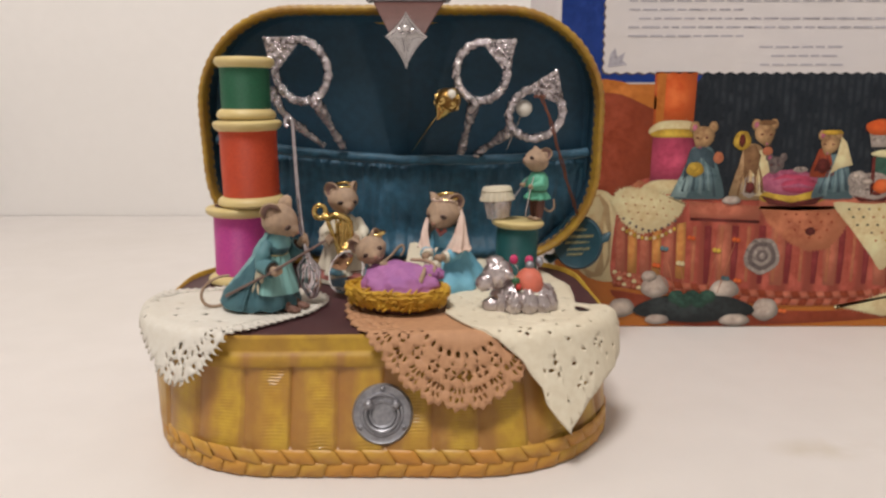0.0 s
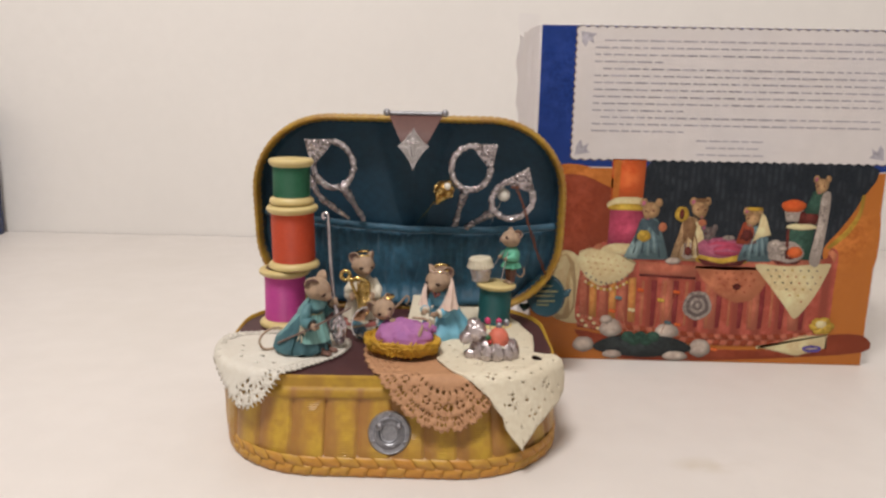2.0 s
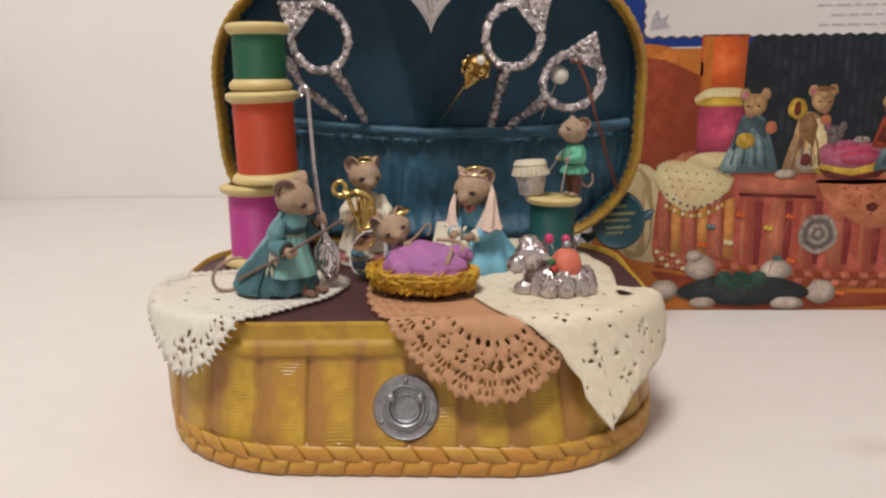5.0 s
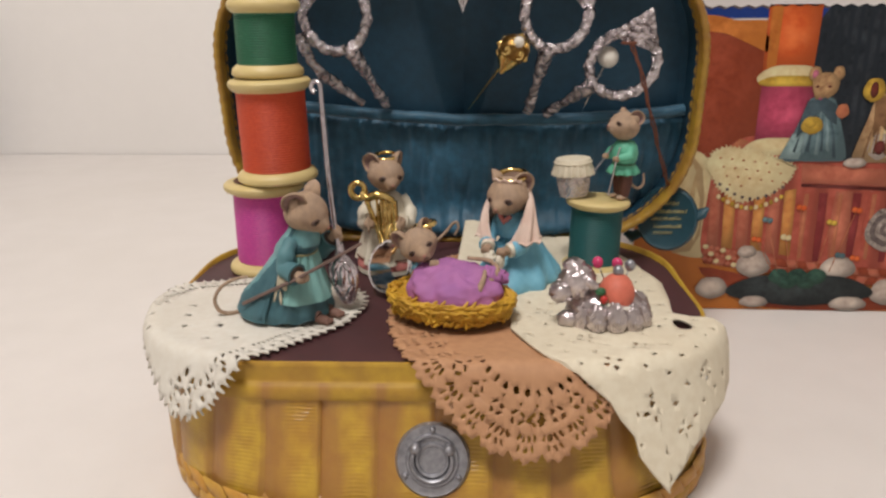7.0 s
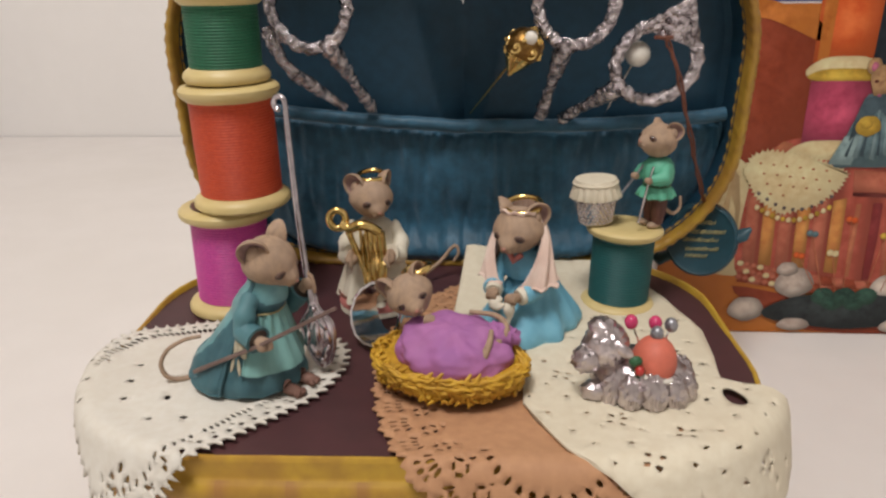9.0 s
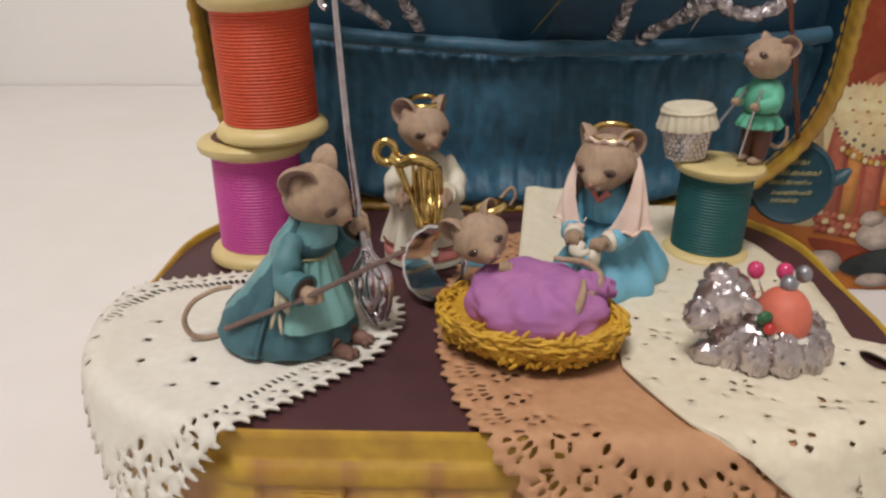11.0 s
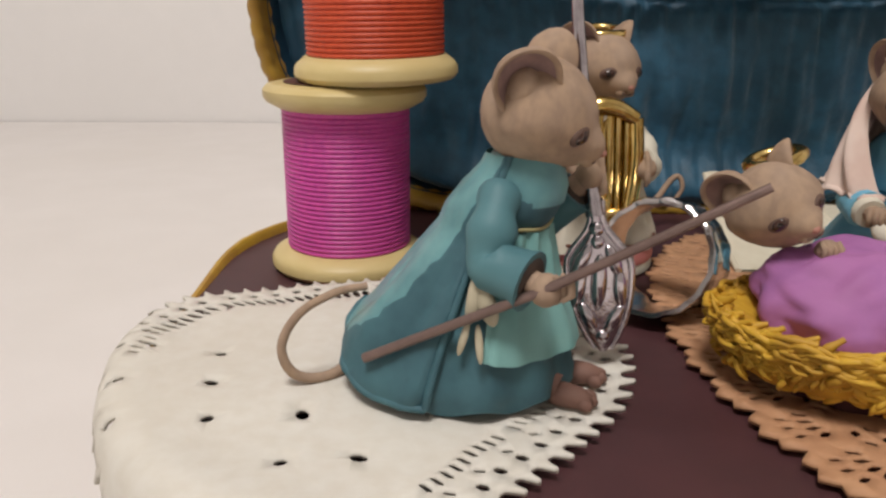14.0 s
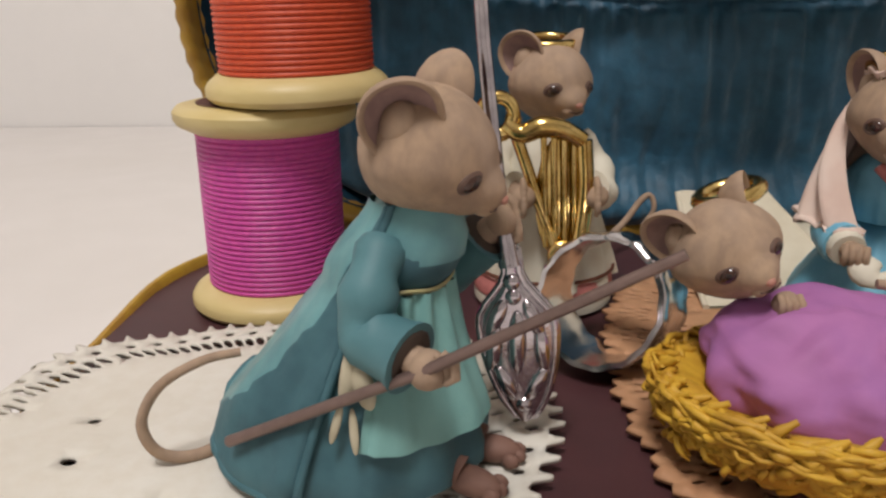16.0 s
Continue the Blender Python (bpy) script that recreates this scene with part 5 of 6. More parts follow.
s.tube([(0.0056 * math.cos(a), -0.0024 + 0.0052 * math.sin(a), 0.0424 + 0.0012 * math.sin(a)) for a in [2 * math.pi * q / 32 for q in range(32)]], 0.0009, GOLD, n=10, closed=True)
brow = [(0.0054 * math.cos(a), -0.0038 - 0.0052 * math.sin(a), 0.0415 + 0.0003 * math.cos(a * 9)) for a in [math.pi * q / 36 for q in range(37)]]
s.tube(brow, [0.0008 + 0.0002 * math.cos(q * 1.57) for q in range(37)], PEACH, n=8, flat=0.6)
thing("mouse_figurine", pose(0.0026, 0.3305, DOILY_TOP, 0, 0, -30), "kneeling resin mouse figurine in blue gown and peach veil", "figurine", s, "mouse figurines", angle=60)

# small mouse on the teal spool
s = Shape()
for sx in (-1, 1):
    s.ball((sx * 0.0020, -0.0012, 0.0010), (0.0015, 0.0028, 0.0011), FUR, n=10)
    s.tube([(sx * 0.0019, 0, 0.0015), (sx * 0.0020, 0, 0.0070), (sx * 0.0018, 0, 0.0110)], [0.0018, 0.0026, 0.0026], BROWN_CLOTH, n=12)
    s.tube([(sx * 0.0034, 0, 0.0205), (sx * 0.0055, -0.0020, 0.0180), (sx * 0.0036, -0.0052, 0.0170)], [0.0016, 0.0021, 0.0017], GREEN_SHIRT, n=10)
    fist(s, (sx * 0.0034, -0.0060, 0.0168), 0.0012)
robe(s, [(0.0052, 0.0102), (0.0060, 0.0108), (0.0052, 0.0128), (0.0040, 0.0142), (0.0041, 0.0146)], GREEN_SHIRT, 11, 0.10, seed=4)
robe(s, [(0.0040, 0.0142), (0.0048, 0.0160), (0.0050, 0.0185), (0.0046, 0.0210), (0.0034, 0.0228), (0.0015, 0.0232)], GREEN_SHIRT, 7, 0.04, seed=5)
s.tube([(0.0041 * math.cos(a), 0.0041 * math.sin(a), 0.0143) for a in [2 * math.pi * q / 20 for q in range(20)]], 0.0005, LEAF, n=6, closed=True)
mouse_head(s, (0, -0.0012, 0.0288), 0.0058, 0, -16, 0.50)
s.tube([(0.0030, -0.0085, 0.0030), (0.0034, -0.0062, 0.0165), (0.0036, -0.0050, 0.0215)], 0.0004, CHROME, n=6)
s.tube([(-0.0048, -0.0100, 0.0110), (-0.0034, -0.0060, 0.0170), (-0.0026, -0.0040, 0.0205)], 0.0004, PEWTER, n=6)
tail = smooth([(0.0010, 0.0030, 0.0060), (0.0020, 0.0062, 0.0040), (0.0030, 0.0080, 0.0060), (0.0028, 0.0078, 0.0100)])
s.tube(tail, taper(0.0007, 0.0004, tail), FUR, n=6)
thing("mouse_figurine", pose(0.0452, 0.3525, 0.0795, 0, 2, -62), "small resin mouse figurine in green tunic standing on teal spool", "figurine", s, "mouse figurines", angle=60)

# thimble drum under a cloth cap
drum = new("thimble_drum")
drum.matrix_world = pose(0.0268, 0.3535, 0.0797, 0, -3, 0)
drum.scale = (0.88, 0.88, 0.95)
tagged(drum, "dimpled silver thimble drum capped with cream cloth", "thimble")
s = Shape()
s.lathe([(0.0030, 0.0000), (0.0049, 0.0002), (0.0056, 0.0008), (0.0074, 0.0105), (0.0075, 0.0130)], SILVER, n=32)
for i in range(7):
    for j in range(22):
        a = 2 * math.pi * (j + 0.5 * (i % 2)) / 22
        r = 0.0058 + 0.0016 * i / 6
        s.ball((r * math.cos(a), r * math.sin(a), 0.0014 + 0.0014 * i), 0.00068, SILVER, n=6)
part("thimble", s, drum)
s = Shape()
s.lathe([(0.0090, 0.0098), (0.0092, 0.0104), (0.0082, 0.0140), (0.0080, 0.0155), (0.0076, 0.0165), (0.0040, 0.0167), (0.0002, 0.0167)], CREAM_LACE, n=72, fold=18, depth=0.07)
s.tube([(0.0081 * math.cos(a), 0.0081 * math.sin(a), 0.0150) for a in [2 * math.pi * q / 32 for q in range(32)]], 0.0005, CREAM_LACE, n=6, closed=True)
part("cap", s, drum, "cream gathered cloth cap")

# nest with the sleeping mouse under a purple blanket
nest, straws = Shape(), Shape()
rng = random.Random(3)
rows = []
for k, h in ((0.30, 0.0004), (0.66, 0.0004), (0.70, 0.0030), (0.90, 0.0040), (1.0, 0.0066), (1.02, 0.0092), (0.97, 0.0112), (0.86, 0.0110), (0.70, 0.0086), (0.3, 0.0080)):
    rows.append([(0.0204 * k * math.cos(a) * (1 + 0.03 * math.sin(7 * a)), 0.0150 * k * math.sin(a) * (1 + 0.03 * math.sin(5 * a)), h * 0.90 + 0.0009 * noise.noise(Vector((math.cos(a) * 3, math.sin(a) * 3, k * 4)))) for a in [2 * math.pi * q / 48 for q in range(48)]])
nest.grid(rows[2:], STRAW, closed_u=True, cap=True)
foot = Shape().grid(rows[:4], DECK, closed_u=True)
spot = lambda t, kk, hh: (0.0204 * kk * math.cos(t), 0.0150 * kk * math.sin(t), hh)
for row, (k, h, up) in enumerate(((0.86, 0.0040, 1), (0.93, 0.0058, -1), (1.00, 0.0074, 1), (1.03, 0.0090, -1), (0.96, 0.0102, 1))):
    for i in range(46):
        a = 2 * math.pi * (i + 0.5 * (row % 2)) / 46 + rng.uniform(-0.03, 0.03)
        rise = up * rng.uniform(-0.0006, 0.0020)
        swell = rng.uniform(0.98, 1.04)
        bit = smooth([spot(a, k * 0.97, h - rise), spot(a + 0.10, k * swell * 1.03, h), spot(a + 0.20, k * 0.97, h + rise)], 3)
        straws.tube(bit, [rng.uniform(0.0002, 0.0004) + 0.0004 * math.sin(math.pi * q / 6) for q in range(7)], STRAW, n=6)
for i in range(900):
    a, h = rng.uniform(0, 2 * math.pi), rng.uniform(0.0036, 0.0108)
    k = 0.80 + 0.24 * min(1.0, (h - 0.0036) / 0.0045) + rng.uniform(-0.03, 0.035)
    b = a + rng.uniform(0.10, 0.34)
    straws.tube(smooth([spot(a, k, h), spot((a + b) / 2, k * 1.04, h + rng.uniform(-0.001, 0.0012)), spot(b, k, h + rng.uniform(-0.0013, 0.0013))], 3), rng.uniform(0.00024, 0.00050), STRAW, n=6)
# ragged ends under the rim
for i in range(300):
    a, h = rng.uniform(0, 2 * math.pi), rng.uniform(0.0044, 0.0076)
    k = 0.99 + rng.uniform(-0.03, 0.03)
    drop = rng.uniform(0.0008, 0.0022)
    side = rng.uniform(-0.10, 0.12)
    straws.tube(smooth([spot(a, k, h), spot(a + side * 0.6, k * 1.02, h - drop * 0.5), spot(a + side, k * 0.98, h - drop)], 3), [0.00050 - 0.00034 * (q / 6) ** 2 for q in range(7)], STRAW, n=6)
nest_ob = new("straw_nest")
nest_ob.matrix_world = pose(-0.0190, 0.2955, DECK_Z + 0.0010, -1, 0, -13) @ Matrix.Scale(0.98, 4)
tagged(nest_ob, "golden straw nest bed standing on the tan doily", "nest")
part("bowl", nest, nest_ob, angle=70)
part("base", foot, nest_ob, "plum-brown base")
tagged(part("straw", straws, nest_ob, "loose golden straws", angle=70), kind="stuff")

s = Shape()


def crumple(d, p):
    k = 0.0012 * noise.noise(Vector(d) * 2.3) + 0.0007 * noise.noise(Vector(d) * 5) + 0.0007 * math.cos(9 * math.atan2(d.y, d.x) + 2 * d.z) * (1 - abs(d.z)) ** 0.7
    return p + d * k


s.ball((-0.0006, 0.0020, 0.0098), (0.0162, 0.0122, 0.0076), PURPLE, turn=(14, 3, -20), n=88, warp=crumple)
s.ball((0.0128, 0.0020, 0.0138), (0.0046, 0.0034, 0.0030), PURPLE, turn=(0, 16, -20), n=28, warp=crumple)
mouse_head(s, (-0.0126, 0.0118, 0.0218), 0.0066, 10, -3, 0.58, -26, 0.85)
fist(s, (-0.0072, 0.0058, 0.0168), 0.0017)

for path in ([(0.0110, -0.0010, 0.0125), (0.0138, 0.0008, 0.0158), (0.0116, 0.0050, 0.0180), (0.0040, 0.0070, 0.0186)], [(0.0070, -0.0070, 0.0115), (0.0088, -0.0046, 0.0146), (0.0096, -0.0010, 0.0166)]):
    limb = smooth(path)
    s.tube(limb, taper(0.0012, 0.0006, limb), FUR, n=10)
s.tube([(-0.0108 + 0.0036 * math.cos(a), 0.0165 + 0.0032 * math.sin(a), 0.0276 + 0.0012 * math.cos(a)) for a in [2 * math.pi * q / 28 for q in range(28)]], 0.0010, GOLD, n=10, closed=True)
thing("mouse_figurine", pose(-0.0172, 0.2955, DECK_Z + 0.0024, 0, 0, 4), "sleeping resin mouse figurine under a purple blanket in straw nest", "figurine", s, "mouse figurines", angle=60)

# cloth corner turned up against the lid
s = Shape()


def flap(u, v, shell):
    """u across the corner, v from where it leaves the deck up to its free edge."""
    west, east = -0.0200 + 0.0032 * v, 0.0090 - 0.0070 * v ** 1.6
    lift = 0.0118 * v ** 1.4 + 0.0007 * math.sin(u * 7 + 1) * v + 0.0003 * noise.noise(Vector((u * 5, v * 5, 3)))
    return (west + (east - west) * u, 0.3410 + 0.0352 * v - 0.0010 * math.cos(u * 5) * v, DECK_Z + 0.0022 + lift - shell * (0.5 if v < 0.02 else 1.0))


for shell in (0.0, 0.0009):
    s.grid([[flap(q / 20, i / 16, shell) for q in range(21)] for i in range(17)], CREAM_LACE)
rim = [flap(0.0, i / 16, 0.00045) for i in range(17)] + [flap(q / 20, 1.0, 0.00045) for q in range(1, 21)] + [flap(1.0, 1 - i / 16, 0.00045) for i in range(1, 17)]
s.tube(rim, 0.0006, CREAM_LACE, n=8)
thing("folded_cloth", pose(0, 0, 0), "cream cloth corner turned up behind the kneeling mouse", "cloth", s, angle=70)

# napkin ring
s = Shape()
rows = []
for r, w in ((0.0090, -0.0050), (0.0098, -0.0050), (0.0102, -0.0042), (0.0096, -0.0028), (0.0098, 0.0), (0.0096, 0.0028), (0.0102, 0.0042), (0.0098, 0.0050), (0.0090, 0.0050), (0.0086, 0.0), (0.0090, -0.0050)):
    ripple = lambda a: 1 + 0.012 * math.sin(15 * a + w * 700) + 0.007 * math.sin(9 * a - w * 500)
    rows.append([(r * ripple(a) * math.cos(a), w * (1.10 - 0.32 * math.sin(a)), r * ripple(a) * math.sin(a)) for a in [2 * math.pi * q / 90 for q in range(90)]])
s.grid(rows, CHROME, closed_u=True)
thing("silver_ring", pose(-0.0404, 0.3238, DECK_Z + 0.0106, -14, 0, -34), "polished silver ring standing upright beside the straw nest", "ring", s, angle=60)

# lamb pincushion
lamb = new("lamb_pincushion")
lamb.matrix_world = pose(0.0306, 0.2932, DECK_Z + 0.0022, 0, 0, 4)
lamb.scale = (0.98, 1.04, 1.08)
tagged(lamb, "silver lamb pincushion with a coral cushion on handkerchief", "pincushion")
s = Shape()


def fleece(d, p):
    return p + d * 0.0011 * abs(noise.noise(Vector(d) * 2.4 + p * 90)) + d * 0.0005 * noise.noise(Vector(d) * 5 + p * 90)


s.ball((0.0020, 0.0, 0.0050), (0.0126, 0.0088, 0.0066), LAMB, n=56, warp=fleece)
# curls of fleece standing side by side round the flank
for i in range(11):
    a = 2 * math.pi * i / 11 + 0.2
    s.ball((0.0026 + 0.0104 * math.cos(a), -0.0004 + 0.0074 * math.sin(a), 0.0040 + 0.0006 * math.sin(3 * a)), (0.0036, 0.0034, 0.0048 + 0.0006 * math.cos(5 * a)), LAMB, turn=(14 * math.sin(a), -14 * math.cos(a), 0), n=44, warp=fleece)
s.ball((-0.0108, -0.0034, 0.0026), (0.0042, 0.0026, 0.0026), LAMB, n=24, warp=fleece)
part("body", s, lamb, "curly silver fleece")
s = Shape()
s.ball((-0.0088, -0.0016, 0.0142), (0.0060, 0.0054, 0.0052), LAMB, turn=(0, -20, 0), n=44, warp=fleece)
s.ball((-0.0134, -0.0034, 0.0120), (0.0046, 0.0034, 0.0032), LAMB, turn=(0, -28, 14), n=36, warp=fleece)
s.ball((-0.0096, -0.0010, 0.0186), (0.0036, 0.0034, 0.0022), LAMB, n=24, warp=fleece)
s.ball((-0.0052, -0.0062, 0.0148), (0.0030, 0.0011, 0.0016), LAMB, turn=(0, 24, -20), n=20)
s.ball((-0.0140, -0.0062, 0.0136), (0.0006, 0.0004, 0.0006), EYE_DARK, n=10)
part("head", s, lamb)
s = Shape()
s.ball((0.0042, -0.0024, 0.0098), (0.0060, 0.0062, 0.0068), CORAL, turn=(0, 12, 0), n=28)
part("cushion", s, lamb, "coral red cushion")
s = Shape()
s.tube([(0.0042 + 0.0060 * math.cos(a), -0.0024 + 0.0063 * math.sin(a), 0.0078 - 0.0008 * math.cos(a)) for a in [2 * math.pi * q / 28 for q in range(28)]], 0.0008, PEARL, n=6, closed=True)
part("cushion_edge", s, lamb, "white piped edge")
s = Shape()
for q, (x, z) in enumerate(((-0.0020, 0.0125), (-0.0008, 0.0100), (-0.0016, 0.0072))):
    s.ball((x, -0.0072, z), (0.0018, 0.0010, 0.0014), LEAF, turn=(0, q * 50, 0), n=10)
s.ball((-0.0010, -0.0080, 0.0104), 0.0013, BERRY, n=12)
part("collar", s, lamb, "green leaf collar with red berry")
for x, y, z, mat, label in ((-0.0010, 0.0010, 0.0190, HOT_PINK, "pink pinhead"), (0.0055, 0.0010, 0.0186, HOT_PINK, "pink pinhead"), (0.0052, -0.0020, 0.0172, PEWTER, "grey pearl pinhead"), (0.0098, 0.0010, 0.0180, PEWTER, "grey pearl pinhead")):
    s = Shape()
    s.ball((x - 0.0006, y, z), (0.0018, 0.0018, 0.0019), mat, n=18)
    s.tube([(x - 0.0006, y, z), (x * 0.6 + 0.0016, y * 0.5, 0.0130)], 0.00025, CHROME, n=5)
    part("pin", s, lamb, label)

# ---- boxed copy behind: printed carton in a clear sleeve ----
BOX_Y = 0.4340


def gloss(name, colour, second=None, round_to=0.55, waves=0.0, grain=330):
    """Glossy ink on card: mottled, and in the photo toned from a light middle to darker edges of each motif."""
    m = material(name, colour, 0.28, scale=grain, bump=0.0, second=second or tuple(c * 0.52 for c in colour), big=tuple(min(0.8, c * 1.45 + 0.02) for c in colour), big_scale=110)
    n, l = m.node_tree.nodes, m.node_tree.links
    b = n["Principled BSDF"]
    b.inputs["Specular IOR Level"].default_value = 0.25
    ink = b.inputs["Base Color"].links[0].from_socket
    where, mix, tone = n.new("ShaderNodeTexCoord"), n.new("ShaderNodeMix"), n.new("ShaderNodeMapRange")
    mix.data_type = "RGBA"
    if waves:
        split, wave, fold = n.new("ShaderNodeSeparateXYZ"), n.new("ShaderNodeMath"), n.new("ShaderNodeMath")
        wave.operation, fold.operation = "MULTIPLY", "SINE"
        wave.inputs[1].default_value = 2 * math.pi / waves
        l.new(where.outputs["Object"], split.inputs["Vector"])
        l.new(split.outputs["X"], wave.inputs[0])
        l.new(wave.outputs["Value"], fold.inputs[0])
        l.new(fold.outputs["Value"], tone.inputs["Value"])
        tone.inputs["From Min"].default_value, tone.inputs["From Max"].default_value = -1.0, 0.6
        tone.inputs["To Min"].default_value, tone.inputs["To Max"].default_value = 1.0, 0.0
    else:
        place, far = n.new("ShaderNodeMapping"), n.new("ShaderNodeVectorMath")
        place.inputs["Location"].default_value, place.inputs["Scale"].default_value = (-0.80, 0.0, -1.15), (1.9, 0.0, 1.9)
        far.operation = "LENGTH"
        l.new(where.outputs["Generated"], place.inputs["Vector"])
        l.new(place.outputs["Vector"], far.inputs[0])
        l.new(far.outputs["Value"], tone.inputs["Value"])
        tone.inputs["From Min"].default_value, tone.inputs["From Max"].default_value = 0.25, 1.25
    tone.interpolation_type = "SMOOTHSTEP"
    l.new(tone.outputs["Result"], mix.inputs["Factor"])
    l.new(ink, mix.inputs["A"])
    mix.inputs["B"].default_value = (*[c * (1 - round_to) for c in colour], 1)
    l.new(mix.outputs["Result"], b.inputs["Base Color"])
    return m


P_ORANGE = gloss("print_orange", (0.50, 0.165, 0.030), (0.38, 0.105, 0.018), 0.12)
P_WOOD = gloss("print_red_brown", (0.28, 0.052, 0.020), (0.22, 0.036, 0.014), 0.3)
P_BASKET = gloss("print_russet", (0.39, 0.085, 0.055), (0.33, 0.066, 0.042), 0.34, 0.0161)
P_STAVE = gloss("print_stave", (0.47, 0.145, 0.085), (0.39, 0.100, 0.060), 0.40)
P_SKY = gloss("print_pale_aqua", (0.26, 0.36, 0.36), (0.14, 0.22, 0.23), 0.4, grain=420)
P_SHADE = gloss("print_dark_red", (0.13, 0.02, 0.015))
P_TEAL = gloss("print_dark_teal", (0.016, 0.022, 0.030), None, 0.14, 0.0046)
P_BLUE = gloss("print_royal_blue", (0.012, 0.045, 0.25), None, 0.15)
P_CREAM = gloss("print_cream", (0.68, 0.56, 0.32), (0.60, 0.46, 0.24), 0.25)
P_TAN = gloss("print_tan", (0.47, 0.165, 0.080), (0.36, 0.105, 0.055), 0.3, grain=420)
P_YELLOW = gloss("print_yellow", (0.62, 0.38, 0.05))
P_RED = gloss("print_scarlet", (0.68, 0.13, 0.03), (0.60, 0.09, 0.02), 0.5)
P_MAGENTA = gloss("print_magenta", (0.50, 0.070, 0.135), (0.38, 0.045, 0.095), 0.6)
P_GREY = gloss("print_grey", (0.19, 0.15, 0.14), (0.07, 0.05, 0.05), 0.4, grain=520)
P_FUR = gloss("print_taupe", (0.47, 0.29, 0.14), (0.24, 0.12, 0.06), 0.6, grain=420)
P_AQUA = gloss("print_aqua", (0.13, 0.205, 0.225), (0.035, 0.075, 0.090), 0.5, grain=420)
P_GREEN = gloss("print_green", (0.035, 0.095, 0.065), (0.012, 0.036, 0.028), 0.5, grain=420)
P_PINK = gloss("print_pink", (0.46, 0.13, 0.21), (0.25, 0.05, 0.11), 0.5, grain=380)
P_WHITE = material("print_white", (0.68, 0.64, 0.63), 0.3, scale=60, bump=0.0, second=(0.65, 0.61, 0.60), big=(0.63, 0.60, 0.61), big_scale=20)
P_INK = gloss("print_ink", (0.43, 0.41, 0.46), None, 0.0)
P_BALL = gloss("print_wool", (0.56, 0.47, 0.40), (0.42, 0.33, 0.28), 0.7)
P_STEEL = gloss("print_steel", (0.46, 0.39, 0.34), (0.055, 0.035, 0.035), 0.4, grain=760)
P_MARK = gloss("print_violet", (0.10, 0.07, 0.30), None, 0.0)
CARD = gloss("carton_side", (0.03, 0.06, 0.22))
P_DUSK = gloss("print_dusk_blue", (0.055, 0.090, 0.110), (0.030, 0.055, 0.070), 0.4, grain=420)
P_MIST = gloss("print_mist_blue", (0.20, 0.285, 0.300), (0.12, 0.19, 0.21), 0.4, grain=420)
P_BARK = gloss("print_bark", (0.22, 0.115, 0.050), (0.13, 0.06, 0.03), 0.4, grain=420)
P_WHEAT = gloss("print_wheat", (0.56, 0.40, 0.21), (0.44, 0.28, 0.12), 0.4, grain=420)
P_CRIMSON = gloss("print_crimson", (0.23, 0.030, 0.030), (0.17, 0.022, 0.022), 0.3)
P_ROBE = gloss("print_gilt_robe", (0.42, 0.27, 0.14), (0.20, 0.095, 0.04), 0.5, grain=460)

carton = new("printed_carton")
carton.location = (0.194, BOX_Y + 0.05, 0.0)
tagged(carton, "printed cardboard carton with photo of the basket, standing behind", "box")
s = Shape()
box(s, (-0.1275, -0.048, 0.0), (0.1275, 0.048, 0.2460), P_WHITE, bevel=0.0008)
part("carton_body", s, carton, "pale lilac-white card", smooth=False)


def at_print(u, v):
    """From the picture's own grid, 1 unit a quarter of a millimetre, to the carton's front."""
    return (-0.1470 + 0.000240 * u, 0.1708 - 0.0002470 * v)


def flowing(pts, steps=4):
    """A closed outline with its corners rounded."""
    p = [Vector(q) for q in pts]
    n, out = len(p), []
    for i in range(n):
        a, b, c, d = p[i - 1], p[i], p[(i + 1) % n], p[(i + 2) % n]
        for k in range(steps):
            t = k / steps
            q = 0.5 * (2 * b + 0.8 * (c - a) * t + (1.6 * a - 4.6 * b + 3.8 * c - 0.8 * d) * t * t + (2.4 * b - 0.8 * a - 2.4 * c + 0.8 * d) * t ** 3)
            out.append((q.x, q.y))
    return out


def printed(name, shapes, layer, label=""):
    """Flat printed shapes, each a little proud of the layer below."""
    s = Shape()
    many = name != "small_print"
    for order, (mat, pts) in enumerate(shapes):
        s = Shape() if many else s
        if 4 < len(pts) < 20 and name in SOFT:
            pts = flowing(pts)
        pts = [at_print(*p) for p in pts]
        if sum(x0 * y1 - x1 * y0 for (x0, y0), (x1, y1) in zip(pts, pts[1:] + pts[:1])) < 0:
            pts = pts[::-1]
        t = Shape().slab(pts, 0.0, 0.0001, mat)
        s.add([(x, -0.0481 - 0.00016 * layer - 0.000005 * (order % 30) - h, z) for x, z, h in t.verts], t.faces, mat)
        if many:
            part(name, s, carton, label, smooth=False)
    if not many:
        tagged(part(name, s, carton, label, smooth=False), kind="stuff")


SOFT = {"photo_lace", "photo_figure", "photo_basket", "photo_backdrop", "photo_spool", "photo_lid"}


def blob(u, v, ru, rv, n=20, seed=0):
    return [(u + ru * math.cos(a) * (1 + 0.05 * math.sin(3 * a + seed)), v + rv * math.sin(a) * (1 + 0.04 * math.sin(5 * a + seed))) for a in [2 * math.pi * i / n for i in range(n)]]


L, R = 86, 1137
printed("photo_ground", [(P_ORANGE, [(L, 100), (R, 100), (R, 690), (L, 690)])], 0, "orange wooden ground in the photo")
printed("blue_field", [(P_BLUE, [(L, -302), (R, -302), (R, 96), (290, 96), (L, 96)])], 0, "royal blue printed field")


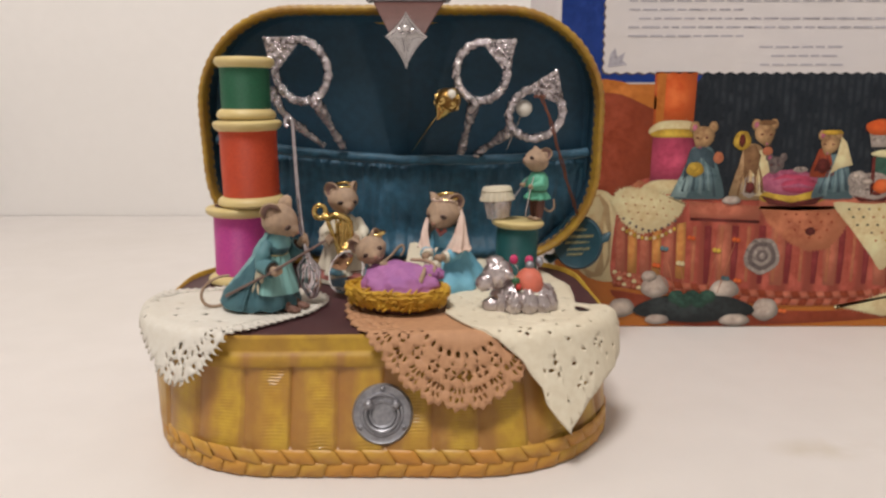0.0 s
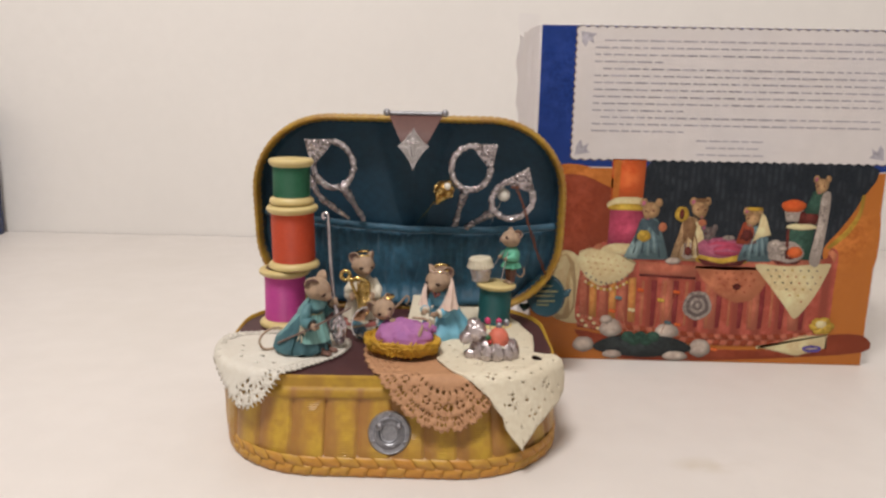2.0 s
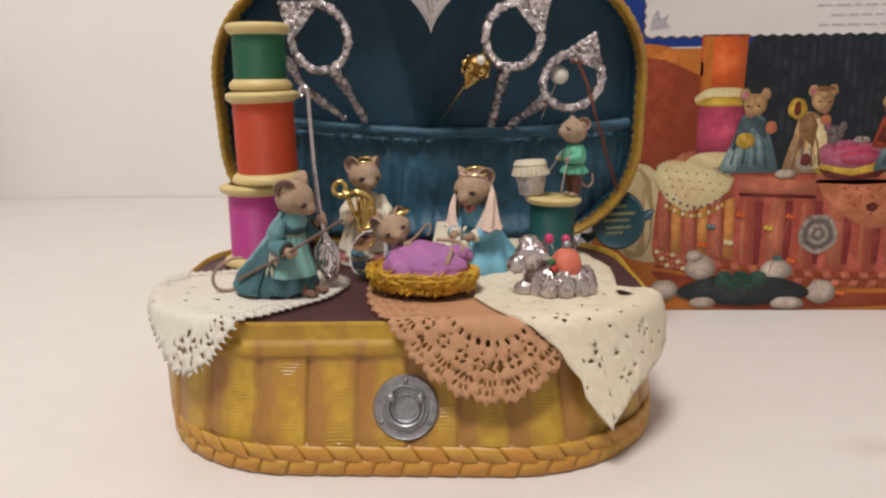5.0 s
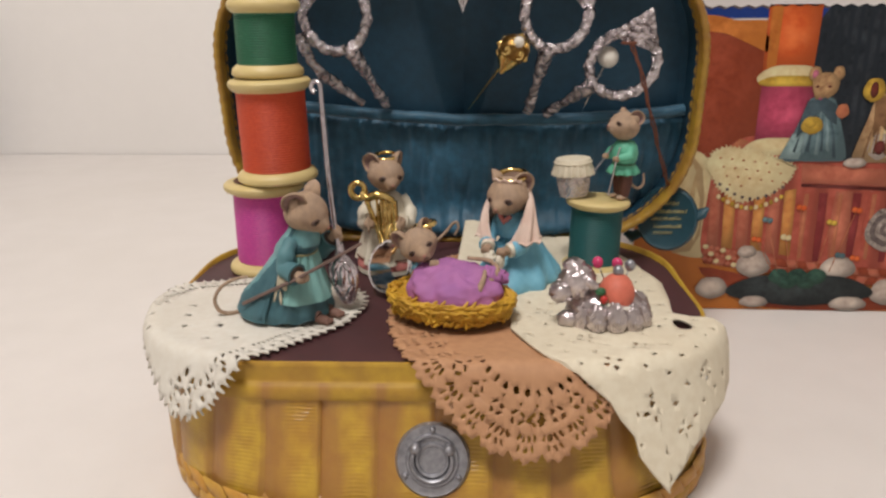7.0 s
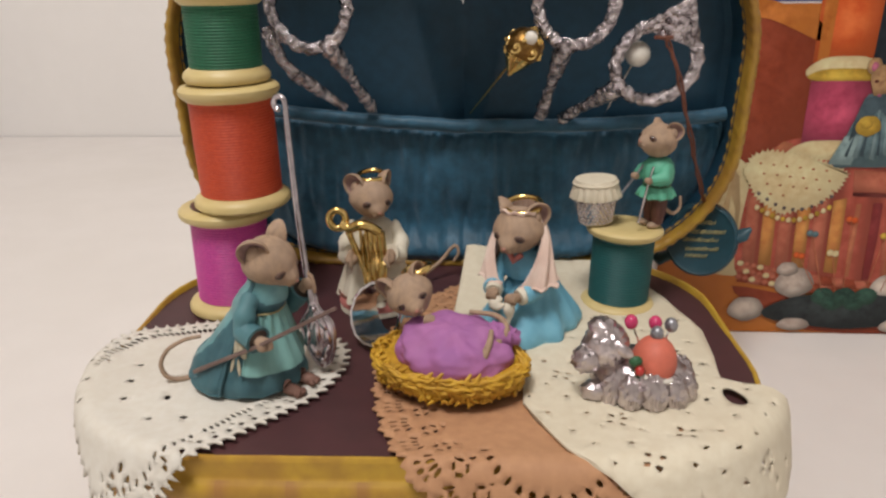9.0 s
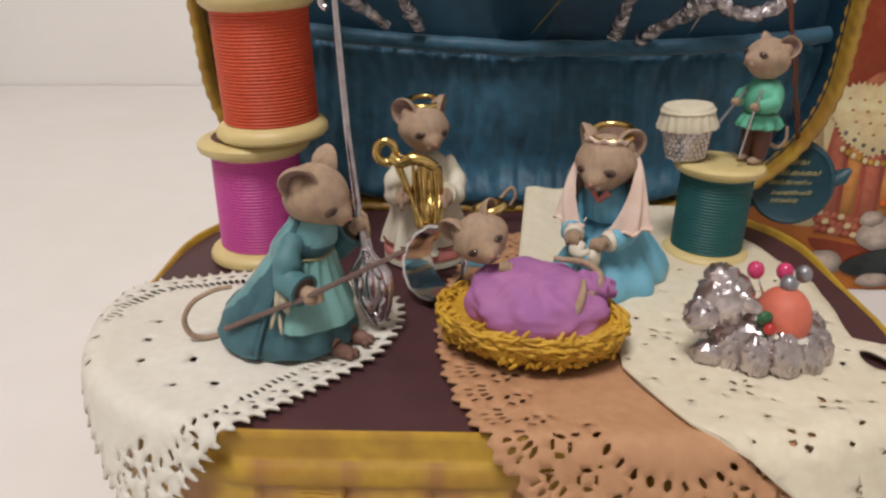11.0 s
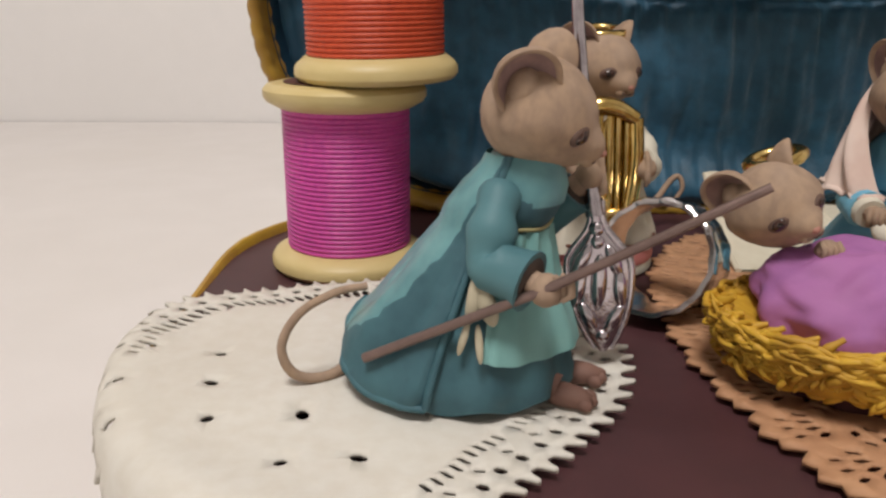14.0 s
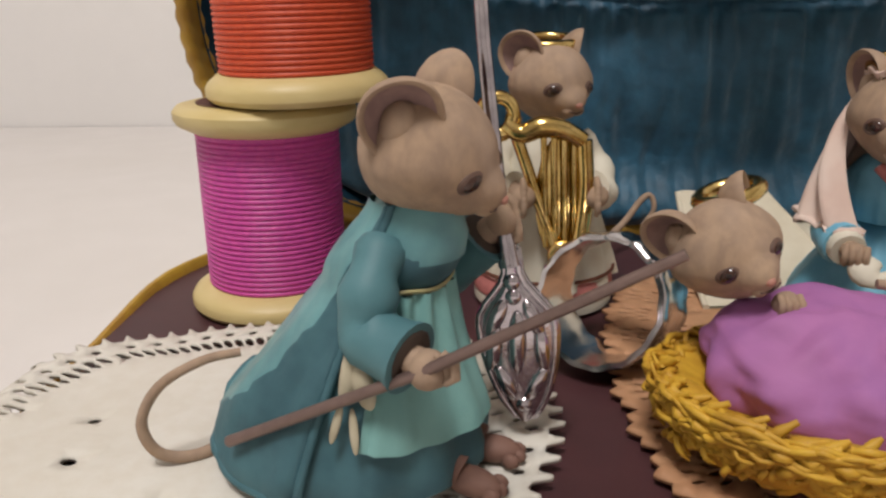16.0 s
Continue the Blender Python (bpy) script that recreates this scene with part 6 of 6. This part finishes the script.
def pic(pts):
    """From the photo's own layout to the carton's grid."""
    return [(85.4 + 0.895 * a + 26 * min(1.0, (1174 - a) / 450), 36.9 + 0.874 * b) for a, b in pts]


def oval_at(a, b, ra, rb, n=22, seed=0):
    return pic(blob(a, b, ra, rb, n, seed))


def arch(a, b, ra, rb, foot):
    """A small standing gown: narrow shoulders over a spreading hem."""
    return pic([(a - ra * 0.35, b), (a + ra * 0.35, b), (a + ra * 0.62, b + rb * 0.35), (a + ra, foot - 8), (a + ra * 0.4, foot), (a - ra * 0.5, foot), (a - ra, foot - 6), (a - ra * 0.6, b + rb * 0.4)])


def photo_mouse(a, b, r, look_to=1, fur=None):
    """A printed mouse face: two ears, head, muzzle, eyes and nose."""
    fur = fur or P_FUR
    r *= 0.88
    printed("photo_figure", [(fur, oval_at(a - 0.80 * r, b - 0.86 * r, 0.44 * r, 0.52 * r)), (P_PINK, oval_at(a - 0.78 * r, b - 0.82 * r, 0.22 * r, 0.30 * r)), (fur, oval_at(a + 0.80 * r, b - 0.90 * r, 0.40 * r, 0.50 * r)),
                             (fur, pic([(a - 0.92 * r, b - 0.25 * r), (a - 0.5 * r, b - 0.88 * r), (a + 0.4 * r, b - 0.90 * r), (a + 0.92 * r, b - 0.3 * r), (a + 0.75 * r, b + 0.45 * r), (a + 0.25 * r * look_to + 0.22 * r, b + 1.0 * r), (a + 0.25 * r * look_to - 0.25 * r, b + 1.0 * r), (a - 0.75 * r, b + 0.42 * r)]))], 6)
    printed("photo_figure_detail", [(P_SHADE, oval_at(a + r * (0.15 * look_to - 0.40), b + 0.02 * r, 0.14 * r, 0.09 * r, 10)), (P_SHADE, oval_at(a + r * (0.15 * look_to + 0.42), b + 0.02 * r, 0.14 * r, 0.09 * r, 10)), (P_PINK, oval_at(a + 0.26 * r * look_to, b + 0.86 * r, 0.12 * r, 0.09 * r, 10))], 7)


printed("photo_backdrop", [(P_WOOD, pic([(-4, 110), (60, 70), (130, 80), (232, 120), (232, 360), (120, 380), (-4, 420)])), (P_TEAL, pic([(362, 40), (1110, 40), (1095, 170), (1040, 260), (985, 330), (960, 420), (362, 420)])),
                           (P_ORANGE, pic([(985, 330), (1110, 215), (1174, 205), (1174, 400), (1030, 420)])), (P_CREAM, pic([(60, 375), (110, 362), (150, 420), (160, 600), (90, 612), (30, 560)])), (P_WOOD, pic([(130, 640), (420, 690), (800, 700), (1040, 640), (1174, 640), (1174, 700), (700, 738), (300, 742)]))], 1)
printed("photo_lid", [(P_ORANGE, pic([(-4, 100), (60, 62), (140, 66), (236, 108), (236, 140), (140, 100), (60, 98), (-4, 140)])), (P_YELLOW, pic([(1100, 150), (1112, 150), (1106, 215), (1070, 280), (1010, 330), (1000, 322), (1060, 262), (1094, 205)]))], 2)
printed("photo_spool", [(P_RED, pic([(228, 40), (342, 40), (338, 180), (228, 180)])), (P_ORANGE, pic([(234, 44), (258, 44), (256, 176), (236, 176)])), (P_CREAM, oval_at(292, 194, 74, 27)), (P_YELLOW, oval_at(292, 204, 70, 14)), (P_MAGENTA, pic([(230, 214), (350, 214), (346, 345), (228, 345)])), (P_CREAM, oval_at(284, 348, 76, 20))], 2)
body = pic([(150, 380), (190, 335), (250, 325), (350, 372), (540, 386), (760, 380), (985, 372), (1012, 330), (1042, 350), (1040, 480), (1034, 600), (950, 648), (780, 678), (600, 672), (420, 645), (200, 640), (132, 600), (136, 460)])
printed("photo_basket", [(P_BASKET, body)], 2)
printed("photo_rim", [(P_STAVE, pic([(535, 378), (985, 368), (985, 404), (535, 414)])), (P_STAVE, pic([(340, 388), (540, 402), (540, 440), (345, 432)])), (P_SHADE, pic([(345, 434), (540, 442), (540, 450), (345, 442)])), (P_TAN, pic([(150, 372), (196, 330), (216, 336), (166, 384)])), (P_TAN, pic([(1002, 345), (1016, 334), (1038, 352), (1030, 380)]))], 3)
P_AMBER = gloss("print_amber", (0.62, 0.27, 0.07), (0.54, 0.20, 0.06), 0.55)
printed("photo_stave", [(P_AMBER if i % 2 else P_STAVE, pic([(140 + 34 * i, 440 + 6 * (i % 3)), (166 + 34 * i, 446), (170 + 34 * i, 590 + 4 * i), (144 + 34 * i, 586 + 4 * i)])) for i in range(6)]
        + [(P_STAVE if i % 2 else P_BASKET, pic([(350 + 76 * i, 452), (388 + 76 * i, 452), (392 + 76 * i, 540), (388 + 76 * i, 628), (354 + 76 * i, 626), (346 + 76 * i, 540)])) for i in range(9)]
        + [(P_CRIMSON, pic([(389 + 76 * i, 456), (408 + 76 * i, 456), (410 + 76 * i, 540), (407 + 76 * i, 622), (394 + 76 * i, 622)])) for i in range(8)]
        + [(P_TAN, pic([(356 + 76 * i, 458), (366 + 76 * i, 458), (366 + 76 * i, 616), (358 + 76 * i, 616)])) for i in range(9)], 3)
bend = lambda a: 604 + 58 * math.sin(math.pi * min(1.0, max(0.0, (a - 130) / 1150)))
printed("photo_braid", [(P_WOOD if i % 2 else P_STAVE, pic([(140 + i * 24, bend(140 + i * 24) - 16), (162 + i * 24, bend(162 + i * 24) - 18), (172 + i * 24, bend(170 + i * 24) + 2), (148 + i * 24, bend(150 + i * 24) + 2)])) for i in range(37)]
        + [(P_STAVE if i % 2 else P_WOOD, pic([(146 + i * 24, bend(146 + i * 24) + 4), (170 + i * 24, bend(168 + i * 24) + 4), (160 + i * 24, bend(160 + i * 24) + 24), (138 + i * 24, bend(140 + i * 24) + 24)])) for i in range(37)], 3.516)
def frill(pts, pitch=9.0, depth=6.0):
    return scallop(pts[::-1], pitch, depth)


printed("photo_lace", [(P_CREAM, frill(pic([(118, 392), (134, 355), (166, 343), (236, 352), (312, 378), (334, 394), (322, 428), (280, 466), (208, 486), (156, 452)]))), (P_TAN, frill(pic([(530, 402), (640, 408), (785, 402), (800, 448), (776, 488), (742, 526), (682, 534), (622, 506), (560, 452)]))),
                       (P_CREAM, pic([(742, 392), (860, 396), (1004, 384), (1016, 400), (972, 500), (910, 582), (868, 540), (800, 462)])), (P_CREAM, frill(pic([(775, 690), (860, 668), (940, 640), (1040, 634), (1040, 690), (930, 722)])))], 4)
printed("photo_cloth", [(P_WHEAT, pic([(36, 384), (92, 368), (118, 400), (128, 470), (126, 560), (106, 600), (66, 606), (40, 560), (26, 470)])), (P_CREAM, pic([(44, 388), (88, 374), (104, 408), (92, 470), (104, 530), (84, 590), (60, 580), (66, 500), (48, 440)])),
                        (P_CREAM, pic([(106, 440), (118, 470), (122, 540), (112, 580), (104, 520)]))], 2)
printed("photo_fringe", [(P_YELLOW if i % 2 else P_CREAM, oval_at(160 + 11 * i, 462 + 30 * math.sin(math.pi * (i + 0.5) / 14), 5, 6, 8)) for i in range(14)], 6)
rng = random.Random(21)
printed("photo_lace_dot", [(P_TAN, oval_at(156 + 26 * (i % 6) + 9 * (i // 6), 374 + 21 * (i // 6) + 3 * (i % 6), 3, 2, 8)) for i in range(20)] + [(P_GREY, oval_at(160 + 18 * i, 436 + 34 * math.sin(math.pi * i / 8.5), 4, 4, 8)) for i in range(9)]
        + [(m, oval_at(790 + 30 * i + 15 * (j % 2), 410 + 22 * j, 4, 3, 8)) for j in range(7) for i in range(7) if 760 + 26 * j < 790 + 30 * i < 1005 - 17 * j for m in (rng.choice((P_TAN, P_GREEN, P_YELLOW, P_GREY)),)]
        + [(P_WOOD, oval_at(580 + 30 * i + 12 * (j % 2), 424 + 22 * j, 4, 3, 8)) for j in range(4) for i in range(7) if 20 * j < 30 * i < 190 - 14 * j] + [(P_SHADE, oval_at(684, 472, 14, 12, 12))], 5)
printed("photo_plate", [(P_STEEL, oval_at(554, 542, 50, 52, 28)), (P_GREY, oval_at(554, 542, 40, 41, 26)), (P_STEEL, oval_at(554, 542, 27, 28, 24)), (P_GREY, oval_at(554, 542, 17, 18, 20)), (P_STEEL, oval_at(554, 542, 8, 9, 12))], 5)
printed("photo_plate_bead", [(P_STEEL, oval_at(554 + 44 * math.cos(radians(q * 40)), 542 + 46 * math.sin(radians(q * 40)), 6, 6, 8)) for q in range(9)], 6)
# the printed group on the basket


def folds(a, b, ra, foot, dark, light, seed):
    """Creases and lit ridges running down a printed gown."""
    rng, out = random.Random(seed), []
    for i in range(7):
        k = -0.75 + 1.5 * i / 6 + rng.uniform(-0.06, 0.06)
        top, low, wide = b + rng.uniform(16, 46), foot - rng.uniform(4, 22), rng.uniform(2.5, 5.5)
        out.append((light if i % 2 else dark, pic([(a + ra * k * 0.40 - 1, top), (a + ra * k * 0.42 + 1, top), (a + ra * k * 0.75 + wide * 0.7, (top + low) / 2), (a + ra * k * 0.92 + wide, low), (a + ra * k * 0.90 - wide, low - 3), (a + ra * k * 0.72 - wide * 0.5, (top + low) / 2)])))
    return out


printed("photo_figure", [(P_AQUA, arch(365, 240, 70, 120, 382)), (P_SKY, pic([(310, 320), (350, 315), (330, 378), (285, 376)])), (P_ROBE, arch(505, 235, 58, 130, 384)), (P_CREAM, arch(532, 250, 30, 80, 372)), (P_STEEL, oval_at(505, 348, 26, 30)), (P_YELLOW, oval_at(625, 374, 92, 26)),
                         (P_PINK, oval_at(612, 336, 84, 36, 24, 1)), (P_MAGENTA, oval_at(640, 346, 52, 20, 20, 2)), (P_AQUA, arch(738, 262, 62, 100, 382)), (P_WOOD, arch(700, 245, 34, 60, 322)), (P_GREEN, pic([(842, 258), (942, 258), (936, 372), (848, 372)])), (P_CREAM, oval_at(894, 257, 56, 11)),
                         (P_STEEL, oval_at(846, 348, 66, 40, 24, 1)), (P_STEEL, oval_at(806, 330, 30, 26, 20, 2)), (P_STEEL, pic([(826, 200), (894, 200), (884, 240), (836, 240)])), (P_RED, oval_at(858, 187, 44, 22, 24, 3)), (P_SHADE, pic([(885, 205), (950, 210), (955, 248), (880, 248)])),
                         (P_GREEN, arch(938, 136, 40, 70, 212)), (P_STEEL, pic([(955, 150), (988, 152), (975, 380), (935, 378), (950, 260)]))], 5)
printed("photo_fold", folds(365, 240, 66, 380, P_DUSK, P_MIST, 1) + folds(505, 235, 52, 380, P_BARK, P_WHEAT, 2) + folds(738, 262, 56, 378, P_DUSK, P_MIST, 3) + folds(700, 245, 28, 318, P_SHADE, P_WOOD, 4)
        + [(P_DUSK, pic([(334, 246), (372, 238), (398, 256), (404, 300), (388, 290), (366, 268), (346, 290), (318, 330), (322, 290)])), (P_BARK, pic([(480, 240), (512, 232), (528, 262), (520, 320), (500, 300), (486, 330)]))]
        + [(P_MAGENTA, pic([(560, 330), (600, 312), (660, 318), (696, 340), (650, 328), (600, 324)])), (P_PINK, pic([(580, 350), (640, 338), (690, 352), (640, 350)])), (P_SHADE, pic([(536, 372), (620, 392), (712, 374), (690, 396), (620, 404), (560, 396)])),
           (P_SHADE, pic([(842, 268), (852, 262), (856, 368), (846, 370)])), (P_SHADE, pic([(796, 372), (860, 384), (906, 374), (890, 388), (820, 388)])), (P_BALL, oval_at(836, 334, 16, 8)), (P_BALL, oval_at(800, 318, 10, 7)), (P_SHADE, oval_at(866, 366, 14, 6))], 6)
photo_mouse(368, 214, 36, -1)
photo_mouse(534, 205, 34, 1)
photo_mouse(572, 288, 27, -1, P_GREY)
photo_mouse(716, 232, 32, -1)
photo_mouse(950, 118, 30, -1)
printed("photo_figure_detail", [(P_CREAM, pic([(746, 212), (762, 226), (786, 288), (750, 296), (722, 312), (738, 260)])), (P_YELLOW, oval_at(350, 300, 24, 20)), (P_YELLOW, oval_at(346, 296, 12, 10)), (P_YELLOW, oval_at(474, 222, 24, 26)), (P_SHADE, oval_at(474, 222, 9, 18)), (P_BARK, oval_at(540, 174, 24, 7)), (P_YELLOW, oval_at(720, 200, 30, 7)),
                                (P_RED, oval_at(880, 346, 28, 20)), (P_BALL, oval_at(456, 385, 26, 12)), (P_SHADE, oval_at(700, 290, 18, 20)), (P_TAN, oval_at(412, 268, 14, 16)), (P_TAN, oval_at(545, 250, 14, 12)), (P_STEEL, oval_at(640, 300, 20, 8)), (P_SHADE, oval_at(505, 350, 12, 16))], 7)
# pincushion, pins and flower in the foreground of the photo
P_MOSS = gloss("print_moss", (0.030, 0.038, 0.040))
printed("photo_wool_ball", [(P_BALL, oval_at(a, b, ra, rb)) for a, b, ra, rb in ((258, 630, 40, 34), (455, 638, 42, 28), (165, 692, 38, 28), (575, 697, 38, 33), (240, 600, 22, 16))], 5)
printed("photo_pincushion", [(P_MOSS, oval_at(372, 694, 172, 40, 30))] + [(P_GREEN, oval_at(320 + 22 * i, 660 + 12 * (i % 2), 24, 20, 14, i)) for i in range(5)] + [(P_BALL, oval_at(490, 728, 44, 18)), (P_BALL, oval_at(268, 726, 34, 15))], 6)
printed("photo_flower", [(P_YELLOW, oval_at(1012 + 26 * math.cos(q), 606 + 18 * math.sin(q), 22, 15, 14, q)) for q in range(6)] + [(P_CREAM, oval_at(1008, 600, 20, 14, 14, 2))], 6)
printed("photo_mark", [(P_MARK, oval_at(985, 690, 36, 13, 24, 4)), (P_BALL, pic([(962, 688), (1008, 684), (1008, 690), (962, 694)]))], 7)
pins = ((352, 490, P_RED), (278, 520, P_AQUA), (258, 568, P_RED), (325, 562, P_CREAM), (425, 525, P_YELLOW), (478, 495, P_RED), (455, 605, P_AQUA), (490, 612, P_RED), (625, 700, P_RED))
printed("photo_pin_shaft", [(P_TAN, pic([(a - 1, b), (a + 1, b), (372 + 0.6 * (a - 372) + 1, 648), (372 + 0.6 * (a - 372) - 1, 648)])) for a, b, m in pins[:6]], 6)
printed("photo_pin", [(m, oval_at(a + 11 * q - 5, b + 2 * q, 7, 7, 12)) for a, b, m in pins for q in (0, 1)], 7)
printed("photo_bead", [(P_STAVE if i % 3 else P_CREAM, oval_at(142 + 14 * (i % 8), 588 + 15 * (i // 8) + 3 * (i % 8), 7, 6, 10)) for i in range(24)], 4)
# letter panel with scalloped edge
u0, u1, v0, v1 = 192, R - 4, -296, 72
edge = []
k = 34
for i in range(k):
    for f, h in ((0.0, 0), (0.5, 5)):
        edge.append((u0 + (u1 - u0) * (i + f) / k, v1 + h))
for i in range(18):
    for f, h in ((0.0, 0), (0.5, 5)):
        edge.append((u1 + h * 0.4, v1 + (v0 - v1) * (i + f) / 18))
for i in range(k):
    for f, h in ((0.0, 0), (0.5, 5)):
        edge.append((u1 + (u0 - u1) * (i + f) / k, v0 - h))
for i in range(18):
    for f, h in ((0.0, 0), (0.5, 5)):
        edge.append((u0 - h, v0 + (v1 - v0) * (i + f) / 18))
printed("letter_edge", [(P_GREY, [(u + (3 if u > 500 else -3), v + (3 if v > -100 else -3)) for u, v in edge])], 1, "grey scalloped border")
printed("letter_panel", [(P_WHITE, edge)], 2, "white printed notice panel")
rng = random.Random(5)
lines = []
for i in range(14):
    v = -264 + i * 19.5
    u = 245 if i not in (0, 4, 11) else 270
    stop = 1100 if i not in (3, 10, 13) else (450 if i == 3 else 520)
    while u < stop:
        w = rng.uniform(14, 46)
        lines.append((P_INK, [(u, v), (min(u + w, stop), v), (min(u + w, stop), v + 3.6), (u, v + 3.6)]))
        u += w + 7
for i, half in enumerate((100, 70, 95)):
    u, v = 660 - half, 14 + i * 20
    while u < 660 + half:
        w = rng.uniform(16, 36)
        lines.append((P_INK, [(u, v), (u + w, v), (u + w, v + 3.6), (u, v + 3.6)]))
        u += w + 7
printed("small_print", lines, 3, "grey bars of small print")
printed("letter_corner", [(P_INK, [(u + sx * a, v + sy * b) for a, b in ((0, 0), (46, -6), (34, -16), (40, -34), (22, -24), (16, -44), (4, -30))]) for u, v, sx, sy in ((200, 62, 1, 1), (200, -286, 1, -1), (u1 - 10, 62, -1, 1))], 3, "grey corner ornaments")
# clear sleeve
FILM = bpy.data.materials.new("clear_film")
FILM.use_nodes = True
fb = FILM.node_tree.nodes["Principled BSDF"]
fb.inputs["Transmission Weight"].default_value, fb.inputs["Roughness"].default_value, fb.inputs["IOR"].default_value = 1.0, 0.12, 1.12
fb.inputs["Base Color"].default_value = (0.93, 0.92, 0.95, 1)
s = Shape()
s.grid([[(-0.1285 - 0.012 * f + 0.0030 * noise.noise(Vector((f * 3, v * 0.35, 2))) * f, -0.0505 + 0.03 * f + 0.0045 * noise.noise(Vector((f * 5, v * 0.28, 6))), 0.002 + (0.25 + 0.004 * f) * v / 48) for f in [q / 16 for q in range(17)]] for v in range(49)], FILM)
film = part("sleeve_fold", s, carton, "loose fold of clear film")
film.visible_shadow = False

# ---- far carton at the edge of the table ----
far = new("storage_carton")
far.matrix_world = pose(-0.672, 0.860, 0, 0, 0, 8)
tagged(far, "dark blue printed carton standing against the wall", "box")
s = Shape()
box(s, (-0.062, -0.02, 0.0), (0.062, 0.02, 0.17), CARD, bevel=0.001)
part("carton_body", s, far, smooth=False)
for z0, z1, m in ((0.012, 0.048, P_TEAL), (0.085, 0.125, P_WOOD), (0.130, 0.160, P_BLUE)):
    s = Shape()
    box(s, (-0.0615, -0.0206, z0), (0.0615, -0.0202, z1), m)
    part("printed_band", s, far, "printed band", smooth=False)
